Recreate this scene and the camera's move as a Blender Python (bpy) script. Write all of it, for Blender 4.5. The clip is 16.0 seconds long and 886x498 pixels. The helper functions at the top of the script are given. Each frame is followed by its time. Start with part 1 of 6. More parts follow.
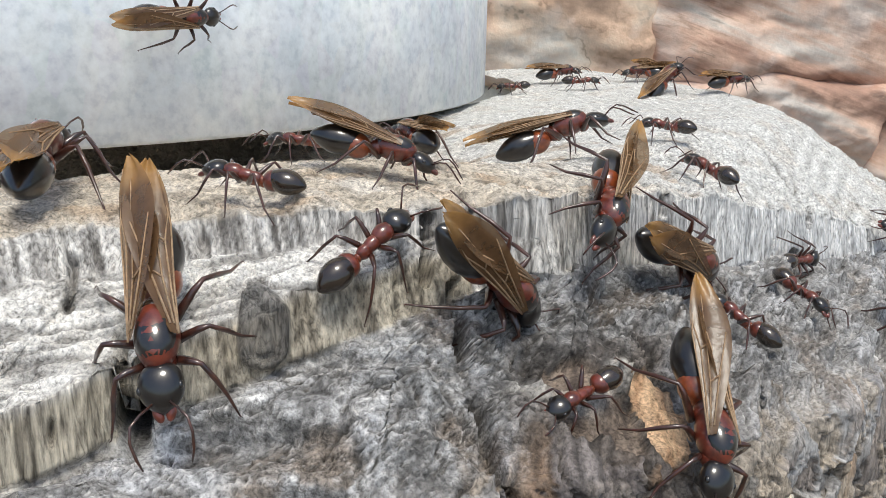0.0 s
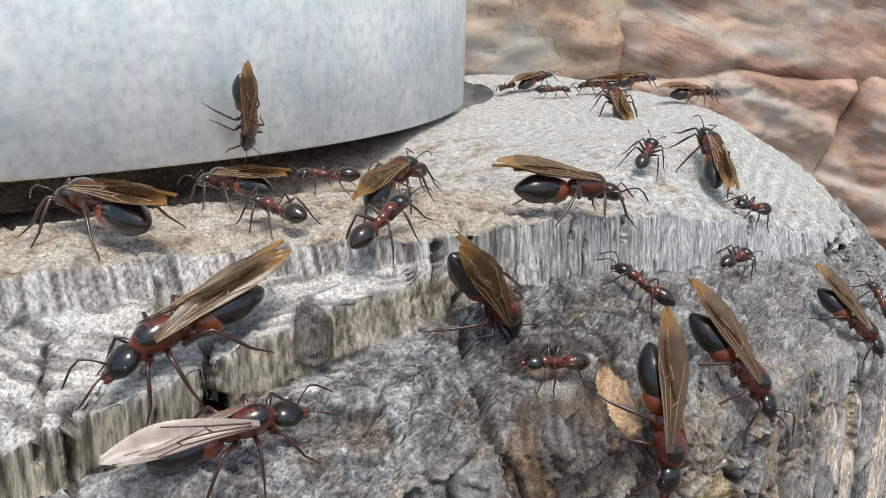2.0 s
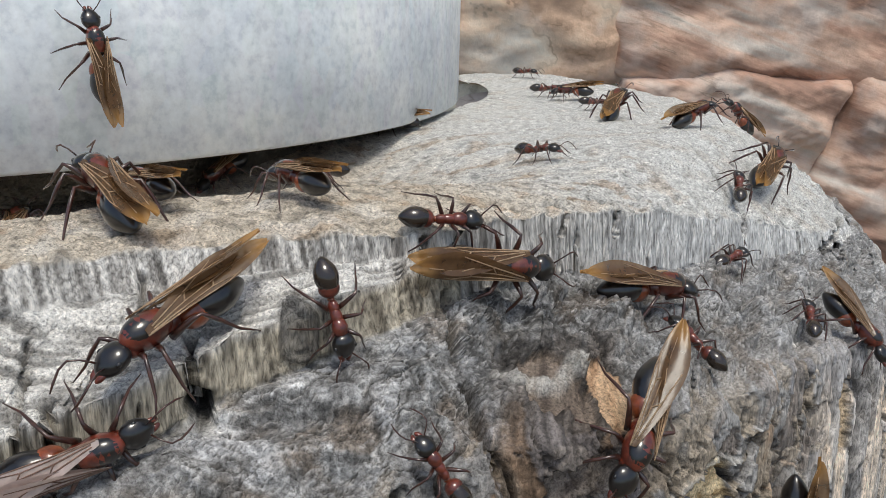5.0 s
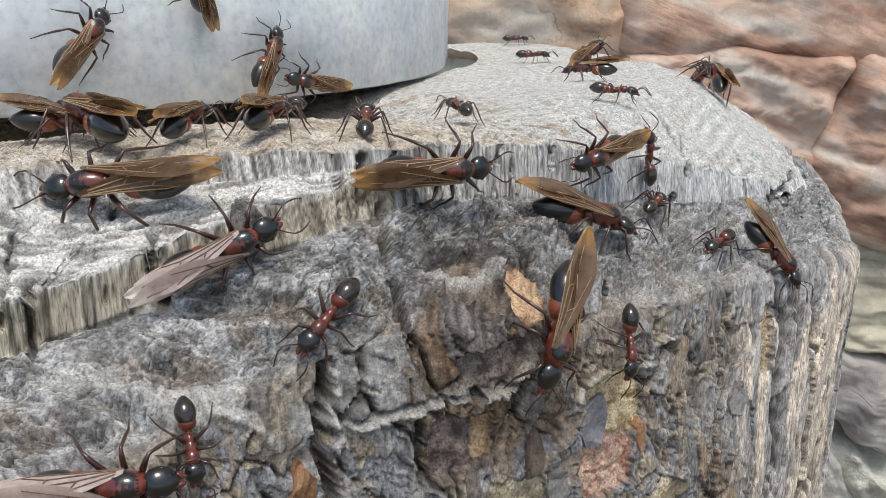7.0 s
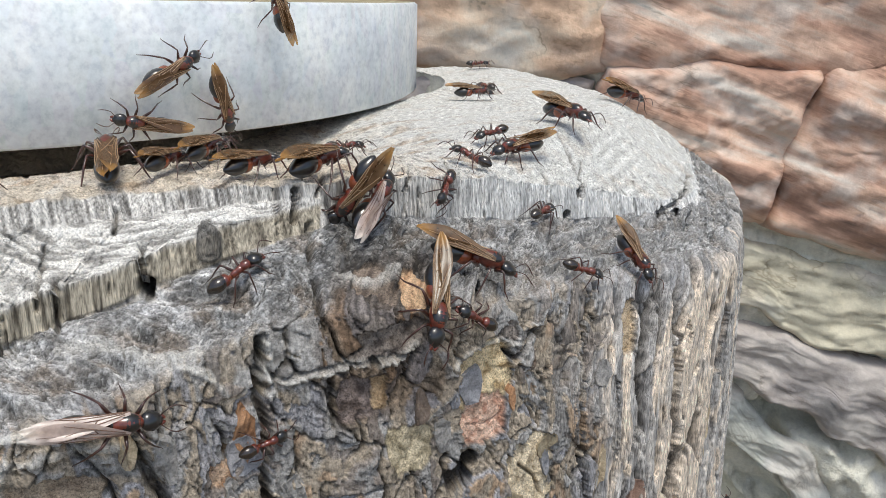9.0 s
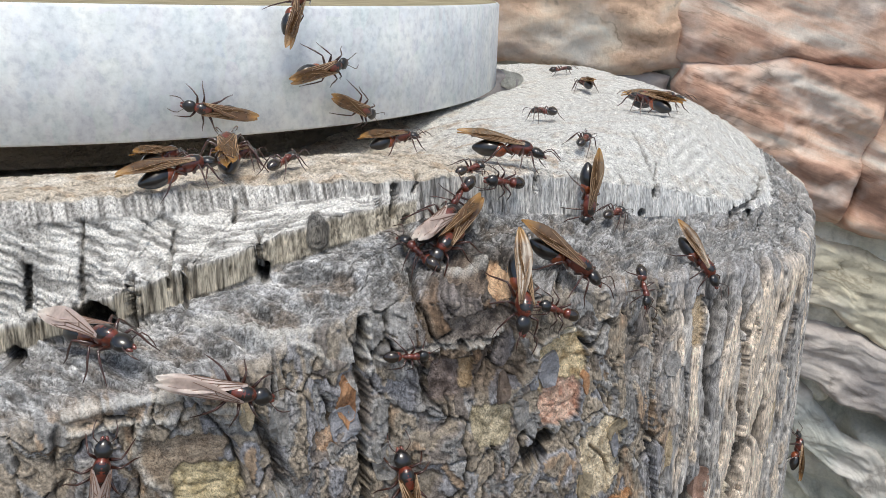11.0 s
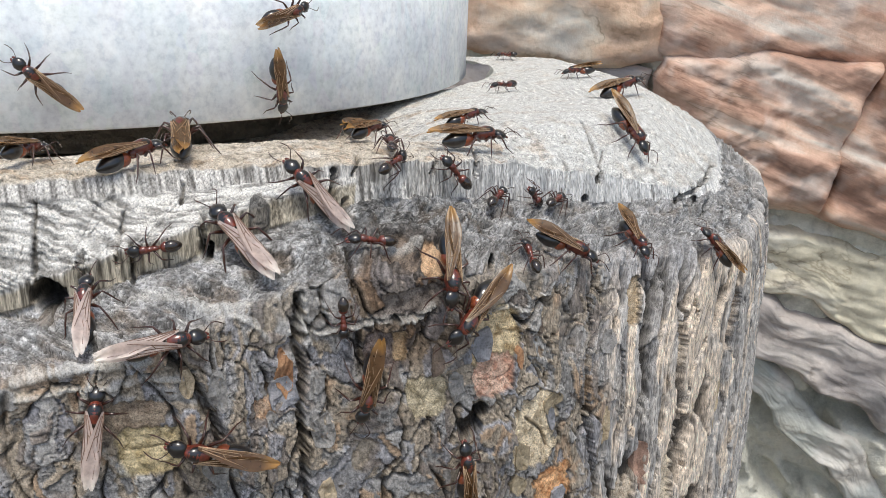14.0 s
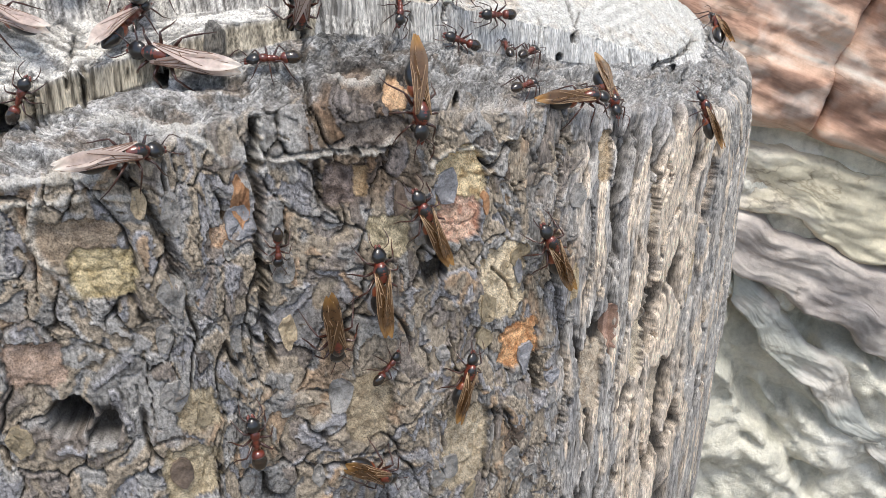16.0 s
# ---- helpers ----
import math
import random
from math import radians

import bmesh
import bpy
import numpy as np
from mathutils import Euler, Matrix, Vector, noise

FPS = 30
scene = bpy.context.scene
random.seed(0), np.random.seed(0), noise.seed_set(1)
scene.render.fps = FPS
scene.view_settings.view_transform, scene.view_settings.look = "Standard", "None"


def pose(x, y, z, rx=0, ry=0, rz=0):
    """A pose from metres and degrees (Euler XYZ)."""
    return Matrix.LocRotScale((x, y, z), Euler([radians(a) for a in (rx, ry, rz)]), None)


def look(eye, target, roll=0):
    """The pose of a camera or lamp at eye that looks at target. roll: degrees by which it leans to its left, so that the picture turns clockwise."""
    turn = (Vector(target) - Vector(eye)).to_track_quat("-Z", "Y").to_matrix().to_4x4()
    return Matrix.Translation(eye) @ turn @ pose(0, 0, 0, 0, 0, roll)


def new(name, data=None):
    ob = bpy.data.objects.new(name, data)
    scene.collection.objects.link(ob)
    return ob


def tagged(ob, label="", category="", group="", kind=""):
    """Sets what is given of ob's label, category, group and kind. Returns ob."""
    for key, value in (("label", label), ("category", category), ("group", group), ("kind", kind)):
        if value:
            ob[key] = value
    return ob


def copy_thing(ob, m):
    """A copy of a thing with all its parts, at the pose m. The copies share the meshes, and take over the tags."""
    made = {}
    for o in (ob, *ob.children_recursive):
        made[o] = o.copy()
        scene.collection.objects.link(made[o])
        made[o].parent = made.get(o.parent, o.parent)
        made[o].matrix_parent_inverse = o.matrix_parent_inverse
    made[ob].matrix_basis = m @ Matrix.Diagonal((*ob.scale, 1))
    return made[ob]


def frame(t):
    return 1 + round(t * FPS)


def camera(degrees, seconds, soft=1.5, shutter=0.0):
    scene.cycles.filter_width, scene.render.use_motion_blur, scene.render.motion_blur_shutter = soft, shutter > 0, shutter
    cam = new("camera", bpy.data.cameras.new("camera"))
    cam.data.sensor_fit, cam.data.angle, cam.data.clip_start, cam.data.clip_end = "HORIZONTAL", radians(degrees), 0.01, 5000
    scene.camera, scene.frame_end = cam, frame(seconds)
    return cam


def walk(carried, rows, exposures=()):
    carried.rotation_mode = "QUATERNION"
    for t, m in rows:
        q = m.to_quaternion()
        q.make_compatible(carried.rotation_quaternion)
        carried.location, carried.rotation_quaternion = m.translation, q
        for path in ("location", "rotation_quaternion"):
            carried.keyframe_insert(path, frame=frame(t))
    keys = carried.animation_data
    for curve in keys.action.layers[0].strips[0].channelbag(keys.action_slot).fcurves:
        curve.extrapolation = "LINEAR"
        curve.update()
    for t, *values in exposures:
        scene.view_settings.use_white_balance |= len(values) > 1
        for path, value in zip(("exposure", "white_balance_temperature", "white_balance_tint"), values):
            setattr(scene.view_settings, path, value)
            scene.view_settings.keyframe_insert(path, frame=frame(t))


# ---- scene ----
from mathutils.bvhtree import BVHTree

cam = camera(54.3, 16.0, soft=0.9)
PATH = [
    (0.0, 0.00759, 0.00520, 0.05583, 4.970, -18.570, 2.103),
    (0.5, 0.00615, -0.00106, 0.05907, 4.744, -18.566, 2.012),
    (1.0, 0.00694, -0.00676, 0.06338, 3.721, -19.024, 2.392),
    (1.5, 0.00570, -0.01425, 0.06650, 3.023, -19.439, 2.256),
    (2.0, 0.00507, -0.01507, 0.06703, 2.984, -19.456, 2.217),
    (2.5, 0.00469, -0.01512, 0.06738, 2.927, -19.489, 2.104),
    (3.0, 0.00497, -0.01393, 0.06713, 2.818, -19.456, 2.200),
    (5.5, 0.00683, -0.01394, 0.06570, 2.688, -19.351, 2.439),
    (6.0, 0.00984, -0.01362, 0.06572, 2.517, -19.384, 2.436),
    (6.5, 0.01574, -0.01935, 0.06841, 2.841, -19.506, 2.372),
    (7.0, 0.01906, -0.03009, 0.06218, 4.066, -20.436, 2.364),
    (7.5, 0.02369, -0.04192, 0.06461, 4.968, -20.798, 2.472),
    (8.0, 0.03061, -0.05032, 0.07141, 4.903, -20.604, 2.290),
    (8.5, 0.03916, -0.06086, 0.07646, 4.709, -20.522, 2.363),
    (9.0, 0.04141, -0.06984, 0.08031, 4.971, -20.531, 2.324),
    (9.5, 0.03724, -0.07568, 0.08069, 6.212, -20.687, 2.322),
    (9.7, 0.03400, -0.07780, 0.08080, 6.900, -20.760, 2.330),
    (11.8, 0.04400, -0.08680, 0.08880, 9.980, -21.680, 2.240),
    (12.0, 0.04530, -0.08767, 0.08879, 9.974, -21.688, 2.205),
    (12.5, 0.04805, -0.08966, 0.08896, 9.832, -21.750, 2.281),
    (13.0, 0.05171, -0.09002, 0.08961, 9.738, -21.690, 2.261),
    (13.5, 0.05414, -0.08940, 0.08950, 9.601, -21.687, 2.320),
    (14.0, 0.05450, -0.09238, 0.08795, 9.596, -21.828, 2.385),
    (14.5, 0.05668, -0.09569, 0.08657, 9.506, -21.914, 2.449),
    (15.0, 0.05766, -0.09687, 0.08093, 9.490, -22.543, 2.574),
    (15.5, 0.05978, -0.09745, 0.07531, 9.284, -24.006, 2.878),
    (16.0, 0.06376, -0.09651, 0.06552, 9.097, -25.693, 3.071),
]


def aimed(x, y, z, yaw, pitch, roll):
    """A camera pose from its eye, its heading and slope in degrees, and its roll."""
    a, b = radians(yaw), radians(pitch)
    ahead = Vector((-math.sin(a) * math.cos(b), math.cos(a) * math.cos(b), math.sin(b)))
    return look((x, y, z), Vector((x, y, z)) + ahead, roll)


# the phone's own exposure and white balance drift as it moves
LIGHTING = [(0.0, 0.32, 6450, 5), (0.5, 0.22, 6450, 5), (1.0, 0.32, 6450, 5), (1.6, 0.2, 6450, 5), (3.0, -0.06, 6450, 5), (5.5, -0.08, 6450, 5), (6.5, -0.02, 6450, 5), (7.5, 0.2, 6430, 5), (9.5, 0.25, 6430, 5), (12.0, 0.2, 6450, 6), (14.5, 0.34, 6490, 6), (16.0, 0.52, 6530, 7)]
walk(cam, [(t, aimed(*row)) for t, *row in PATH], LIGHTING)

# ---- light ----
SUN_UP, SUN_ROUND = 70.0, 165.0
world = bpy.data.worlds.new("sky")
scene.world = world
world.use_nodes = True
wn = world.node_tree
sky = wn.nodes.new("ShaderNodeTexSky")
sky.sky_type, sky.sun_disc = "NISHITA", False
sky.sun_elevation, sky.sun_rotation = radians(SUN_UP), radians(SUN_ROUND)
sky.air_density, sky.dust_density = 1.0, 3.0
back = wn.nodes["Background"]
back.inputs["Strength"].default_value = 0.15
wn.links.new(sky.outputs["Color"], back.inputs["Color"])
sun = new("sun", bpy.data.lights.new("sun", "SUN"))
sun.data.energy, sun.data.angle, sun.data.color = 1.75, radians(20), (1.0, 0.96, 0.9)
sun.matrix_basis = look((0, 0, 0), (-math.sin(radians(SUN_ROUND)) * math.cos(radians(SUN_UP)), -math.cos(radians(SUN_ROUND)) * math.cos(radians(SUN_UP)), -math.sin(radians(SUN_UP))))

# ---- materials ----
class Nodes:
    """A short way to write a node material."""

    def __init__(self, name):
        self.mat = bpy.data.materials.new(name)
        self.mat.use_nodes = True
        self.tree = self.mat.node_tree
        self.bsdf = self.tree.nodes["Principled BSDF"]
        self.out = self.tree.nodes["Material Output"]

    def add(self, kind, **settings):
        node = self.tree.nodes.new("ShaderNode" + kind)
        for key, value in settings.items():
            node.inputs[key].default_value = value
        return node

    def link(self, a, b):
        self.tree.links.new(a, b)

    def where(self, scale=(1, 1, 1)):
        """Places of the thing itself, stretched."""
        m = self.add("Mapping")
        m.inputs["Scale"].default_value = scale
        self.link(self.add("TexCoord").outputs["Object"], m.inputs["Vector"])
        return m.outputs["Vector"]

    def noise(self, scale, detail=4.0, rough=0.6, vector=None):
        n = self.add("TexNoise", Scale=scale, Detail=detail, Roughness=rough)
        self.link(vector or self.where(), n.inputs["Vector"])
        return n.outputs["Fac"]

    def ramp(self, fac, *stops):
        r = self.add("ValToRGB")
        r.color_ramp.elements[0].position, r.color_ramp.elements[1].position = stops[0][0], stops[-1][0]
        for p, c in stops[1:-1]:
            r.color_ramp.elements.new(p)
        for e, (p, c) in zip(r.color_ramp.elements, stops):
            e.position = p
            e.color = (*c, 1) if len(c) == 3 else c
        self.link(fac, r.inputs["Fac"])
        return r.outputs["Color"]

    def mix(self, fac, a, b, how="MIX"):
        m = self.add("MixRGB")
        m.blend_type = how
        for value, slot in ((fac, "Fac"), (a, "Color1"), (b, "Color2")):
            if isinstance(value, bpy.types.NodeSocket):
                self.link(value, m.inputs[slot])
            elif isinstance(value, tuple):
                m.inputs[slot].default_value = (*value, 1)
            else:
                m.inputs[slot].default_value = value
        return m.outputs["Color"]

    def bump(self, height, strength, distance):
        b = self.add("Bump", Strength=strength, Distance=distance)
        self.link(height, b.inputs["Height"])
        self.link(b.outputs["Normal"], self.bsdf.inputs["Normal"])

    def base(self, colour):
        if isinstance(colour, tuple):
            self.bsdf.inputs["Base Color"].default_value = (*colour, 1)
        else:
            self.link(colour, self.bsdf.inputs["Base Color"])

    def set(self, **values):
        for key, value in values.items():
            self.bsdf.inputs[key.replace("_", " ")].default_value = value
        return self


def wood_material():
    """Weathered stump: the colour of each layer and painted shade from the mesh, with grain at two scales."""
    n = Nodes("weathered_wood")
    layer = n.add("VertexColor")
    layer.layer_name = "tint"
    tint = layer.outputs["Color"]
    fine = n.mix(layer.outputs["Alpha"], n.noise(2300, 5, 0.7), n.noise(2600, 4, 0.65, n.where((1, 1, 0.09))))
    mid = n.noise(420, 4, 0.65)
    # curled fibres: thin lines that follow the levels of a noise, upright where the grain is
    curl = n.mix(layer.outputs["Alpha"], n.noise(230, 4.0, 0.62), n.noise(300, 3.5, 0.6, n.where((1, 1, 0.1))))
    many = n.add("Math")
    many.operation = "MULTIPLY"
    many.inputs[1].default_value = 15.0
    n.link(curl, many.inputs[0])
    fold = n.add("Math")
    fold.operation = "PINGPONG"
    fold.inputs[1].default_value = 0.5
    n.link(many.outputs[0], fold.inputs[0])
    thread = fold.outputs[0]
    patchy = n.ramp(n.noise(130, 3, 0.6), (0.38, (0.12, 0.12, 0.12)), (0.62, (0.8, 0.8, 0.8)))
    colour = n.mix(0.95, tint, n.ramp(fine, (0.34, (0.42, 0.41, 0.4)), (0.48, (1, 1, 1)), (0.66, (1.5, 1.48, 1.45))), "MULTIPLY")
    colour = n.mix(patchy, colour, n.ramp(thread, (0.02, (0.45, 0.44, 0.43)), (0.12, (0.94, 0.93, 0.92)), (0.34, (1.06, 1.06, 1.06)), (0.5, (1.28, 1.28, 1.28))), "MULTIPLY")
    colour = n.mix(0.5, colour, n.ramp(mid, (0.3, (0.66, 0.64, 0.62)), (0.55, (1, 1, 1)), (0.8, (1.32, 1.3, 1.28))), "MULTIPLY")
    n.base(colour)
    n.set(Roughness=0.88)
    n.bsdf.inputs["Specular IOR Level"].default_value = 0.25
    n.bump(n.mix(0.22, n.mix(0.35, fine, mid), thread), 0.8, 0.0005)
    return n.mat


def flake_material(name, low, high):
    """A dry bark plate, mottled, with its own hue from piece to piece."""
    n = Nodes(name)
    fine, mid = n.noise(2200, 5, 0.7), n.noise(300, 4, 0.6)
    colour = n.ramp(mid, (0.32, low), (0.68, high))
    colour = n.mix(0.8, colour, n.ramp(fine, (0.3, (0.45, 0.44, 0.42)), (0.5, (1, 1, 1)), (0.75, (1.35, 1.33, 1.3))), "MULTIPLY")
    n.base(colour)
    n.set(Roughness=0.85)
    n.bump(fine, 0.8, 0.0004)
    return n.mat


def zinc_material():
    n = Nodes("galvanised_zinc")
    broad, spangle = n.noise(55, 4, 0.6), n.noise(420, 3, 0.6)
    vor = n.add("TexVoronoi", Scale=260.0)
    n.link(n.where((1, 1, 0.6)), vor.inputs["Vector"])
    colour = n.ramp(broad, (0.3, (0.55, 0.595, 0.63)), (0.5, (0.69, 0.725, 0.745)), (0.68, (0.8, 0.82, 0.81)))
    colour = n.mix(0.7, colour, n.ramp(spangle, (0.34, (0.78, 0.8, 0.83)), (0.48, (1, 1, 1)), (0.66, (1.14, 1.14, 1.14))), "MULTIPLY")
    colour = n.mix(0.04, colour, vor.outputs["Color"], "OVERLAY")
    n.base(colour)
    n.set(Roughness=0.5)
    n.bump(spangle, 0.25, 0.0004)
    return n.mat


def dust_material():
    n = Nodes("dusty_khaki")
    n.base(n.ramp(n.noise(90, 5, 0.65), (0.3, (0.2, 0.17, 0.1)), (0.7, (0.42, 0.37, 0.24))))
    n.set(Roughness=0.9)
    return n.mat


def stone_material(name, colours, strata=(14, 14, 90)):
    """Layered field stone with veins and pale bloom."""
    n = Nodes(name)
    tilt = n.add("Mapping")
    tilt.inputs["Rotation"].default_value = (0, radians(-18), 0)
    n.link(n.where(), tilt.inputs["Vector"])
    squash = n.add("Mapping")
    squash.inputs["Scale"].default_value = strata
    n.link(tilt.outputs["Vector"], squash.inputs["Vector"])
    layers = n.noise(1.0, 5, 0.6, squash.outputs["Vector"])
    speck = n.noise(160, 5, 0.7)
    bloom = n.noise(22, 3, 0.55)
    a, b, c, d = colours
    colour = n.ramp(layers, (0.34, a), (0.46, b), (0.55, c), (0.66, d))
    colour = n.mix(n.ramp(bloom, (0.5, (0, 0, 0)), (0.66, (0.6, 0.6, 0.6))), colour, (0.72, 0.66, 0.6))
    colour = n.mix(0.35, colour, n.ramp(speck, (0.3, (0.6, 0.58, 0.56)), (0.55, (1, 1, 1)), (0.8, (1.25, 1.25, 1.25))), "MULTIPLY")
    times = n.add("Math")
    times.operation = "MULTIPLY"
    times.inputs[1].default_value = 9.0
    n.link(layers, times.inputs[0])
    fold = n.add("Math")
    fold.operation = "PINGPONG"
    fold.inputs[1].default_value = 0.5
    n.link(times.outputs[0], fold.inputs[0])
    colour = n.mix(n.ramp(n.noise(17, 3, 0.6), (0.42, (0, 0, 0)), (0.6, (0.7, 0.7, 0.7))), colour, n.ramp(fold.outputs[0], (0.0, (0.45, 0.4, 0.36)), (0.16, (0.95, 0.93, 0.9)), (0.5, (1.1, 1.08, 1.05))), "MULTIPLY")
    n.base(colour)
    n.set(Roughness=0.85)
    n.bump(n.mix(0.3, layers, speck), 0.4, 0.005)
    return n.mat


def mortar_material():
    n = Nodes("rough_mortar")
    big, mid, fine = n.noise(9, 4, 0.6), n.noise(40, 5, 0.65), n.noise(240, 4, 0.7)
    colour = n.ramp(big, (0.3, (0.55, 0.54, 0.47)), (0.5, (0.72, 0.69, 0.59)), (0.7, (0.8, 0.78, 0.71)))
    colour = n.mix(0.75, colour, n.ramp(mid, (0.3, (0.55, 0.55, 0.52)), (0.5, (1, 1, 1)), (0.75, (1.15, 1.15, 1.13))), "MULTIPLY")
    n.base(n.mix(0.5, colour, n.ramp(fine, (0.3, (0.75, 0.75, 0.75)), (0.6, (1.08, 1.08, 1.08))), "MULTIPLY"))
    n.set(Roughness=0.95)
    n.bump(n.mix(0.4, mid, fine), 0.8, 0.006)
    return n.mat


def soil_material():
    n = Nodes("dry_soil")
    n.base(n.ramp(n.noise(30, 6, 0.7), (0.3, (0.09, 0.075, 0.055)), (0.7, (0.26, 0.22, 0.17))))
    n.set(Roughness=0.95)
    n.bump(n.noise(90, 5, 0.7), 0.8, 0.01)
    return n.mat


def chitin_material(name, low, high, rough=0.3):
    """Polished insect shell with faint mottling."""
    n = Nodes(name)
    n.base(n.ramp(n.noise(900, 3, 0.6), (0.3, low), (0.7, high)))
    n.set(Roughness=rough)
    n.bsdf.inputs["Specular IOR Level"].default_value = 0.35
    n.bsdf.inputs["Coat Weight"].default_value = 1.0
    n.bsdf.inputs["Coat Roughness"].default_value = 0.04
    n.bump(n.noise(5200, 2, 0.5), 0.1, 0.0001)
    return n.mat


def wing_material(name, root, tip, clear):
    """A thin smoky membrane, paler and more yellow towards its tip (the mesh's own y)."""
    n = Nodes(name)
    sep = n.add("SeparateXYZ")
    n.link(n.where((1000, 1000, 1000)), sep.inputs["Vector"])
    reach = n.add("MapRange")
    reach.inputs["From Min"].default_value, reach.inputs["From Max"].default_value = -3.0, -13.5
    n.link(sep.outputs["Y"], reach.inputs["Value"])
    colour = n.ramp(reach.outputs["Result"], (0.0, root), (0.75, root), (1.0, tip))
    colour = n.mix(0.6, colour, n.ramp(n.noise(700, 3, 0.6), (0.3, (0.65, 0.62, 0.6)), (0.7, (1.25, 1.22, 1.2))), "MULTIPLY")
    n.base(colour)
    n.set(Roughness=0.26)
    n.bsdf.inputs["Specular IOR Level"].default_value = 0.75
    n.bump(n.noise(900, 3, 0.6), 0.3, 0.0002)
    glass, leaf, m1, m2 = n.add("BsdfTransparent"), n.add("BsdfTranslucent"), n.add("MixShader", Fac=0.3), n.add("MixShader", Fac=clear)
    n.link(colour, leaf.inputs["Color"])
    glass.inputs["Color"].default_value = (0.86, 0.74, 0.58, 1)
    n.link(n.bsdf.outputs["BSDF"], m1.inputs[1])
    n.link(leaf.outputs["BSDF"], m1.inputs[2])
    n.link(m1.outputs["Shader"], m2.inputs[1])
    n.link(glass.outputs["BSDF"], m2.inputs[2])
    n.link(m2.outputs["Shader"], n.out.inputs["Surface"])
    return n.mat


WOOD, ZINC, DUST, MORTAR, SOIL = wood_material(), zinc_material(), dust_material(), mortar_material(), soil_material()
BLACK = chitin_material("black_chitin", (0.006, 0.005, 0.005), (0.016, 0.013, 0.012))
BROWN = chitin_material("brown_chitin", (0.012, 0.008, 0.006), (0.035, 0.022, 0.014), 0.24)
RED = chitin_material("red_chitin", (0.06, 0.013, 0.008), (0.19, 0.036, 0.018), 0.3)
RUST = chitin_material("rust_chitin", (0.13, 0.028, 0.010), (0.32, 0.075, 0.022), 0.3)
LEG = chitin_material("leg_chitin", (0.02, 0.008, 0.006), (0.08, 0.026, 0.015), 0.35)
AMBER = wing_material("amber_wing", (0.17, 0.095, 0.045), (0.5, 0.27, 0.08), 0.22)
# pale copy of the amber wing, with the sky's reflection painted in
SKY_SHEEN = wing_material("sky_sheen_wing", (0.68, 0.56, 0.51), (0.9, 0.83, 0.76), 0.12)
DARKVEIN = flake_material("dark_wing_vein", (0.16, 0.09, 0.06), (0.3, 0.19, 0.14))
VEIN = flake_material("wing_vein", (0.32, 0.2, 0.11), (0.55, 0.38, 0.24))
FLAKES = {
    "ochre": flake_material("ochre_bark", (0.24, 0.195, 0.13), (0.46, 0.38, 0.26)),
    "orange": flake_material("orange_bark", (0.28, 0.14, 0.07), (0.5, 0.28, 0.15)),
    "pink": flake_material("pink_bark", (0.32, 0.2, 0.15), (0.5, 0.33, 0.26)),
    "cream": flake_material("cream_bark", (0.38, 0.3, 0.2), (0.6, 0.49, 0.34)),
    "brown": flake_material("brown_bark", (0.1, 0.075, 0.06), (0.24, 0.18, 0.14)),
    "grey": flake_material("grey_bark", (0.2, 0.19, 0.18), (0.42, 0.4, 0.38)),
    "slate": flake_material("bluish_bark", (0.19, 0.19, 0.205), (0.39, 0.385, 0.41)),
}

# ---- stump surface ----
def hashed(ix, iy, seed):
    h = (ix.astype(np.int64) * 374761393 + iy.astype(np.int64) * 668265263 + seed * 974634777) & 0xFFFFFFFF
    h = ((h ^ (h >> 13)) * 1274126177) & 0xFFFFFFFF
    return ((h ^ (h >> 16)) & 0xFFFFFF) / float(0x1000000)


def grain(x, y, seed=0):
    """Smooth gradient noise, about -1 to 1, over arrays."""
    x, y = np.broadcast_arrays(np.asarray(x, float), np.asarray(y, float))
    ix, iy = np.floor(x), np.floor(y)
    fx, fy = x - ix, y - iy
    ux, uy = fx * fx * fx * (fx * (fx * 6 - 15) + 10), fy * fy * fy * (fy * (fy * 6 - 15) + 10)

    def corner(dx, dy):
        a = hashed(ix + dx, iy + dy, seed) * 2 * np.pi
        return np.cos(a) * (fx - dx) + np.sin(a) * (fy - dy)

    low = corner(0, 0) * (1 - ux) + corner(1, 0) * ux
    high = corner(0, 1) * (1 - ux) + corner(1, 1) * ux
    return (low * (1 - uy) + high * uy) * 1.5


def layered(x, y, octaves=4, seed=0, fall=0.5):
    total, size = 0.0, 1.0
    for k in range(octaves):
        total = total + size * grain(x * 2 ** k, y * 2 ** k, seed + 17 * k)
        size *= fall
    return total


def cells(x, y, seed=0):
    """Distance to the nearest seed, to the border with the next, and a random number a cell."""
    ix, iy = np.floor(x), np.floor(y)
    best, second, ident = np.full(x.shape, 9.0), np.full(x.shape, 9.0), np.zeros(x.shape)
    for dx in (-1, 0, 1):
        for dy in (-1, 0, 1):
            cx, cy = ix + dx, iy + dy
            d = np.hypot(cx + hashed(cx, cy, seed) - x, cy + hashed(cx, cy, seed + 5) - y)
            closer = d < best
            second = np.where(closer, best, np.minimum(second, d))
            ident = np.where(closer, hashed(cx, cy, seed + 9), ident)
            best = np.where(closer, d, best)
    return best, second - best, ident


def ease(a, b, x):
    t = np.clip((x - a) / (b - a), 0, 1)
    return t * t * (3 - 2 * t)


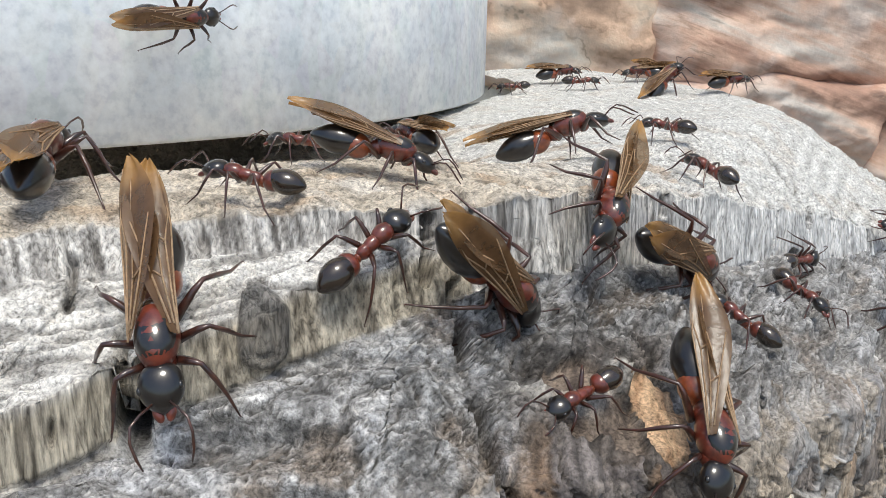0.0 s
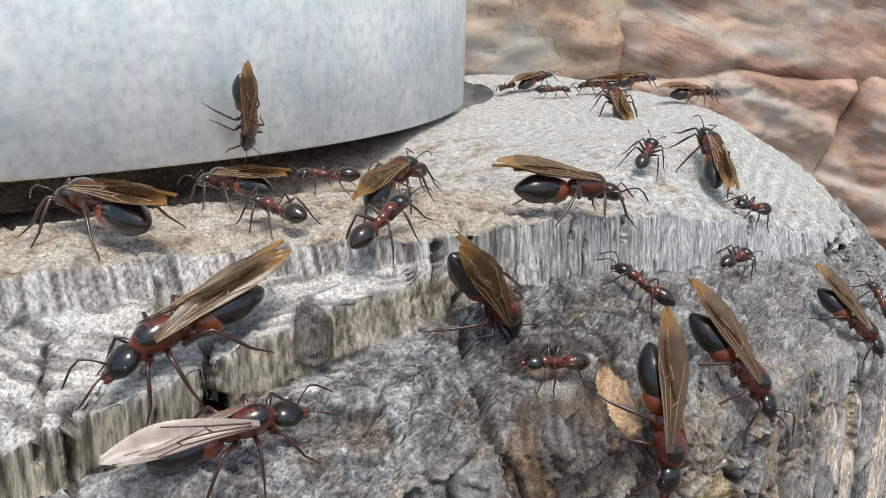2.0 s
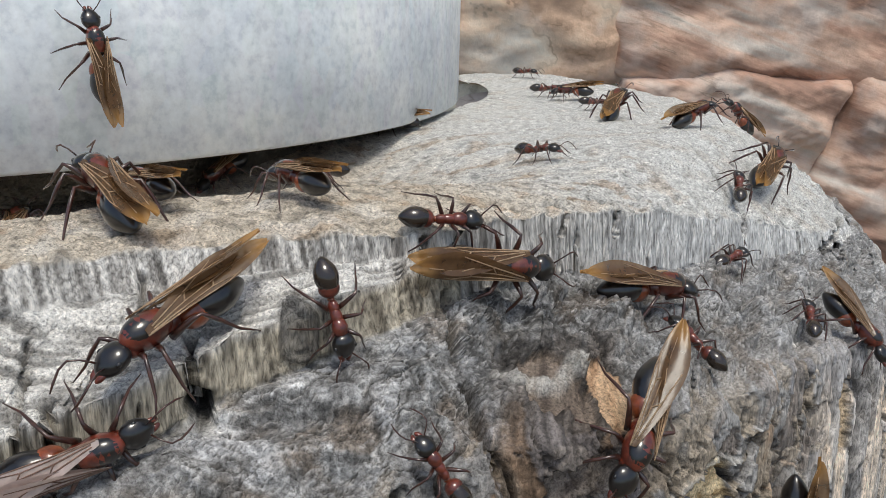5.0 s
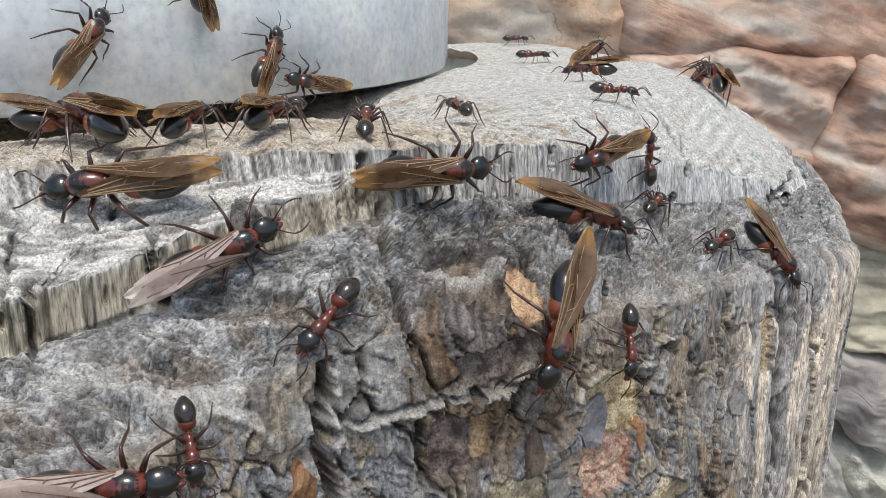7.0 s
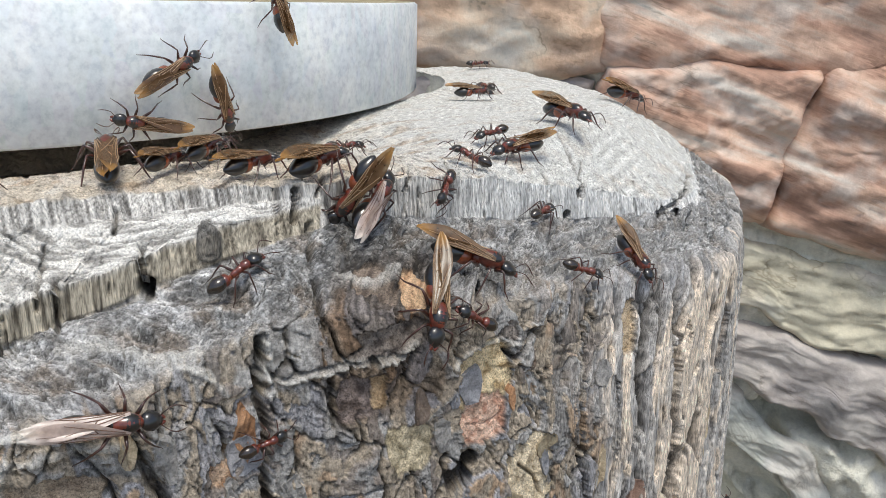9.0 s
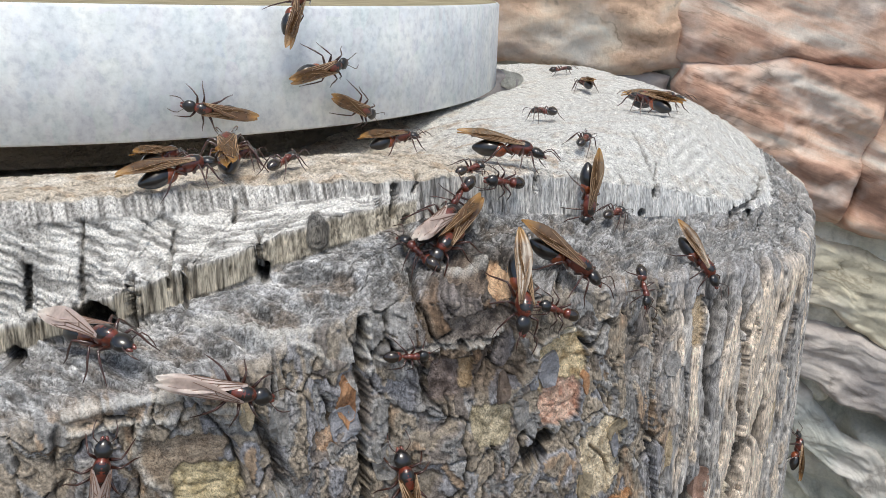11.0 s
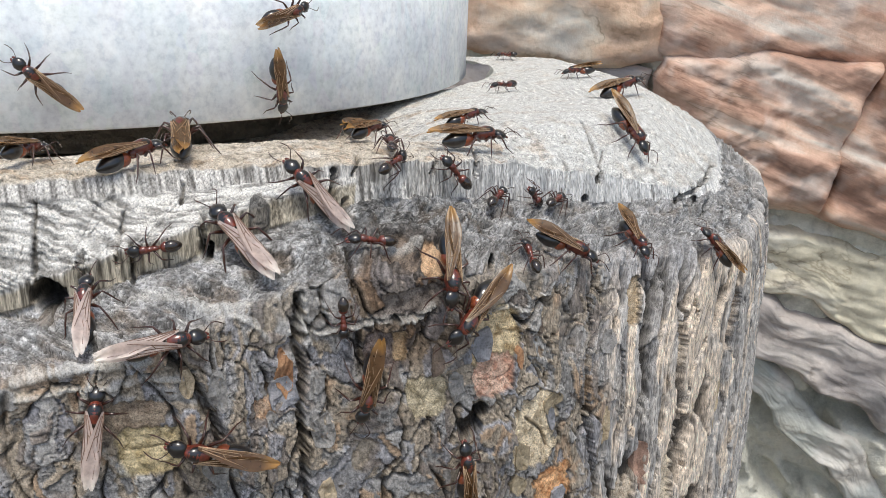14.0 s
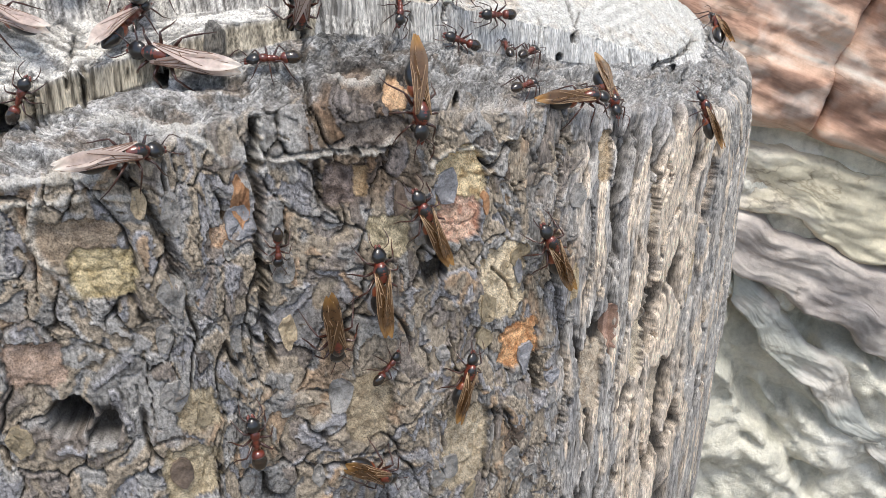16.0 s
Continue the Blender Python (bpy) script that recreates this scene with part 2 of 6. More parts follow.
# lines that run round the stump from its far flank to its back, in millimetres: the top's middle and inner ring, the sawn rim,
# the foot of its first scarp, the edge and foot of the broken step, the brow of the bark, the bark face, its lower part and its base
LINES = {
    "middle": [(-230, 240, 3), (-170, 240, 4), (-120, 240, 5), (-90, 240, 6), (-70, 240, 7.5), (-50, 240, 9.5), (-35, 245, 11.5), (-20, 255, 13), (-8, 278, 13), (4, 310, 13), (0, 345, 12.5), (-30, 372, 11)],
    "inner": [(-205, 40, 27), (-110, 70, 27.5), (-62, 90, 28.8), (-40, 100, 30.6), (-17, 109, 31.6), (4, 126, 28.5), (22, 148, 26), (43, 168, 27.5), (62, 200, 26), (76, 232, 21), (71, 290, 19), (30, 366, 15.5)],
    "rim": [(-210, 0, 31), (-110, 38, 31), (-60, 60, 31), (-33, 80, 30.5), (-3, 85, 32.8), (14, 103, 30.3), (30, 121, 26.5), (60.5, 158, 15), (84, 180, 7), (99, 212, 4), (98, 298, 4), (36, 396, 6)],
    "scarp": [(-210, -4, 27), (-110, 34, 27), (-59.5, 57, 27.5), (-33, 77, 26.5), (-2.8, 84.6, 30.2), (14.2, 102.6, 28), (30.3, 120.6, 23.5), (61, 157.5, 12), (84.5, 179.6, 5.6), (99.5, 211.7, 3), (98.5, 298.5, 3), (36.5, 397, 5)],
    "edge": [(-200, -30, -4), (-100, 33, 1), (-60, 50.5, 10.5), (-36.6, 60, 19), (-3.2, 82.8, 28.3), (14.4, 102.2, 25.5), (30.6, 120.2, 21), (61.2, 157.2, 9.5), (85, 179.3, 4.6), (100, 211.5, 2), (99, 299, 2), (37, 398, 4)],
    "foot": [(-200, -31, -10), (-100, 32.5, -4), (-60, 50, 5.5), (-37, 59.5, 11.8), (-3, 80, 23.2), (14.5, 101, 21.8), (31, 119.5, 16.8), (61.5, 157, 7), (85.5, 179, 3.5), (101, 211.3, 1), (100, 300, 1), (38, 399, 3)],
    "brow": [(-185, -100, -20), (-85, 5, -6), (-45, 30, 3), (-22, 41, 7), (-2, 60, 13), (14, 69.5, 15), (34, 85, 11), (64, 119, 4), (90, 152, -3), (111, 198, -12), (119, 300, -12), (35, 418, -10)],
    "face": [(-180, -108, -34), (-80, 2, -32), (-40, 29, -30), (-16, 43, -30), (0, 57, -30), (20, 70, -30), (40, 88, -30), (66, 113.5, -30), (86, 141, -30), (115, 205, -32), (124, 305, -34), (42, 430, -34)],
    "lower": [(-180, -112, -130), (-80, -2, -130), (-38, 25, -130), (-14, 40, -130), (3, 54, -130), (24, 68, -130), (44, 86, -130), (71, 111, -130), (92, 139, -130), (121, 204, -130), (130, 307, -130), (46, 434, -130)],
    "base": [(-190, -130, -750), (-80, -20, -750), (-32, 10, -750), (-6, 25, -750), (14, 40, -750), (38, 54, -750), (60, 72, -750), (90, 100, -750), (114, 132, -750), (146, 206, -750), (154, 312, -750), (54, 446, -750)],
}
STEPS = [90, 76, 12, 90, 22, 104, 128, 240, 30]


def along(points, u):
    """A smooth line through points, at the stations u."""
    p = np.array(points, float)
    i = np.clip(np.floor(u).astype(int), 0, len(p) - 2)
    f = (u - i)[:, None]
    a, b, c, d = p[np.maximum(i - 1, 0)], p[i], p[i + 1], p[np.minimum(i + 2, len(p) - 1)]
    return 0.5 * (2 * b + (c - a) * f + (2 * a - 5 * b + 4 * c - d) * f ** 2 + (3 * b - a - 3 * c + d) * f ** 3)


def stations(step, rough_step):
    """Stations spaced evenly along the brow: fine where the camera passes, coarse beyond."""
    dense = np.linspace(0, 11, 2200)
    line = along(LINES["brow"], dense)
    far = np.concatenate([[0], np.cumsum(np.linalg.norm(np.diff(line, axis=0), axis=1))])
    pace = np.where((dense > 1.35) & (dense < 9.5), step, rough_step)
    count = np.concatenate([[0], np.cumsum(np.diff(far) / pace[1:])])
    u = np.interp(np.arange(int(count[-1]) + 1), count, dense)
    return u, np.interp(u, dense, far)


def lofted(u, a, steps, blocks=True):
    """The stump's body before its relief: places, the line that each row belongs to, and the way down each column."""
    names = list(LINES)
    curves = [along(LINES[n], u) for n in names]
    if blocks:  # the broken edges run in splintered blocks
        out = np.stack([np.full_like(u, 0.5), np.full_like(u, -0.85), np.zeros_like(u)], 1)
        chunk = np.round(grain(a / 7, a * 0 + 3.3, 4) * 3) / 3 * 1.5 + 0.35 * grain(a / 1.6, a * 0 + 1.7, 6)
        drop = np.round(grain(a / 9, a * 0 + 8.1, 9) * 2) / 2 * 1.2 + 0.5 * grain(a / 2.2, a * 0 + 4.4, 12)
        for k in (2, 3):
            curves[k] = curves[k] + out * (chunk * 0.7)[:, None]
        for k in (4, 5):
            curves[k] = curves[k] + out * chunk[:, None]
        curves[2] = curves[2] + np.array([0, 0, 1.0]) * (0.7 * drop)[:, None]
        curves[4] = curves[4] + np.array([0, 0, 1.0]) * (np.where(u < 4.2, 0.8, 0.2) * drop)[:, None]
    rows, order = [], []
    for k, n in enumerate(steps):
        for j in range(n + (k == len(steps) - 1)):
            f = j / n
            row = curves[k] * (1 - f) + curves[k + 1] * f
            if k == 0:  # the top is hollowed out under the plinth
                g = f ** (1 + 4.5 * (1 - ease(4.0, 6.6, u)))
                row[:, 2] = curves[k][:, 2] * (1 - g) + curves[k + 1][:, 2] * g
            rows.append(row)
            order.append(k + f)
    p, order = np.array(rows), np.array(order)
    soft = p.copy()  # the slope rounds over into the face
    for _ in range(14):
        soft[1:-1] = 0.25 * soft[:-2] + 0.5 * soft[1:-1] + 0.25 * soft[2:]
    w = (ease(5.25, 5.6, order) * (1 - ease(8.6, 8.9, order)))[:, None, None]
    p = p * (1 - w) + soft * w
    for _ in range(60):  # the far part of the top is one soft dome
        soft[1:-1] = 0.25 * soft[:-2] + 0.5 * soft[1:-1] + 0.25 * soft[2:]
    w = (ease(0.3, 0.6, order)[:, None] * (1 - ease(1.75, 1.95, order))[:, None] * ease(5.5, 6.5, u)[None, :])[..., None] * (1.0 if blocks else 0.0)
    p = p * (1 - w) + soft * w
    down = np.concatenate([np.zeros((1, len(u))), np.cumsum(np.linalg.norm(np.diff(p, axis=0), axis=2), axis=0)])
    return p, order, down


def outward(p):
    n = np.cross(np.gradient(p, axis=0), np.gradient(p, axis=1))
    n /= np.maximum(np.linalg.norm(n, axis=2, keepdims=True), 1e-9)
    return n if n[int(0.22 * n.shape[0]), n.shape[1] // 2, 2] > 0 else -n


INWARD = np.array([-0.33, 0.93, -0.16])
INWARD = INWARD / np.linalg.norm(INWARD)


def to_line(p, points, reach=7.0):
    """How far each place lies from a broken line, looking into the wood; places further than reach from it don't count."""
    best = np.full(p.shape[:-1], 1e9)
    for a, b in zip(points, points[1:] or points):
        a, b = np.array(a, float), np.array(b, float)
        flat_p, flat_b = (p - a) - ((p - a) @ INWARD)[..., None] * INWARD, (b - a) - ((b - a) @ INWARD) * INWARD
        f = np.clip((flat_p @ flat_b) / max(flat_b @ flat_b, 1e-9), 0, 1)
        far = np.linalg.norm(p - (a + f[..., None] * (b - a)), axis=-1)
        best = np.minimum(best, np.where(far < reach, np.linalg.norm(flat_p - f[..., None] * flat_b, axis=-1), 1e9))
    return best

# holes bored into the wood, in millimetres: place, radius, depth
HOLES = [((-23.6, 67, 17.3), 1.7, 9), ((-52.4, 53.2, 9.0), 3.5, 11), ((54.8, 149.4, 10.2), 1.2, 6), ((57.8, 154.5, 14.6), 1.5, 1.6), ((34.4, 91.3, 10.9), 0.8, 4),
         ((-32.4, 33, -46), 4.2, 14), ((-27, 36, -50), 3.2, 8), ((33.5, 81, -27.5), 3.2, 7), ((-66, 45, 3), 1.8, 8), ((35.2, 83.9, -24.5), 2.4, 6), ((16.5, 72, 4), 0.9, 3)]
# clefts: their course, half width and depth
CLEFTS = [
    ([(-25.5, 70.5, 24), (-24.2, 67.3, 20), (-23.7, 67, 17.5)], 0.6, 6), ([(-46.8, 57.5, 17), (-46.3, 55.3, 8.5)], 0.95, 5), ([(-37.2, 61, 20), (-36.6, 59.8, 15), (-36.6, 59.5, 11)], 0.5, 3), ([(-65, 52, 19.6), (-64.5, 50, 12)], 0.7, 4), ([(-1, 85.6, 31.5), (-1, 84, 26)], 0.6, 3.5), ([(18.2, 109, 30), (18, 105, 27)], 0.5, 2.5), ([(88, 187, 8), (89.6, 183, 3)], 0.8, 3), ([(60, 165, 20), (57.8, 155, 15)], 0.35, 1),
    ([(58.7, 118.1, 3.9), (59.2, 114, 0.2), (58.2, 110.5, -5.1), (60.2, 109.6, -12.2), (59.7, 107.5, -22.3), (61.5, 108, -36)], 0.75, 4.5),
    ([(88.1, 148, -9), (86.5, 144.5, -13.6), (89, 145.5, -21), (88, 142.5, -26.2)], 0.7, 4), ([(93.6, 151.5, -32), (90, 145, -40), (89.5, 142, -55), (92.5, 146, -75)], 0.9, 5),
    ([(5.2, 75.3, 18.5), (7.1, 70.3, 15.1), (8.6, 68.3, 11.7)], 0.5, 2.5),
    ([(-1.6, 63.2, 12.1), (-1.3, 61, 7.7), (-1.6, 59.6, 2.9), (0, 59.6, -4.9), (-0.4, 58.4, -14), (0.4, 57.8, -25.6), (0.9, 57.8, -32), (2.2, 58, -44)], 0.85, 4.5),
    ([(1.1, 87, 25), (2.6, 81.8, 21)], 0.6, 3.5), ([(-21.3, 44.4, 5.2), (-17.8, 44.3, 0), (-14, 46.1, -11.2), (-13.3, 46.1, -18)], 1.0, 4),
    ([(46, 93, -30.5), (50.9, 97, -36.6), (52.7, 98, -42)], 0.35, 1.5), ([(72.9, 122.3, -16), (76.1, 124, -31), (73, 118, -53)], 0.8, 4), ([(69, 118, -22), (70, 117, -48)], 0.6, 3.5),
    ([(60.8, 107.5, -35), (67.1, 111.5, -68), (67.6, 110.5, -95)], 0.8, 4.5), ([(0.8, 61.5, 4.4), (10, 66.6, 4.8), (24.5, 76.5, 4)], 0.45, 1.4),
    ([(10, 66.3, 3), (10.6, 66, -7)], 0.6, 2.2), ([(82, 128, -60), (81, 125, -84)], 0.7, 3), ([(59, 103.5, -62), (60.2, 104.5, -74)], 1.3, 4),
    ([(51.3, 178.9, 25.8), (54.2, 170.6, 22.8), (56.3, 165.3, 19.4), (58.5, 159.2, 16.5), (59.2, 155.4, 13)], 0.55, 1.6), ([(82.8, 175.5, 3.9), (88.8, 185.8, 4.4), (94.5, 200.7, 6.1), (98.9, 218.8, 5.3)], 0.7, 2),
    ([(25.5, 128, 27.5), (26.8, 117.5, 27.8), (26.9, 116.6, 23.6)], 0.5, 1.8), ([(47.8, 150.2, 20.3), (49.2, 143, 16), (49.9, 138.7, 13)], 0.5, 1.5), ([(0.2, 100, 31.2), (1.6, 94.2, 31.5), (2.8, 88.3, 30.1)], 0.45, 1.6),
    ([(-33, 77, 28), (-31.5, 72, 25)], 0.4, 1.6), ([(-58, 62, 27), (-56, 55, 13)], 0.45, 2), ([(-41.9, 66.9, 24.2), (-40.5, 61, 15)], 0.35, 1.6),
]


# places where the outer bark has come away: middle, half width and height, depth, two colours
PATCHES = [
    ((37.7, 87.5, -5.5), 7.0, 7.5, 1.0, (0.42, 0.30, 0.16), (0.76, 0.62, 0.40)), ((37.8, 86.8, -15.5), 5.5, 5.5, 0.7, (0.44, 0.24, 0.17), (0.74, 0.52, 0.40)), ((24.2, 74.5, -16.6), 5.2, 5.4, 0.5, (0.32, 0.27, 0.18), (0.56, 0.48, 0.34)),
    ((48.6, 95.7, -35.5), 7.5, 10.5, 0.9, (0.50, 0.40, 0.27), (0.80, 0.68, 0.50)), ((54.2, 99.8, -54.5), 6.2, 6.0, 0.8, (0.46, 0.22, 0.10), (0.72, 0.43, 0.23)), ((15.3, 69, -2.5), 5.2, 4.6, 1.2, (0.10, 0.075, 0.065), (0.25, 0.20, 0.18)),
    ((19, 70.5, -2.5), 1.6, 3.6, 0.9, (0.34, 0.22, 0.12), (0.50, 0.36, 0.22)), ((-28.8, 36.9, -7.5), 8, 4.2, 0.7, (0.25, 0.19, 0.14), (0.40, 0.32, 0.24)), ((-24.5, 38.6, -15), 6.5, 5.5, 0.8, (0.40, 0.32, 0.18), (0.62, 0.52, 0.33)),
    ((-6.5, 53.4, -10.9), 2.2, 2.4, 0.5, (0.42, 0.26, 0.16), (0.58, 0.42, 0.30)), ((84.4, 138.6, -27), 3.4, 9, 0.8, (0.46, 0.38, 0.30), (0.66, 0.57, 0.46)), ((86.1, 135.6, -71), 5.0, 10, 0.9, (0.50, 0.42, 0.32), (0.70, 0.61, 0.48)),
    ((69.5, 123, -8.5), 2.8, 6.5, 0.7, (0.40, 0.30, 0.19), (0.60, 0.48, 0.34)), ((103.7, 172.8, -34), 5, 10, 0.7, (0.52, 0.42, 0.34), (0.70, 0.60, 0.50)), ((15.5, 78.8, 15.4), 4.6, 5.6, 1.0, (0.085, 0.066, 0.055), (0.22, 0.175, 0.14)), ((20, 75, 7.5), 7, 3.2, 0.7, (0.11, 0.09, 0.08), (0.27, 0.23, 0.20)), ((22.6, 81.7, 13.2), 3.1, 6.0, 0.6, (0.36, 0.22, 0.13), (0.60, 0.42, 0.27)),
    ((-13, 44.5, -66), 6, 7, 0.8, (0.36, 0.29, 0.19), (0.56, 0.47, 0.33)), ((-11, 46, -50), 4.5, 5, 0.6, (0.30, 0.24, 0.16), (0.46, 0.39, 0.28)), ((20, 71, -60), 6, 9, 0.8, (0.28, 0.22, 0.15), (0.46, 0.38, 0.27)), ((44, 87, -82), 7, 13, 0.9, (0.40, 0.32, 0.22), (0.64, 0.54, 0.40)),
    ((98, 152, -98), 4, 14, 0.8, (0.50, 0.42, 0.33), (0.68, 0.58, 0.46)), ((-37, 31, -33), 5.5, 5, 0.7, (0.34, 0.24, 0.18), (0.48, 0.36, 0.29)), ((75, 119, -75), 4, 12, 0.8, (0.42, 0.34, 0.26), (0.60, 0.52, 0.42)),
]


# pale strands of fibre that stand proud: their course, half width and height
STRANDS = [
    ([(-2.2, 59.3, 4.2), (5.9, 64.4, 4.0), (14.5, 69.4, 4.6), (20.9, 73.9, 3.5), (24, 77, 5.5)], 0.8, 1.3), ([(31.1, 81.7, -1.1), (34.3, 85.1, 1.4), (40.1, 91.1, 0.8), (43.9, 94.6, -1.8)], 0.6, 1.1),
    ([(-46.5, 33.6, 2.1), (-41, 36.2, 3), (-33.4, 39.3, 4.3), (-24.5, 42.4, 4.6)], 0.8, 0.9), ([(-45.2, 31.1, -0.8), (-35.2, 35.7, 0.2), (-26.7, 39.3, 1.1), (-17.7, 44.3, -0.3)], 0.7, 0.9),
    ([(-33.9, 36.6, 1.1), (-35.3, 34.5, -4.1), (-35.2, 33.9, -8.7), (-31.2, 35.3, -15.2), (-28.7, 36.3, -19.9)], 0.8, 1.0), ([(-1.1, 62.5, 12.7), (0.6, 61.7, 8.3), (0.3, 60.6, 4.2)], 0.6, 1.0),
    ([(-34.1, 54.3, 10.3), (-27, 55.2, 11.4), (-17.5, 53.2, 10.7), (-10.6, 56.8, 11.5)], 0.7, 0.9), ([(-14.3, 54.2, 10.8), (-8.9, 55.3, 8.5), (-5.9, 56.1, 3.6)], 0.6, 0.8), ([(8, 80, 18), (16, 77, 17), (19.5, 80, 17.5), (20, 82, 17)], 0.6, 0.8),
]


def relief(p, n, u, a, order, down):
    """Pushes the stump's surface in and out, in millimetres, and gives its colours, with shade painted into recesses.
    """
    A = np.broadcast_to(a[None, :], down.shape)
    U = np.broadcast_to(u[None, :], down.shape)
    Q = np.broadcast_to(order[:, None], down.shape)
    Z = p[..., 2]
    S = p[..., 0] * 0.78 + p[..., 1] * 0.62
    top = 1 - ease(1.96, 2.04, Q)
    sawn = np.maximum(top, ease(2.96, 3.04, Q) * (1 - ease(3.93, 4.0, Q)) * (1 - ease(3.6, 4.2, U)))
    slope = ease(4.9, 5.05, Q) * (1 - ease(5.75, 6.15, Q))
    bark = ease(5.7, 6.2, Q)
    fibre = np.clip(1 - sawn - slope - bark, 0, 1)
    right = ease(5.6, 7.4, U)

    # bark: flat scaly plates in thin layers with crisp edges, split by fissures, and grooved upright sheets round the flank
    wx, wz = 2.4 * grain(A / 13, Z / 15, 31) + 0.8 * grain(A / 4, Z / 5, 33), 3.6 * grain(A / 15, Z / 15, 32) + 1.1 * grain(A / 4, Z / 4, 34)
    sheets = ease(6.7, 7.15, U + 0.4 * grain(A / 12, Z / 26, 201))
    _, border, kind = cells((A + 1.4 * wx) / 8.0, (Z + 1.4 * wz) / 12.5, 45)
    field = layered((A + 1.7 * wx) / 9, (Z + 1.7 * wz) / 14, 4, 41, 0.5) * 2.7 + 1.6 * kind
    tread = np.floor(field)
    rise = field - tread
    hue, hue2 = hashed(tread, np.floor(kind * 977), 61), hashed(tread, np.floor(kind * 977), 62)
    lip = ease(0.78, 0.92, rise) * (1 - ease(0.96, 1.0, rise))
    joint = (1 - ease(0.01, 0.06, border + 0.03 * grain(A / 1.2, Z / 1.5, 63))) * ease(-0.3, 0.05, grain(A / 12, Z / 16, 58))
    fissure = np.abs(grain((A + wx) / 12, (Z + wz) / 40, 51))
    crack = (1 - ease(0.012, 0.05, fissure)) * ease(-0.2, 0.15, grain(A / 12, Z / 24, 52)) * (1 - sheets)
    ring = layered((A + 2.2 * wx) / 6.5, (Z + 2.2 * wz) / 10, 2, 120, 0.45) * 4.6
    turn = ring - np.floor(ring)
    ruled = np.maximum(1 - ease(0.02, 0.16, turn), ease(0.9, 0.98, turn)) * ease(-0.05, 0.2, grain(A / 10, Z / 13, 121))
    plates = 0.5 * (tread + ease(0.9, 0.99, rise)) + 0.7 * (kind - 0.5) - 1.5 * joint - 0.3 * lip - 0.35 * ruled - 1.9 * crack + 0.09 * layered(A / 0.9, Z / 1.3, 3, 55) + 0.9 * grain(A / 24, Z / 30, 56)
    drift = A + 0.8 * wx + 1.1 * grain(A / 7, Z / 15, 202) + 0.35 * grain(A / 2.5, Z / 5, 208)
    leaf = drift / 2.6 + 0.9 * grain(A / 8, A * 0 + 5.5, 212)
    leaf_n = np.floor(leaf)
    leaf_f = leaf - leaf_n
    own = hashed(leaf_n, leaf_n * 0, 203)
    piece = hashed(leaf_n, np.floor(Z / (13 + 16 * own) + 9 * own), 204)
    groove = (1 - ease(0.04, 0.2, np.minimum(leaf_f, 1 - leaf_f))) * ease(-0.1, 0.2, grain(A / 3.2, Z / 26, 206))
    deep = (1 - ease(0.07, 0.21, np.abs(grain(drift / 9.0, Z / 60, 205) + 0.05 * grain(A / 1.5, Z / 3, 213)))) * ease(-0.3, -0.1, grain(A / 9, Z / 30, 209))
    cream = ease(7.6, 7.9, U + 0.3 * grain(A / 5, Z / 22, 207)) * (1 - ease(8.3, 8.6, U + 0.3 * grain(A / 5, Z / 22, 210))) * (1 - ease(-16, -6, Z))
    cream = np.maximum(cream, sheets * ease(0.18, 0.3, grain(A / 5.5, Z / 26, 211)))
    brow_soft = 1 - 0.6 * ease(-8, 4, Z)
    strips = (1 - 0.6 * cream) * brow_soft * (1.3 * (piece - 0.5) - 1.2 * groove) - 3.8 * deep * brow_soft + 0.12 * layered(A / 0.9, Z / 3.0, 3, 57) + 0.5 * grain(A / 14, Z / 40, 60)
    plates = plates * (1 - sheets) + strips * sheets

    # torn slope under the step: lumpy, with raised pale seams
    swx, swd = 2.4 * grain(A / 8, down / 8, 61) + 0.8 * grain(A / 2.5, down / 2.5, 67), 2.4 * grain(A / 8, down / 8, 62) + 0.8 * grain(A / 2.5, down / 2.5, 68)
    lumps = 2.3 * layered((A + swx) / 12, (down + swd) / 7.5, 3, 63, 0.42)
    seam = np.abs(layered((A + 2 * swx + down * 0.7) / 11, (down + swd - A * 0.3) / 4.2, 2, 64))
    seams = 1 - ease(0.0, 0.1, seam)
    step = layered((A + swx) / 9, (down + swd) / 5, 3, 66, 0.42) * 3.0
    fall = step - np.floor(step)
    _, rift, lump = cells((A + 1.5 * swx) / 5.5, (down + 1.5 * swd) / 3.8, 69)
    rifts = (1 - ease(0.0, 0.08, rift)) * ease(-0.2, 0.25, grain(A / 9, down / 7, 70))
    field_s = layered((A + 1.4 * swx) / 7.5, (down + 1.4 * swd) / 5, 3, 125, 0.5) * 3.6
    frac_s = field_s - np.floor(field_s)
    splits = np.maximum(1 - ease(0.02, 0.12, frac_s), ease(0.92, 0.98, frac_s)) * ease(-0.3, 0.1, grain(A / 6, down / 5, 126))
    torn = 0.25 * frac_s - 0.5 * splits + lumps + 0.3 * seams + 0.45 * (np.floor(step) + ease(0.86, 0.99, fall)) + 0.45 * (lump - 0.5) - 0.6 * rifts + 0.1 * layered(A / 1.1, down / 1.1, 2, 65)

    # split fibres: fine upright ridges and a few open checks
    ridges = 0.16 * grain(S / 0.75, Z / 24, 71) + 0.3 * grain(S / 2.9, Z / 40, 72) + 0.12 * grain(S / 0.4, Z / 9, 74)
    checks = (1 - ease(0.0, 0.045, np.abs(grain(S / 5.5, Z / 60, 73)))) * ease(-0.1, 0.2, grain(S / 9, Z / 16, 75))
    split = ridges - 1.4 * checks

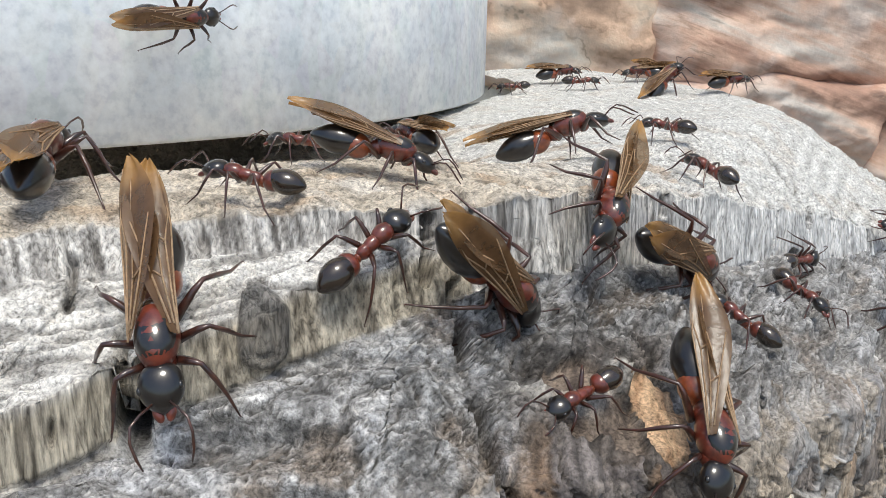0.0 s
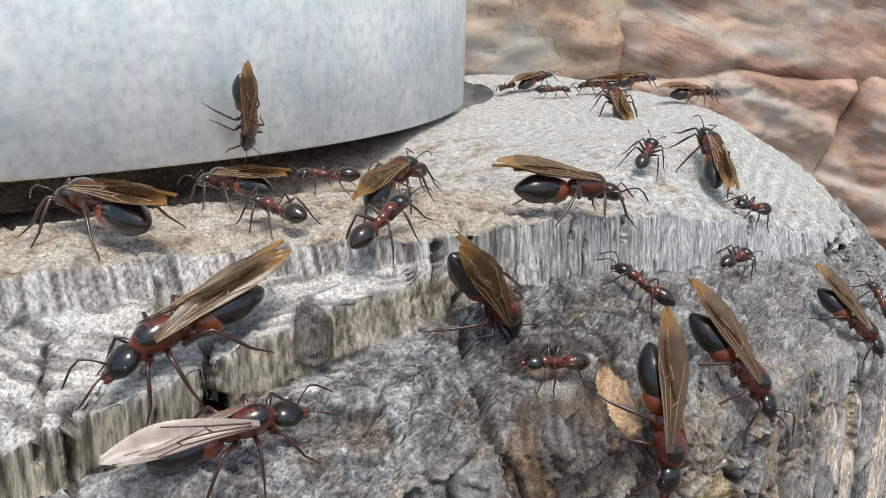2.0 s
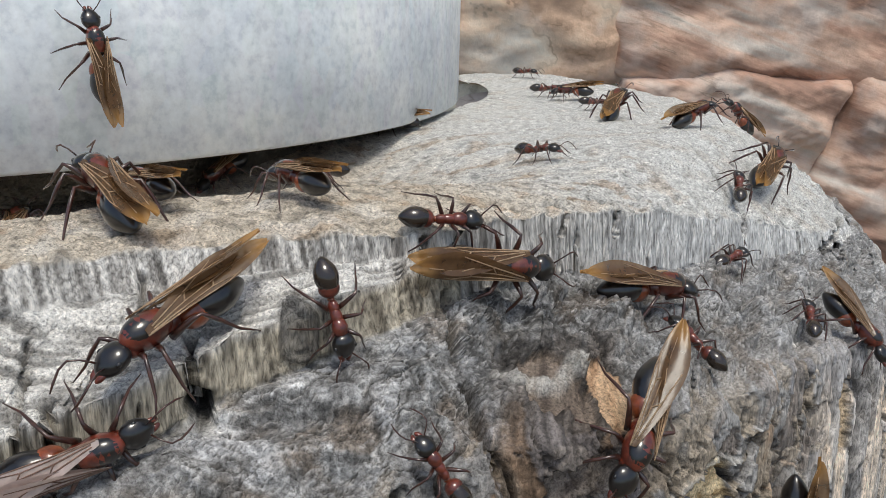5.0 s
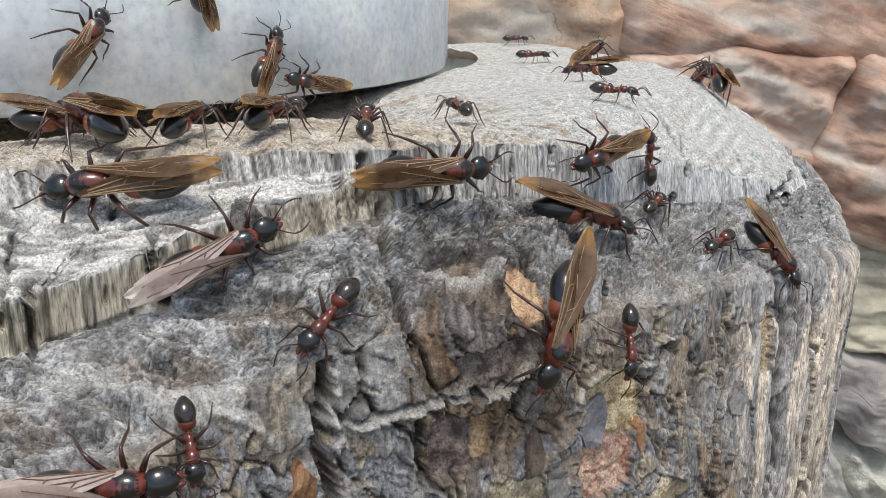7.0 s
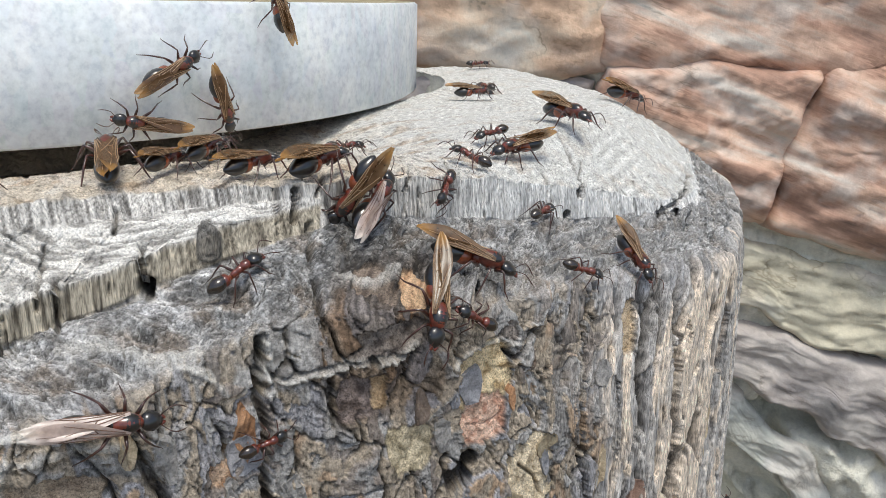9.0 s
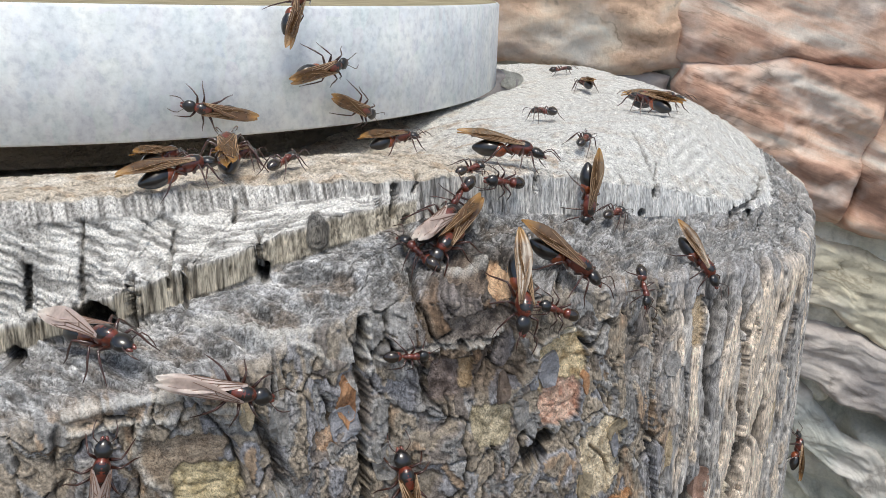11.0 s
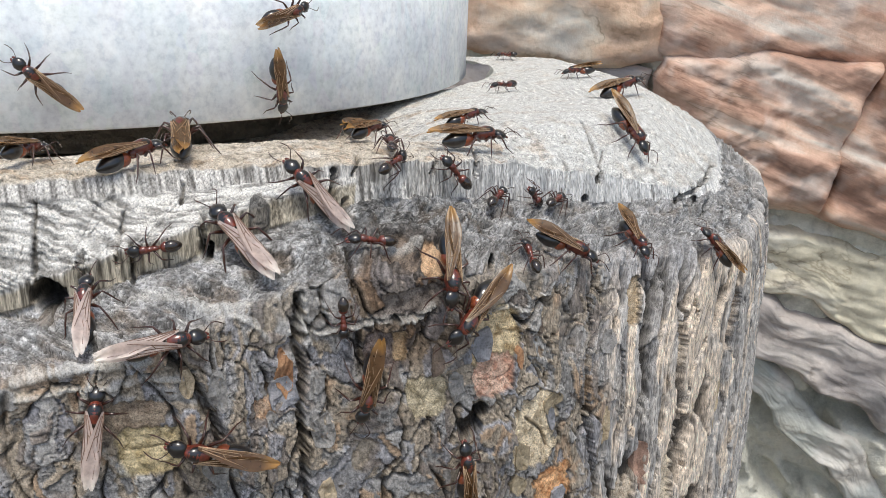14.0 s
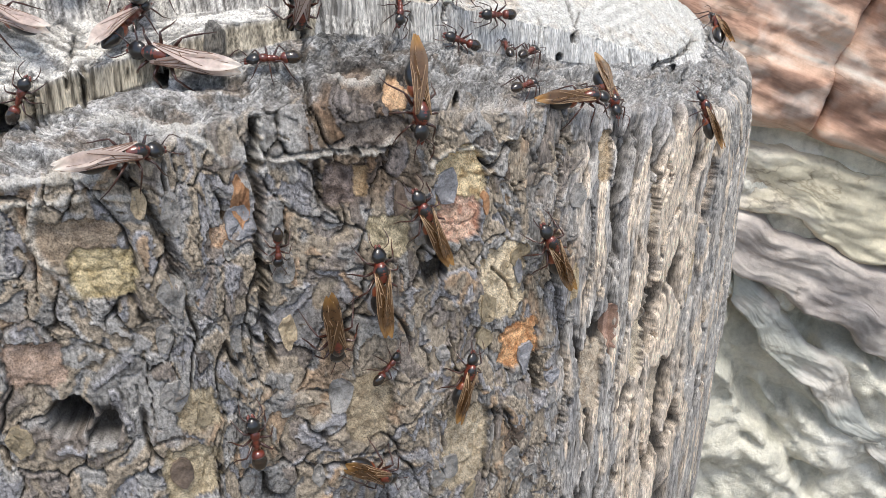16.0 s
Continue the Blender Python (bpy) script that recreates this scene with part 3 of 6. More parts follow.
    # sawn top: shallow saw marks, pits and crumbs
    crumbs = layered(p[..., 0] / 1.3, p[..., 1] / 1.3, 4, 81, 0.6)
    waves = 0.16 * np.sin((p[..., 1] * 0.9 + p[..., 0] * 0.35 + 2.4 * grain(p[..., 0] / 18, p[..., 1] / 18, 82)) * 4.2)
    pits = ease(0.35, 0.75, layered(p[..., 0] / 3.2, p[..., 1] / 3.2, 3, 83))
    terrace = ease(2.9, 3.0, Q) * (1 - ease(3.95, 4.05, Q)) * (U < 4.3)
    ribs = grain((A + 3 * grain(A / 9, down / 5, 85)) / 7, down / 1.05 + 1.3 * grain(A / 12, down / 6, 85) + 0.12 * A, 86)
    chunks = np.round(2.5 * grain((A + 0.5 * wx) / 9, down / 7, 87)) / 2.5
    cut = 0.24 * crumbs + waves * 0.5 * (1 - terrace) - 0.6 * pits * (1 - terrace) + 0.5 * grain(p[..., 0] / 11, p[..., 1] / 11, 84) + terrace * (0.55 * ribs + 0.9 * chunks)
    near_rim = ease(1.45, 1.9, Q) * (1 - ease(2.0, 2.05, Q))
    cut = cut + near_rim * (0.9 * layered(p[..., 0] / 5, p[..., 1] / 5, 5, 88, 0.55))

    push = bark * (plates + 2.4 * ease(6.6, 8.0, U)) + slope * torn + fibre * split + sawn * cut
    bare, rimmed, c_bare = np.zeros(down.shape), np.zeros(down.shape), np.zeros(down.shape + (3,))
    for k, (place, half, high, depth, dark, light) in enumerate(PATCHES):
        near = (np.abs(p - np.array(place)) < 1.5 * max(half, high)).all(axis=2)
        d, a1, z1 = p[near] - np.array(place), A[near], Z[near]
        face = n[near][np.argmin(np.linalg.norm(d, axis=1))]
        level = np.array([-face[1], face[0], 0.0]) if face[2] < 0.5 else np.array([0.97, 0.2, 0.0]) - face * (0.97 * face[0] + 0.2 * face[1])
        level = level / np.linalg.norm(level)
        side, rise1 = d @ level + 0.2 * half * grain(a1 / 4, z1 / 4, 380 + k) + 0.5 * grain(a1 / 1.3, z1 / 1.3, 381), d @ np.cross(face, level) + 0.2 * high * grain(a1 / 4.5, z1 / 4.5, 382 + k) + 0.5 * grain(a1 / 1.3, z1 / 1.3, 383)
        r = (np.abs(side / half) ** 5 + np.abs(rise1 / high) ** 5) ** (1 / 5) + 0.1 * layered(a1 / 4.5, z1 / 4.5, 4, 300 + k) + 0.05 * grain(a1 / 0.8, z1 / 0.8, 340)
        inside = 1 - ease(0.95, 1.0, r)
        rough = layered(a1 / 1.5, z1 / 1.5, 4, 350 + k, 0.65)
        push[near] = push[near] * (1 - inside) + inside * (0.3 * push[near] - depth + 0.2 * rough + 0.5 * grain(a1 / 5, z1 / 7, 360 + k))
        shade = ease(-0.75, 0.45, layered(a1 / 3, z1 / 3, 5, 370 + k, 0.65))[:, None]
        c_bare[near] = c_bare[near] * (1 - inside[:, None]) + inside[:, None] * (np.array(dark) * (1 - shade) + np.array(light) * shade)
        bare[near] = np.maximum(bare[near], inside)
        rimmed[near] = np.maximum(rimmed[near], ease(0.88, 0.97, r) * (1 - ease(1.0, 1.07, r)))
    push = push * (1 - 0.6 * ease(8.2, 9.0, Q))

    moved = p + n * push[..., None]
    inward = INWARD
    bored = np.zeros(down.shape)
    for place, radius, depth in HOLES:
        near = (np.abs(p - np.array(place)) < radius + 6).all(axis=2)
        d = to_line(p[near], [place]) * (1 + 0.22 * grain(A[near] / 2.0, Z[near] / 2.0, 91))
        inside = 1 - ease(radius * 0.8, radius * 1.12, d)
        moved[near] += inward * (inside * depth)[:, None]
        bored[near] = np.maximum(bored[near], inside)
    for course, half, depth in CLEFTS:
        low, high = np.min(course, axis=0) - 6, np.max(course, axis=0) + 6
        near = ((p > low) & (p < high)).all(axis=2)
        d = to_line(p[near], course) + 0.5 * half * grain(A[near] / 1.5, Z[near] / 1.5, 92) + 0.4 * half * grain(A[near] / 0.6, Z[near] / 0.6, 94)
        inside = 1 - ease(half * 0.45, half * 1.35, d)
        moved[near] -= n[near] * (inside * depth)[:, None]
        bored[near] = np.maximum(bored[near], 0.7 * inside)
    pale = np.zeros(down.shape)
    for course, half, high in STRANDS:
        near = ((p > np.min(course, axis=0) - 5) & (p < np.max(course, axis=0) + 5)).all(axis=2)
        d = to_line(p[near], course) + 0.35 * grain(A[near] / 2.5, Z[near] / 2.5, 95)
        inside = (1 - ease(half * 0.3, half * 1.5, d)) * (0.75 + 0.4 * grain(A[near] / 0.5, Z[near] / 2, 96))
        moved[near] += n[near] * (inside * high)[:, None]
        pale[near] = np.maximum(pale[near], np.clip(inside, 0, 1))
    knot = to_line(p, [(-14.2, 74.2, 25.0), (-14.2, 73.6, 22.8)])
    knob = 1 - ease(1.9, 2.5, knot)
    moved = moved + n * (knob * (0.9 + 0.35 * np.sin(knot * 5)))[..., None]

    def tone(*c):
        return np.array(c)

    def blend(c1, c2, f):
        return c1 + (c2 - c1) * f[..., None]

    flat = np.zeros(down.shape + (3,))
    # greyed heartwood on top, browner where crumbs lie, whiter where it is bleached
    c_top = blend(flat + tone(0.50, 0.44, 0.36), flat + tone(0.54, 0.535, 0.515), ease(4.4, 6.4, U + 0.5 * grain(p[..., 0] / 12, p[..., 1] / 12, 101)))
    c_top = blend(c_top, flat + tone(0.40, 0.30, 0.21), 0.75 * ease(0.1, 0.7, layered(p[..., 0] / 9, p[..., 1] / 9, 4, 102)) * (1 - 0.7 * right))
    c_top = blend(c_top, c_top * 0.45, 0.75 * (1 - 0.75 * right) * ease(0.05, 0.6, layered(p[..., 0] / 2.4, p[..., 1] / 2.4, 4, 116, 0.6)))
    c_top = blend(c_top, flat + tone(0.64, 0.60, 0.54), 0.6 * ease(0.0, 0.6, grain(p[..., 0] / 7, p[..., 1] / 7, 103)) * (1 - right))
    rings = np.sin(1.9 * np.hypot(p[..., 0] + 55, p[..., 1] - 235) + 2.5 * grain(p[..., 0] / 14, p[..., 1] / 14, 214)) * ease(-0.2, 0.4, grain(p[..., 0] / 20, p[..., 1] / 20, 215))
    c_top = c_top * (1 + 0.13 * rings * right + 0.16 * np.clip(layered(p[..., 0] / 1.4, p[..., 1] / 1.4, 3, 216), -1, 1))[..., None]
    c_saw = blend(flat + tone(0.29, 0.278, 0.26), flat + tone(0.66, 0.64, 0.605), ease(-0.6, 0.4, ribs + 0.6 * grain(A / 6, down / 4, 104)))
    slits = terrace * (1 - ease(0.0, 0.03, np.abs(grain((A + 0.4 * wx) / 7, down / 16, 89)))) * ease(0.1, 0.3, grain(A / 6, down / 4, 90))
    c_top = blend(c_top, c_saw, ease(2.5, 3.0, Q))
    c_top = blend(c_top, flat + tone(0.07, 0.06, 0.05), 0.8 * slits)
    streak = 0.6 * grain(S / 0.42, Z / 7, 76) + 0.55 * grain(S / 0.8, Z / 22, 71) + 0.5 * grain(S / 3.4, Z / 30, 105)
    c_fib = blend(flat + tone(0.13, 0.12, 0.11), flat + tone(0.60, 0.58, 0.55), ease(-0.65, 0.45, streak))
    c_fib = blend(c_fib, c_fib * tone(0.8, 0.74, 0.62), ease(3.9, 4.2, Q) * (U < 4.3))
    c_fib = blend(c_fib, c_fib * 0.45 + tone(0.39, 0.395, 0.40), 0.9 * ease(5.0, 6.6, U))
    c_fib = blend(c_fib, flat + tone(0.06, 0.05, 0.045), 0.8 * checks)
    c_slope = blend(flat + tone(0.14, 0.136, 0.132), flat + tone(0.30, 0.297, 0.293), ease(-0.45, 0.45, layered(A / 5, down / 5, 5, 106, 0.6) + 0.5 * (lump - 0.5)))
    c_slope = blend(c_slope, flat + tone(0.19, 0.15, 0.115), 0.65 * ease(0.1, 0.6, layered(A / 11, down / 9, 4, 107)))
    c_slope = blend(c_slope, flat + tone(0.45, 0.45, 0.46), 0.6 * ease(0.3, 0.75, layered(A / 10, down / 8, 3, 109) + 0.3 * (lump - 0.5)))
    c_slope = blend(c_slope, flat + tone(0.58, 0.57, 0.56), 0.6 * seams * ease(0.0, 0.4, grain(A / 10, down / 10, 108)))
    c_slope = blend(c_slope, c_slope * 1.25 + 0.025, 1 - ease(3.6, 4.6, U))
    c_slope = blend(c_slope, c_slope * 0.8, ease(4.2, 4.7, U) * (1 - ease(5.3, 5.8, U)))
    c_slope = c_slope * (1 + 0.4 * np.clip(1.3 * layered(A / 0.9, down / 0.9, 2, 127), -1, 1))[..., None]
    c_slope = blend(c_slope, flat + tone(0.56, 0.55, 0.54), 0.4 * ease(0.75, 0.9, frac_s) * (1 - splits))
    c_slope = blend(c_slope, c_slope * 0.8 + 0.13, 0.8 * ease(5.6, 7.0, U))
    # splits and rifts are darkened, and shade under each step is painted in
    c_slope = blend(c_slope, flat + tone(0.07, 0.063, 0.056), 0.85 * splits)
    c_slope = blend(c_slope, flat + tone(0.05, 0.045, 0.04), 0.75 * np.maximum(rifts, 0.5 * ease(0.72, 0.86, fall) * (1 - ease(0.93, 1, fall))))
    n1, n2 = layered((A + wx) / 7, (Z + wz) / 10, 5, 111), layered(A / 18, Z / 26, 4, 113)
    c_bark = blend(flat + tone(0.25, 0.24, 0.23), flat + tone(0.39, 0.375, 0.36), np.clip(hue2 + 0.5 * n1, 0, 1))
    c_bark = blend(c_bark, flat + tone(0.33, 0.322, 0.34), 0.8 * ease(0.28, 0.3, hue) * (1 - ease(0.42, 0.44, hue)))
    c_bark = blend(c_bark, flat + tone(0.375, 0.31, 0.235), 0.85 * ease(0.57, 0.59, hue + 0.12 * n2))
    c_bark = blend(c_bark, flat + tone(0.42, 0.29, 0.19), 0.7 * ease(0.93, 0.95, hue + 0.1 * n2))
    c_bark = blend(c_bark, flat + tone(0.25, 0.2, 0.165), 0.65 * (1 - ease(0.13, 0.15, hue - 0.1 * n2)))
    c_strip = blend(flat + tone(0.31, 0.30, 0.295), flat + tone(0.54, 0.51, 0.48), np.clip(piece + 0.4 * n1, 0, 1))
    c_strip = blend(c_strip, flat + tone(0.72, 0.605, 0.49), 0.95 * cream * (1 - 0.5 * ease(0.0, 0.5, n1)))
    c_strip = blend(c_strip, flat + tone(0.36, 0.36, 0.385), 0.6 * ease(-10, 2, Z))
    # shade down in the grooves is painted into the sheets' colour
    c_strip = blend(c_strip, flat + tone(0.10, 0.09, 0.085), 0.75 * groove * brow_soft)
    c_bark = blend(c_bark, c_strip, sheets)
    c_bark = c_bark * (1 + 0.34 * np.clip(layered(A / 0.85, Z / (1.3 + 2.2 * sheets), 3, 124) * 1.2, -1, 1))[..., None]
    # plate edges are lighter above; shade below them and in cracks is painted
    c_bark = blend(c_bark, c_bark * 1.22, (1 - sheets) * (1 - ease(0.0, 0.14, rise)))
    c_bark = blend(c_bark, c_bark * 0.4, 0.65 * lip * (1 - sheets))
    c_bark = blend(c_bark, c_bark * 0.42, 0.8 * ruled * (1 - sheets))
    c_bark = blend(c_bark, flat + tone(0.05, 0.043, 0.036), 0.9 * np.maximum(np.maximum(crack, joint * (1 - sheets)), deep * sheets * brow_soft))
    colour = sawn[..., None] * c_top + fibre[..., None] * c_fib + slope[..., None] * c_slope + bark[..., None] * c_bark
    # a weathered brown hollow in the brow, with upright fibres
    hollow = ease(4.5, 4.8, U + 0.12 * grain(A / 3, Z / 6, 128)) * (1 - ease(5.5, 5.9, U + 0.15 * grain(A / 3, Z / 6, 129))) * ease(5.35, 5.6, Q + 0.1 * grain(A / 3, Z / 3, 130)) * ease(-11, -5, Z)
    colour = blend(colour, colour * tone(0.6, 0.54, 0.5) * (1 + 0.5 * np.clip(grain((A + 0.5 * wx) / 0.9, Z / 6, 131), -0.7, 0.7))[..., None], hollow)
    # dark tones deepened, pale ones lifted, in place of stronger shadow in the gaps
    colour = colour * np.power(np.clip(colour.mean(axis=2, keepdims=True), 0.01, 1) / 0.36, 0.16)
    colour = colour * (1 - bare[..., None]) + c_bare
    # a line of shade is painted round the edge of each sunken patch
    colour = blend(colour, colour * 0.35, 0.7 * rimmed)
    colour = blend(colour, flat + tone(0.60, 0.58, 0.54), 0.7 * pale)
    # shade inside the bored holes and clefts is painted nearly black
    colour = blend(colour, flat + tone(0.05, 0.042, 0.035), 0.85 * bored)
    colour = blend(colour, flat + tone(0.09, 0.085, 0.08), 0.8 * knob)
    upright = np.clip(fibre + bark * (0.35 + 0.65 * right) * (1 - bare), 0, 1)
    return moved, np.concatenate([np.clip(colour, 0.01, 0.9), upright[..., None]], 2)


def grid_mesh(name, p, colour=None):
    """A mesh over a grid of places in metres, with a colour at each."""
    rows, cols = p.shape[:2]
    me = bpy.data.meshes.new(name)
    me.vertices.add(rows * cols)
    me.vertices.foreach_set("co", p.reshape(-1).astype(np.float32))
    i, j = np.meshgrid(np.arange(rows - 1), np.arange(cols - 1), indexing="ij")
    k = (i * cols + j).ravel()
    quads = np.stack([k, k + 1, k + 1 + cols, k + cols], 1).astype(np.int32)
    me.loops.add(quads.size)
    me.loops.foreach_set("vertex_index", quads.ravel())
    me.polygons.add(len(quads))
    me.polygons.foreach_set("loop_start", np.arange(0, quads.size, 4, dtype=np.int32))
    me.polygons.foreach_set("use_smooth", np.ones(len(quads), dtype=bool))
    if colour is not None:
        layer = me.color_attributes.new("tint", "FLOAT_COLOR", "POINT")
        layer.data.foreach_set("color", colour.reshape(-1).astype(np.float32))
    me.update(calc_edges=True)
    me.validate()
    return me


def stump():
    u, a = stations(0.33, 3.0)
    p, order, down = lofted(u, a, STEPS)
    n = outward(p)
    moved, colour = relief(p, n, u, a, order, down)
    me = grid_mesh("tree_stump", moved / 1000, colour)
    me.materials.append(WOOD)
    if (me.polygons[0].normal.z if len(me.polygons) else 1) < 0:
        me.flip_normals()
    return tagged(new("tree_stump", me), "weathered grey sawn tree stump with scaly bark, cracks and bore holes", "tree stump"), moved / 1000


def tree_of(p):
    """A quick way to find the nearest place on a grid."""
    rows, cols = p.shape[:2]
    i, j = np.meshgrid(np.arange(rows - 1), np.arange(cols - 1), indexing="ij")
    k = (i * cols + j).ravel()
    quads = np.stack([k, k + 1, k + 1 + cols, k + cols], 1)
    return BVHTree.FromPolygons([tuple(v) for v in p.reshape(-1, 3).tolist()], [tuple(q) for q in quads.tolist()])


STUMP, FINE = stump()


def part(name, bm, material, parent, label=""):
    """Links a bmesh as one mesh under a thing or a part."""
    me = bpy.data.meshes.new(name)
    bm.normal_update()
    bm.to_mesh(me)
    bm.free()
    for f in me.polygons:
        f.use_smooth = True
    me.materials.append(material)
    ob = new(name, me)
    ob.parent = parent
    return tagged(ob, label)


def lathe(profile, turns=96):
    """A bmesh turned round the z axis from (radius, height) pairs."""
    bm = bmesh.new()
    rings = [[bm.verts.new((r * math.cos(2 * math.pi * k / turns), r * math.sin(2 * math.pi * k / turns), z)) for k in range(turns)] for r, z in profile]
    for low, high in zip(rings[:-1], rings[1:]):
        for k in range(turns):
            bm.faces.new((low[k], low[(k + 1) % turns], high[(k + 1) % turns], high[k]))
    return bm


# ---- the round zinc plinth that stands on the stump ----
DISC_X, DISC_Y, DISC_R, DISC_HIGH = -0.2077, 0.291, 0.2021, 0.0372


def plinth_low(x, y):
    """The height of the plinth's lower edge: it leans a little, as the stump's top does."""
    return 0.0258 - 0.0713 * (y - 0.1) + 0.0216 * (x + 0.05)


plinth = tagged(new("round_plinth"), "round galvanised metal plinth standing on the stump", "metal plinth")
lean = Vector((-0.0216, 0.0713, 1)).normalized()
plinth.matrix_basis = Matrix.Translation((DISC_X, DISC_Y, plinth_low(DISC_X, DISC_Y))) @ lean.to_track_quat("Z", "Y").to_matrix().to_4x4()
part("shell", lathe([(DISC_R - 0.012, 0), (DISC_R - 0.0015, 0), (DISC_R, 0.001), (DISC_R, DISC_HIGH - 0.001), (DISC_R - 0.0012, DISC_HIGH)], 200), ZINC, plinth, "pale grey galvanised metal shell")
part("top_plate", lathe([(DISC_R - 0.0012, DISC_HIGH), (DISC_R - 0.004, DISC_HIGH - 0.0008), (0.0005, DISC_HIGH - 0.0008)], 96), DUST, plinth, "dusty khaki top")
part("foot", lathe([(0.0005, -0.012), (DISC_R - 0.03, -0.012), (DISC_R - 0.03, 0.0005), (DISC_R - 0.012, 0.0004)], 96), SOIL, plinth, "dark recessed foot")

# ---- ground and wall ----
ground = bmesh.new()
bmesh.ops.create_grid(ground, x_segments=60, y_segments=60, size=60)
for v in ground.verts:
    v.co.z = -0.75 + 0.01 * noise.noise(v.co * 0.7)
me = bpy.data.meshes.new("ground")
ground.to_mesh(me)
ground.free()
me.materials.append(SOIL)
tagged(new("ground", me), "dry bare brown soil", "ground", kind="structure")


def relief_slab(corners, depth, bulge, bed, seed, nx=46, nz=26):
    """The front of a rough stone between four (x, z) corners, bulging from the wall, with worn edges and bedding."""
    (x0, z0), (x1, z1), (x2, z2), (x3, z3) = corners
    s, t = np.meshgrid(np.linspace(0, 1, nx), np.linspace(0, 1, nz))
    X = (1 - t) * ((1 - s) * x0 + s * x1) + t * ((1 - s) * x3 + s * x2)
    Z = (1 - t) * ((1 - s) * z0 + s * z1) + t * ((1 - s) * z3 + s * z2)
    edge = np.minimum(np.minimum(s, 1 - s) * nx / 7, np.minimum(t, 1 - t) * nz / 6)
    round_off = np.sqrt(np.clip(1 - (1 - np.clip(edge, 0, 1)) ** 2, 0, 1))
    X, Z = X + 0.010 * layered(X * 14, Z * 14, 3, seed), Z + 0.010 * layered(X * 14, Z * 14, 3, seed + 1)
    beds = layered(X * 6 - Z * 2, (Z + 0.32 * X) * 30, 4, seed + 3)
    Y = depth - round_off * (bulge + bed * (0.5 * np.floor(beds * 3) / 3 + 0.5 * beds) + 0.005 * layered(X * 16, Z * 26, 5, seed + 8, 0.6))
    return np.stack([X, Y, Z], 2)


wall_x, wall_z = np.meshgrid(np.concatenate([np.linspace(-2.2, -0.3, 40)[:-1], np.linspace(-0.3, 0.8, 240), np.linspace(0.8, 2.2, 30)[1:]]), np.concatenate([np.linspace(-0.76, -0.1, 170), np.linspace(-0.1, 1.4, 80)[1:]]))
lie, across = wall_x * 0.78 - wall_z * 0.62, wall_x * 0.62 + wall_z * 0.78
lump = layered(lie * 6, across * 14, 5, 5, 0.55)
wall_y = 0.712 - 0.016 * lump - 0.012 * layered(lie * 12, across * 16, 5, 8, 0.6) + 0.04 * ease(0.25, 0.6, layered(lie * 5, across * 12, 4, 12))
wall_p = np.stack([wall_x, wall_y, wall_z], 2)
wall_mesh = grid_mesh("wall_rear", wall_p)
wall_mesh.materials.append(MORTAR)
WALL = tagged(new("wall_rear", wall_mesh), "rough pale mortar of an old rubble wall", "wall", kind="structure")
back_mesh = bmesh.new()
bmesh.ops.create_cube(back_mesh, size=1.0, matrix=Matrix.Translation((0, 0.96, 0.32)) @ Matrix.Diagonal((4.4, 0.34, 2.16, 1)))
part("wall_core", back_mesh, MORTAR, WALL)
PINK = stone_material("pink_stone", ((0.2, 0.13, 0.1), (0.48, 0.29, 0.21), (0.7, 0.48, 0.36), (0.7, 0.62, 0.54)), (6, 6, 38))
SAND = stone_material("sand_stone", ((0.4, 0.27, 0.19), (0.68, 0.47, 0.33), (0.78, 0.62, 0.47), (0.78, 0.74, 0.65)), (11, 11, 17))
GREYROCK = stone_material("grey_stone", ((0.27, 0.255, 0.245), (0.38, 0.345, 0.33), (0.46, 0.41, 0.38), (0.54, 0.5, 0.46)), (7, 7, 22))
CREAMROCK = stone_material("cream_stone", ((0.4, 0.38, 0.31), (0.6, 0.55, 0.42), (0.72, 0.66, 0.51), (0.76, 0.72, 0.6)), (9, 9, 18))
BLUEROCK = stone_material("slate_stone", ((0.3, 0.31, 0.3), (0.42, 0.43, 0.41), (0.5, 0.51, 0.47), (0.58, 0.58, 0.52)), (9, 9, 16))
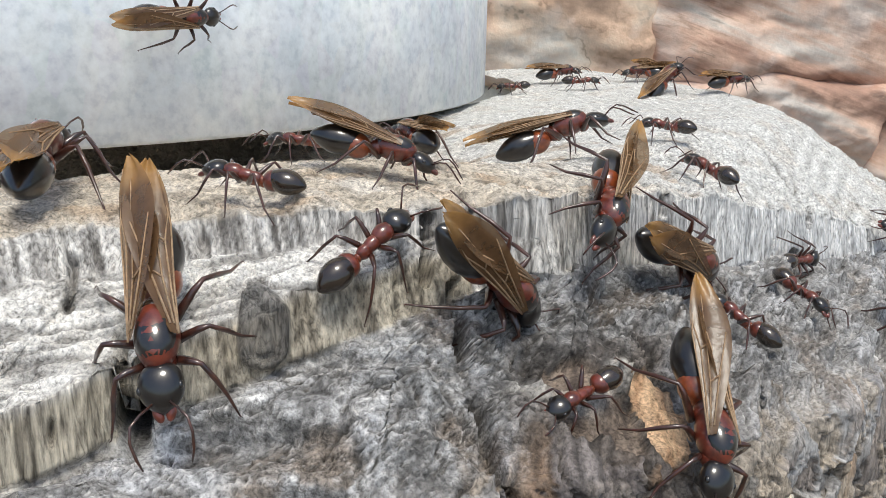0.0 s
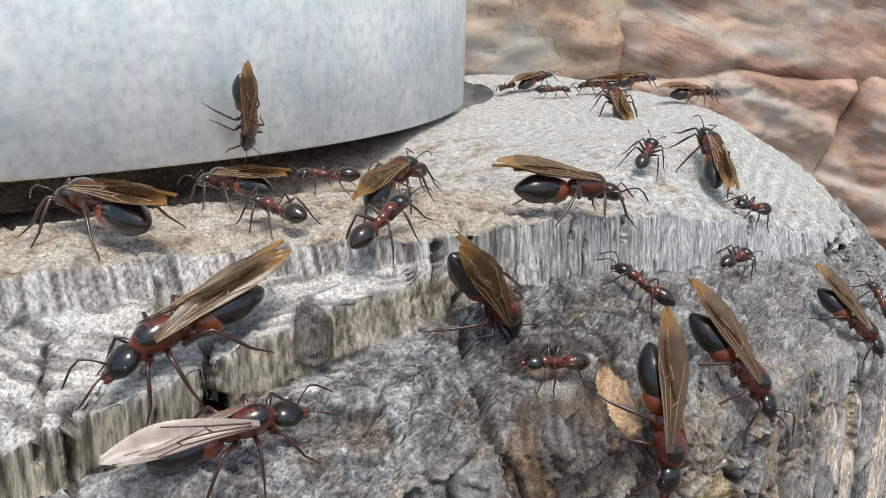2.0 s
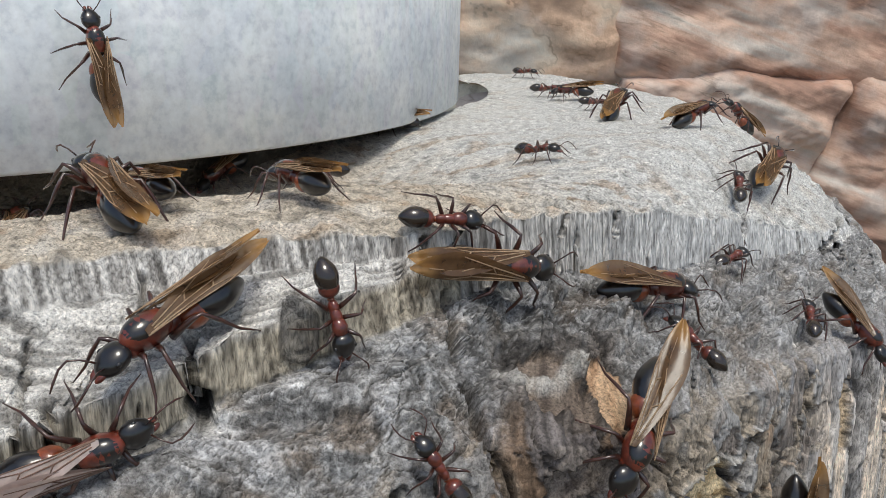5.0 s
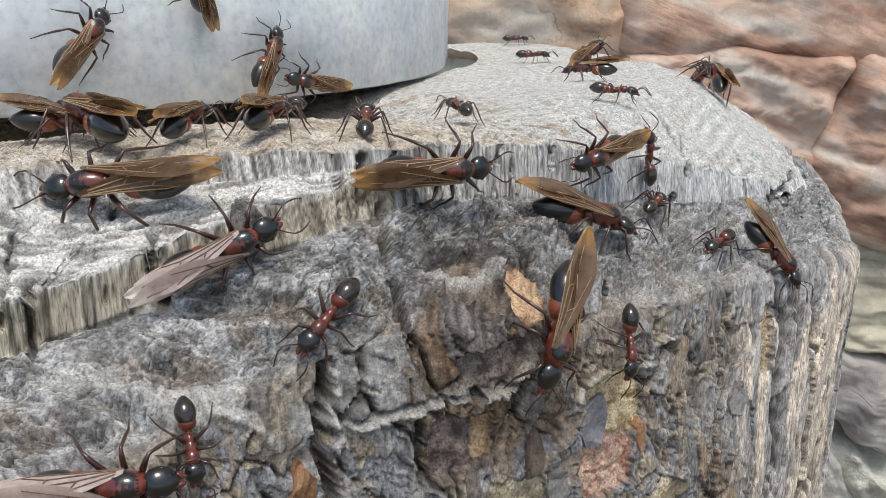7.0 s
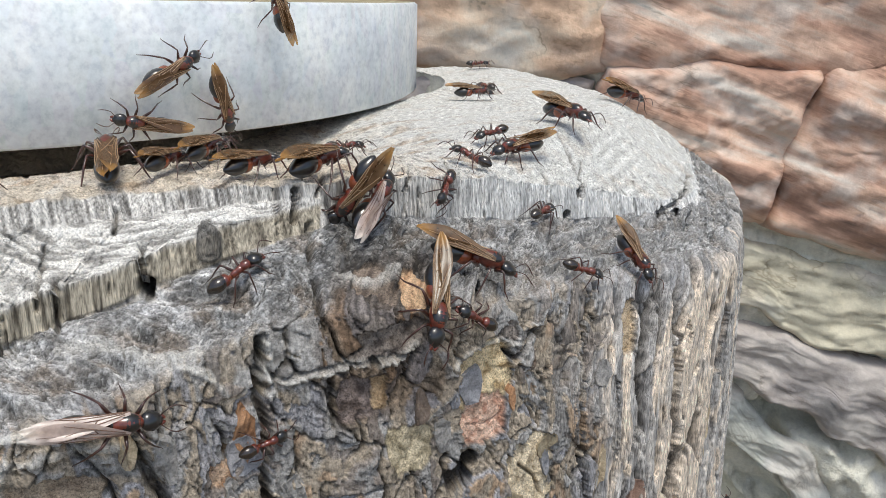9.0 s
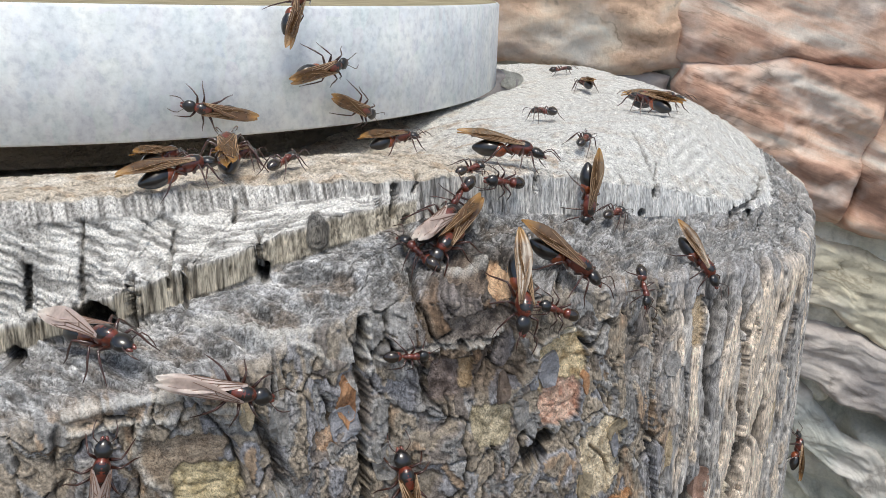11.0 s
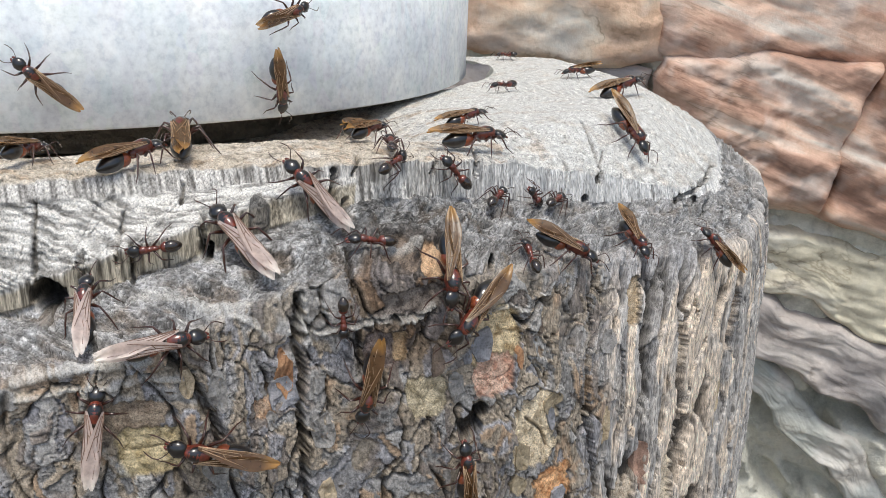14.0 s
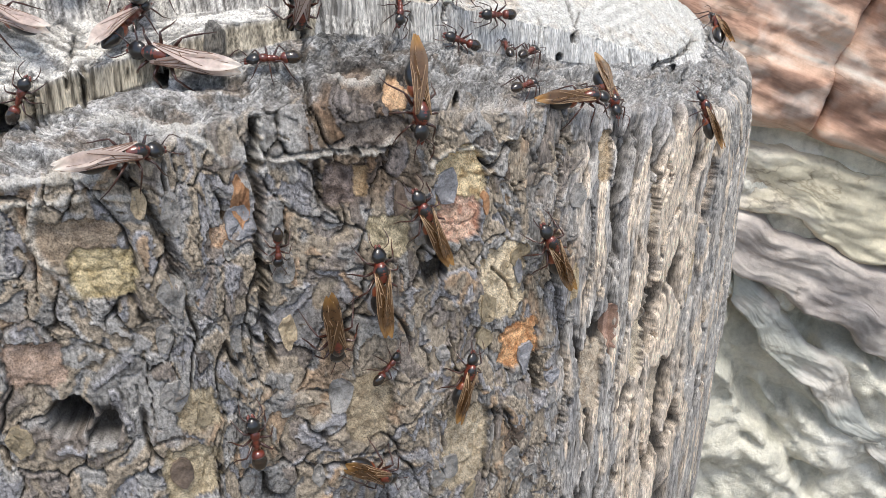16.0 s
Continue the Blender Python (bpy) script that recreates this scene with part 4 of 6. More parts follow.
STONES = [
    ("pale sandy orange stone", [(-0.5, -0.045), (0.118, -0.04), (0.112, 0.15), (-0.5, 0.17)], 0.022, 0.003, SAND),
    ("pale pink stone with white bloom", [(0.104, -0.035), (0.5, -0.03), (0.5, 0.17), (0.1, 0.15)], 0.028, 0.004, PINK),
    ("layered orange and brown stone", [(0.1, -0.155), (0.262, -0.162), (0.288, -0.012), (0.112, -0.03)], 0.036, 0.007, PINK),
    ("layered pink stone", [(0.258, -0.165), (0.62, -0.24), (0.62, -0.01), (0.284, -0.012)], 0.037, 0.007, PINK),
    ("pale cream stone", [(0.1, -0.2), (0.52, -0.335), (0.52, -0.225), (0.1, -0.163)], 0.022, 0.002, CREAMROCK),
    ("mauve grey stone", [(0.1, -0.238), (0.56, -0.475), (0.56, -0.35), (0.1, -0.202)], 0.026, 0.002, GREYROCK),
    # a shaded ledge: its shade is given as grey stone colour
    ("shaded grey brown stone", [(-0.4, -0.16), (0.092, -0.158), (0.102, -0.046), (-0.4, -0.05)], 0.012, 0.003, GREYROCK),
    ("dark slate grey stone", [(0.23, -0.345), (0.5, -0.6), (0.5, -0.54), (0.23, -0.305)], 0.012, 0.002, BLUEROCK),
    ("sandy stone", [(-0.9, -0.2), (-0.52, -0.2), (-0.52, 0.0), (-0.9, 0.02)], 0.022, 0.006, SAND),
    ("pink stone", [(0.48, 0.0), (0.9, 0.01), (0.9, 0.18), (0.48, 0.16)], 0.022, 0.006, PINK),
    ("sandy stone", [(-0.3, 0.155), (0.2, 0.135), (0.2, 0.34), (-0.3, 0.32)], 0.022, 0.006, SAND),
    ("grey stone", [(0.205, 0.145), (0.7, 0.165), (0.7, 0.36), (0.205, 0.34)], 0.022, 0.006, GREYROCK),
]
for k, (label, corners, bulge, bed, material) in enumerate(STONES):
    sm = grid_mesh("stone", relief_slab(corners, 0.716, bulge, bed, 200 + 11 * k, 90, 48))
    sm.materials.append(material)
    ob = tagged(new("stone", sm), label)
    ob.parent = WALL

# ---- ants ----
MM = 0.001


def ball(bm, centre, radii, turn=(0, 0, 0), seg=18, rings=12, shape=None):
    """An ellipsoid in millimetres, which shape(x, y, z) may pull about (unit ball)."""
    made = bmesh.ops.create_uvsphere(bm, u_segments=seg, v_segments=rings, radius=1.0, matrix=pose(0, 0, 0, -90, 0, 0))["verts"]
    m = pose(*(c * MM for c in centre), *turn)
    for v in made:
        x, y, z = shape(*v.co) if shape else v.co
        v.co = m @ Vector((x * radii[0] * MM, y * radii[1] * MM, z * radii[2] * MM))


def tube(bm, points, widths, sides=6):
    """A jointed tube through points in millimetres, with a width at each."""
    pts = [Vector(p) * MM for p in points]
    rings = []
    for k, p in enumerate(pts):
        d = (pts[min(k + 1, len(pts) - 1)] - pts[max(k - 1, 0)]).normalized()
        side = d.cross(Vector((0.13, 0.2, 0.97))).normalized()
        up = side.cross(d)
        rings.append([bm.verts.new(p + (side * math.cos(2 * math.pi * j / sides) + up * math.sin(2 * math.pi * j / sides)) * widths[k] * MM) for j in range(sides)])
    for low, high in zip(rings[:-1], rings[1:]):
        for j in range(sides):
            bm.faces.new((low[j], low[(j + 1) % sides], high[(j + 1) % sides], high[j]))
    bm.faces.new(rings[0][::-1])
    bm.faces.new(rings[-1])


def one(make, *args, **kw):
    bm = bmesh.new()
    make(bm, *args, **kw)
    return bm


def head_shape(x, y, z):
    wide = 1.0 - 0.28 * max(y, 0) ** 1.5 + 0.06 * max(-y, 0)
    return x * wide, y - 0.08 * abs(x) * (y < 0), z * (0.92 - 0.12 * y)


def gaster_shape(x, y, z):
    taper = 1.0 - 0.34 * max(-y, 0) ** 2 - 0.1 * max(y, 0)
    ring = 1.0 - 0.022 * max(0.0, math.cos((y + 0.1) * 11)) ** 6
    return x * taper * ring, y, z * taper * ring


def leg_part(thorax, side, hip, knee, ankle, toe, thick):
    """A leg whose joint with the body is its own origin."""
    bm = bmesh.new()
    h = Vector(hip)
    pts = [Vector((0, 0, 0)), (Vector(knee) - h) * 0.25 + Vector((0, 0, 0.12)), (Vector(knee) - h) * 0.7 + Vector((0, 0, 0.18)), Vector(knee) - h, (Vector(ankle) + Vector(knee)) / 2 - h + Vector((0.06 * side, 0, 0.08)), Vector(ankle) - h,
           (Vector(ankle) * 0.5 + Vector(toe) * 0.5) - h, Vector(toe) - h]
    tube(bm, pts, [0.28 * thick, 0.28 * thick, 0.22 * thick, 0.14 * thick, 0.16 * thick, 0.11 * thick, 0.08 * thick, 0.045 * thick])
    tube(bm, [pts[-1], pts[-1] + Vector((0.16 * side, 0.14, -0.06))], [0.05 * thick, 0.015])
    ob = part("leg", bm, LEG, thorax)
    ob.location = h * MM
    return ob


def wing_part(name, thorax, material, root, span, wide, spread, lift, roll, side, hind=False):
    """A veined wing folded flat over the back, hinged at its root."""
    bm = bmesh.new()
    n, m = 18, 7
    grid = []
    for i in range(n + 1):
        f = i / n
        lead = -0.05 * wide * math.sin(math.pi * f) - 0.42 * wide * max((f - 0.55) / 0.45, 0) ** 2.4
        w = wide * (0.16 + 0.84 * math.sin(min(f * 1.25, 1.0) * math.pi / 2)) * math.sqrt(max(1 - 0.97 * max((f - 0.55) / 0.45, 0) ** 2.2, 0.0)) * (1 - 0.42 * max((f - 0.55) / 0.45, 0) ** 2.4)
        row = []
        for j in range(m + 1):
            g = j / m
            x = lead - g * w
            z = 0.10 * math.sin(f * 9 + g * 4) * f + 0.30 * g * (1 - f) + 0.14 * math.sin(g * 9) * f
            row.append(bm.verts.new((side * x * MM, -f * span * MM, z * MM)))
        grid.append(row)
    for a, b in zip(grid[:-1], grid[1:]):
        for j in range(m):
            bm.faces.new((a[j], a[j + 1], b[j + 1], b[j]))
    wing = part(name, bm, material, thorax)

    def at(f, g):
        i, j = min(int(f * n), n - 1), min(int(g * m), m - 1)
        return (grid_co[i][j] * (1 - (f * n - i)) + grid_co[i + 1][j] * (f * n - i)) * (1 - (g * m - j)) + (grid_co[i][j + 1] * (1 - (f * n - i)) + grid_co[i + 1][j + 1] * (f * n - i)) * (g * m - j)

    verts = wing.data.vertices
    grid_co = [[verts[i * (m + 1) + j].co.copy() for j in range(m + 1)] for i in range(n + 1)]
    lines = [[(0.0, 0.02), (0.3, 0.02), (0.6, 0.01), (0.93, 0.02)], [(0.02, 0.1), (0.25, 0.14), (0.5, 0.16), (0.66, 0.06)], [(0.05, 0.3), (0.3, 0.36), (0.52, 0.34), (0.85, 0.4)],
             [(0.05, 0.6), (0.3, 0.66), (0.45, 0.74), (0.6, 0.86)], [(0.5, 0.16), (0.53, 0.34)], [(0.3, 0.36), (0.34, 0.66)]]
    for line in (lines[:3] if hind else lines):
        pts = [at(f, min(g, 0.98)) / MM + Vector((0, 0, 0.03)) for f, g in line]
        part("vein", one(tube, pts, [0.085 * (1 - 0.5 * k / len(pts)) for k in range(len(pts))], 4), DARKVEIN if material == SKY_SHEEN else VEIN, wing, "fine wing vein")
    wing.matrix_basis = pose(root[0] * side * MM, root[1] * MM, root[2] * MM, lift, roll * side, spread * side)
    return wing


def ant_body(name, label, s, queen, wing=None, splay=0.0):
    """An ant that faces +y and stands on z = 0: an Empty with head, thorax, waist, gaster, legs and, if winged, wings."""
    thing = tagged(new(name), label, "ant", group="ants on the stump")
    if queen:
        hc, hr = (0, 6.35, 3.45), (1.5, 1.68, 1.12)
        tc, tr, gc, gr, wc = (0, 2.7, 4.15), (1.55, 2.65, 1.7), (0, -3.9, 3.4), (1.9, 3.5, 1.8), (0, -0.35, 3.3)
    else:
        hc, hr = (0, 4.35, 3.0), (1.3, 1.42, 1.02)
        tc, tr, gc, gr, wc = (0, 1.5, 3.05), (0.72, 1.9, 0.78), (0, -3.35, 3.1), (1.4, 2.15, 1.3), (0, -0.85, 2.65)
    thorax = bmesh.new()
    if queen:
        ball(thorax, tc, tr, shape=lambda x, y, z: (x * (1 - 0.22 * max(-y, 0)), y, z * (1 + 0.1 * y) if z > 0 else z * 0.9))
        ball(thorax, (0, 4.45, 3.55), (1.05, 0.9, 1.0))
        ball(thorax, (0, 0.75, 3.7), (1.05, 1.1, 1.1))
    else:
        ball(thorax, (0, 2.35, 3.2), (0.9, 1.15, 0.82))
        ball(thorax, (0, 1.1, 3.0), (0.66, 1.2, 0.7))
        ball(thorax, (0, 0.1, 2.85), (0.66, 0.95, 0.76), shape=lambda x, y, z: (x * (0.8 + 0.2 * (1 - max(z, 0))), y, z))
    thorax = part("thorax", thorax, RED, thing, "dark red thorax")
    if queen:
        back = one(ball, (0, 3.05, 4.6), (1.42, 2.05, 1.24))
        part("back_plate", back, BLACK, thorax, "glossy black back plate")
        part("hind_plate", one(ball, (0, 1.15, 4.55), (0.95, 0.8, 0.9)), BROWN, thorax)
    waist = bmesh.new()
    ball(waist, wc, (0.42 if not queen else 0.55, 0.34, 0.62 if not queen else 0.85), (-12, 0, 0))
    tube(waist, [(0, wc[1] + 0.9, wc[2] - 0.25), (0, wc[1], wc[2] - 0.3), (0, wc[1] - 0.95, wc[2] - 0.1)], [0.3, 0.26, 0.34])
    part("waist", waist, RUST, thing)
    gaster = part("gaster", one(ball, gc, gr, (4, 0, 0), 22, 26, gaster_shape), BROWN if not queen else BLACK, thing, "glossy banded gaster")
    first = one(ball, (gc[0], gc[1] + gr[1] * 0.62, gc[2] - 0.12), (gr[0] * 0.86, gr[1] * 0.5, gr[2] * 0.86), (4, 0, 0))
    part("first_band", first, RUST if queen else RED, gaster, "rust coloured first band")
    head = part("head", one(ball, hc, hr, (-24 if queen else -18, 0, 0), 20, 14, head_shape), BLACK, thing, "glossy black head")
    for side in (1, -1):
        jaw = one(ball, (0.42 * side, hc[1] + hr[1] * 0.86, hc[2] - 0.62), (0.34, 0.62, 0.28), (-28, 0, 20 * side), 10, 8)
        part("mandible", jaw, RED, head)
        part("eye", one(ball, (0.86 * hr[0] * side, hc[1] + 0.1, hc[2] + 0.34), (0.2, 0.3, 0.26), (0, 0, 0), 10, 8), BLACK, head)
        bend = 1.0 if queen else 0.9
        feeler = one(tube, [(0.5 * side, hc[1] + hr[1] * 0.6, hc[2] + 0.15), (1.2 * side, hc[1] + 1.9 * bend, hc[2] + 0.75), (1.75 * side, hc[1] + 2.7 * bend, hc[2] + 0.95), (1.9 * side, hc[1] + 3.5 * bend, hc[2] + 0.45), (1.75 * side, hc[1] + 4.3 * bend, hc[2] - 0.35), (1.5 * side, hc[1] + 4.9 * bend, hc[2] - 0.9)],
                     [0.1, 0.085, 0.1, 0.11, 0.115, 0.06], 5)
        part("antenna", feeler, LEG, head)
        if queen:
            leg_part(thorax, side, (0.8 * side, 4.2, 2.9), (2.7 * side, 5.4, 4.0), (3.7 * side, 6.6, 1.2), (4.2 * side, 7.7, 0.05), 1.25)
            leg_part(thorax, side, (0.9 * side, 2.7, 2.7), (3.4 * side, 2.9, 4.3), (4.9 * side, 2.4, 1.3), (5.9 * side, 2.0, 0.05), 1.25)
            leg_part(thorax, side, (0.85 * side, 1.2, 2.8), (3.2 * side, -0.6, 4.5), (4.6 * side, -2.9, 1.4), (5.3 * side, -4.5, 0.05), 1.3)
        else:
            leg_part(thorax, side, (0.5 * side, 2.6, 2.6), (1.9 * side, 3.6, 3.6), (2.8 * side, 4.7, 1.1), (3.3 * side, 5.6, 0.05), 1.0)
            leg_part(thorax, side, (0.5 * side, 1.4, 2.45), (2.5 * side, 1.6, 3.9), (3.7 * side, 1.2, 1.2), (4.5 * side, 0.8, 0.05), 1.0)
            leg_part(thorax, side, (0.5 * side, 0.4, 2.45), (2.3 * side, -1.0, 4.1), (3.5 * side, -2.8, 1.3), (4.1 * side, -4.2, 0.05), 1.05)
        if wing:
            wing_part("fore_wing", thing, wing, (1.6, 3.5, 5.0), 14.2, 3.4, 0.6 + 0.5 * splay * side, -2.8 - 1.0 * side, 22 + 5 * side, side)
            wing_part("hind_wing", thing, wing, (1.35, 2.5, 4.9), 10.2, 2.7, 1.0 + 0.5 * splay * side, -1.6 - 0.6 * side, 19, side, True)
    thing.scale = (s, s, s)
    return thing


NEST = {
    "amber": ant_body("winged_ant", "winged ant with black and red body and smoky amber wings", 1.0, True, AMBER, 1.5),
    # wings that mirror the sky: the sheen is in their pale colour
    "smoky": ant_body("winged_ant", "winged ant with black body and veined wings, sky sheen painted pale pink", 1.0, True, SKY_SHEEN, 0.5),
    "worker": ant_body("worker_ant", "wingless worker ant, black head and gaster, red thorax", 1.0, False),
}
USED = set()


def hatch(kind, size):
    """An ant of a kind: the first is the model itself, the others are copies."""
    ob = NEST[kind]
    if kind in USED:
        ob = copy_thing(ob, Matrix())
    USED.add(kind)
    ob.scale = (size, size, size)
    return ob


# where ants can walk: the stump, and the plinth's side
SMOOTH_U, SMOOTH_A = stations(4.0, 12.0)
SMOOTH = lofted(SMOOTH_U, SMOOTH_A, [24, 20, 3, 8, 5, 14, 18, 34, 8], False)[0] / 1000
TREAD, BODY = tree_of(FINE), tree_of(SMOOTH)


def seat(x, y, z, turn, tip=0.0):
    """The pose of an ant at a place given in millimetres, heading by turn degrees from the x axis laid on the surface, nose up by tip degrees."""
    p = Vector((x, y, z)) * MM
    flat = Vector((p.x - DISC_X, p.y - DISC_Y, 0))
    gap = flat.length - DISC_R
    place, up, _, away = BODY.find_nearest(p)
    if -0.004 < gap < 0.006 and away > 0.003 and p.z > plinth_low(p.x, p.y) + 0.001:
        up = flat.normalized()
        foot = Vector((DISC_X, DISC_Y, 0)) + up * (DISC_R + 0.0002)
        foot.z = p.z
    else:
        if up.dot(Vector((0.35, -0.7, 0.62))) < 0:
            up = -up
        hit = TREAD.ray_cast(place + up * 0.012, -up, 0.03)
        heights = [hit[0]] if hit[0] else []
        side = up.orthogonal().normalized()
        for k in range(6):
            off = Matrix.Rotation(k * math.pi / 3, 3, up) @ side * 0.0032
            other = TREAD.ray_cast(place + off + up * 0.012, -up, 0.03)
            if other[0]:
                heights.append(other[0])
        rise = sorted((h - place).dot(up) for h in heights) if heights else [0.0]
        foot = place + up * (rise[int(len(rise) * 0.7)])
    ahead = Vector((1, 0, 0)) - up * up.x
    if ahead.length < 0.2:
        ahead = Vector((0, 1, 0)) - up * up.y
    ahead.normalize()
    ahead = Matrix.Rotation(radians(turn), 3, up) @ ahead
    m = Matrix((ahead.cross(up), ahead, up)).transposed().to_4x4()
    m.translation = foot
    return m @ pose(0, 0, 0, tip)


def march(ant, rows):
    """Keys an ant along rows of seconds, place in millimetres and heading, holding it to the surface, and swings its legs as it walks."""
    keys, paces = [], []
    for (t0, *a), (t1, *b) in zip(rows[:-1], rows[1:]):
        swing = (b[3] - a[3] + 180) % 360 - 180
        far = math.dist(a[:3], b[:3])
        n = max(1, math.ceil(far / 9), math.ceil(abs(swing) / 50)) if t1 - t0 > 0.05 else 1
        n = min(n, max(1, int((t1 - t0) / 0.07)))
        tips = [r[4] if len(r) > 4 else 0.0 for r in (a, b)]
        for k in range(n):
            f = k / n
            keys.append((t0 + (t1 - t0) * f, seat(*(p + (q - p) * f for p, q in zip(a[:3], b[:3])), a[3] + swing * f, tips[0] * (1 - f) + tips[1] * f)))
        if far > 2.5 or abs(swing) > 25:
            paces.append((t0, t1))
    keys.append((rows[-1][0], seat(*rows[-1][1:])))
    walk(ant, keys)
    legs = sorted((o for o in ant.children_recursive if o.name.split(".")[0] == "leg"), key=lambda o: (o.location.y, o.location.x))
    for k, leg in enumerate(legs):
        rest = leg.location.copy()
        way = 1 if rest.x > 0 else -1
        lead = 1 if (k + (k // 2)) % 2 else -1
        marks = [(0.0, 0.0)]
        for t0, t1 in paces:
            count = max(2, int((t1 - t0) / 0.14))
            for j in range(1, count):
                marks.append((t0 + (t1 - t0) * j / count, 15.0 * lead * (1 if j % 2 else -1)))
            marks.append((t1, 0.0))
        if marks[-1][0] < 16.0:
            marks.append((16.0, 0.0))
        walk(leg, [(t, Matrix.Translation(rest) @ pose(0, 0, 0, 0, -0.5 * abs(a) * way * (a * way > 0), a * way)) for t, a in marks])


# ---- bark flakes ----
def flake(x, y, z, wide, tall, colour, seed, thick=0.5, broken=False):
    """A curling plate of bark that lies on the stump, in millimetres."""
    place, up, _, _ = BODY.find_nearest(Vector((x, y, z)) * MM)
    if up.dot(Vector((0.35, -0.7, 0.62))) < 0:
        up = -up
    high = Vector((0, 0, 1)) - up * up.z
    high.normalize()
    side = high.cross(up)
    rng = random.Random(seed)
    edge = [0.8 + 0.3 * rng.random() for _ in range(15)]
    if broken:  # a plate snapped along a few straight edges
        cuts = [(rng.uniform(0, 2 * math.pi), rng.uniform(0.62, 0.95)) for _ in range(5)]
        edge = [min([1.15] + [d / math.cos(2 * math.pi * k / 15 - a) for a, d in cuts if math.cos(2 * math.pi * k / 15 - a) > 0.2]) * rng.uniform(0.94, 1.04) for k in range(15)]
    bm = bmesh.new()
    rings = []
    for r, rise in ((0.12, 0.8), (0.45, 1.0), (0.75, 1.0), (0.99, 1.15), (1.0, 0.9), (0.98, -3.0)):
        ring = []
        for k in range(15):
            a = 2 * math.pi * k / 15
            q = place + (side * math.cos(a) * wide + high * math.sin(a) * tall) * (0.5 * r * edge[k] * MM)
            near = BODY.find_nearest(q)[0]
            hit = TREAD.ray_cast(near + up * 0.012, -up, 0.03)
            lift = min(max((hit[0] - near).dot(up), -0.0012), 0.0018) if hit[0] else 0.0
            ring.append(bm.verts.new(near + up * (lift * 0.85 + (thick * rise + 0.3 * noise.noise(q * 500 + Vector((seed, 0, 0)))) * MM)))
        rings.append(ring)
    for a, b in zip(rings[:-1], rings[1:]):
        for k in range(15):
            bm.faces.new((a[k], a[(k + 1) % 15], b[(k + 1) % 15], b[k]))
    bm.faces.new(rings[0])
    bmesh.ops.recalc_face_normals(bm, faces=bm.faces)
    ob = part("bark_flake", bm, FLAKES[colour], STUMP)
    for f in ob.data.polygons:
        f.use_smooth = False
    return ob


for k, (x, y, z, wide, tall, colour) in enumerate((
        (-3.3, 57.1, -4.3, 4, 11, "orange"), (-18.1, 43.8, -1.3, 3.5, 6, "cream"), (43.2, 92, -13, 2.2, 6, "orange"), (92, 150, -50, 4, 16, "cream"), (104, 164, -60, 5, 20, "cream"), (78, 124, -60, 4, 18, "pink"),
        (5, 60, -36, 4, 9, "cream"), (-42, 29.5, -50, 6, 8, "ochre"), (66, 113, -42, 3, 12, "cream"))):
    flake(x, y, z, wide, tall, colour, 40 + k)

# loose scaly plates over the face of the bark
plates_rng = random.Random(77)
face_columns = [j for j, v in enumerate(SMOOTH_U) if 3.0 < v < 7.0]
for k in range(46):
    x, y, z = SMOOTH[plates_rng.randrange(80, 116), plates_rng.choice(face_columns)] / MM
    tall = plates_rng.uniform(4.5, 10)
    flake(x, y, z, tall * plates_rng.uniform(0.45, 0.8), tall, plates_rng.choice(("grey", "grey", "grey", "brown", "slate", "ochre")), 300 + k, plates_rng.uniform(0.35, 0.6), True)

SWARM = [hatch(kind, size) for kind, size in (
    ("amber", 1.30), ("amber", 1.24), ("worker", 0.99), ("amber", 0.97), ("amber", 1.21), ("amber", 1.19), ("amber", 1.10), ("amber", 1.19),
    ("amber", 1.04), ("amber", 1.17), ("amber", 1.30), ("amber", 1.30), ("amber", 1.09), ("amber", 1.13), ("amber", 1.14), ("amber", 1.20),
    ("amber", 1.13), ("amber", 0.93), ("amber", 1.12), ("amber", 0.91), ("amber", 1.17), ("amber", 1.07), ("amber", 1.12), ("amber", 1.02),
    ("amber", 0.96), ("smoky", 1.08), ("smoky", 1.09), ("smoky", 1.30), ("smoky", 1.04), ("smoky", 1.03), ("worker", 0.99), ("worker", 1.04),
    ("worker", 0.85), ("worker", 0.97), ("worker", 0.97), ("worker", 1.04), ("worker", 0.98), ("worker", 1.00), ("worker", 0.88), ("worker", 1.14),
    ("worker", 0.89), ("worker", 1.30), ("worker", 1.00), ("amber", 1.00),
)]


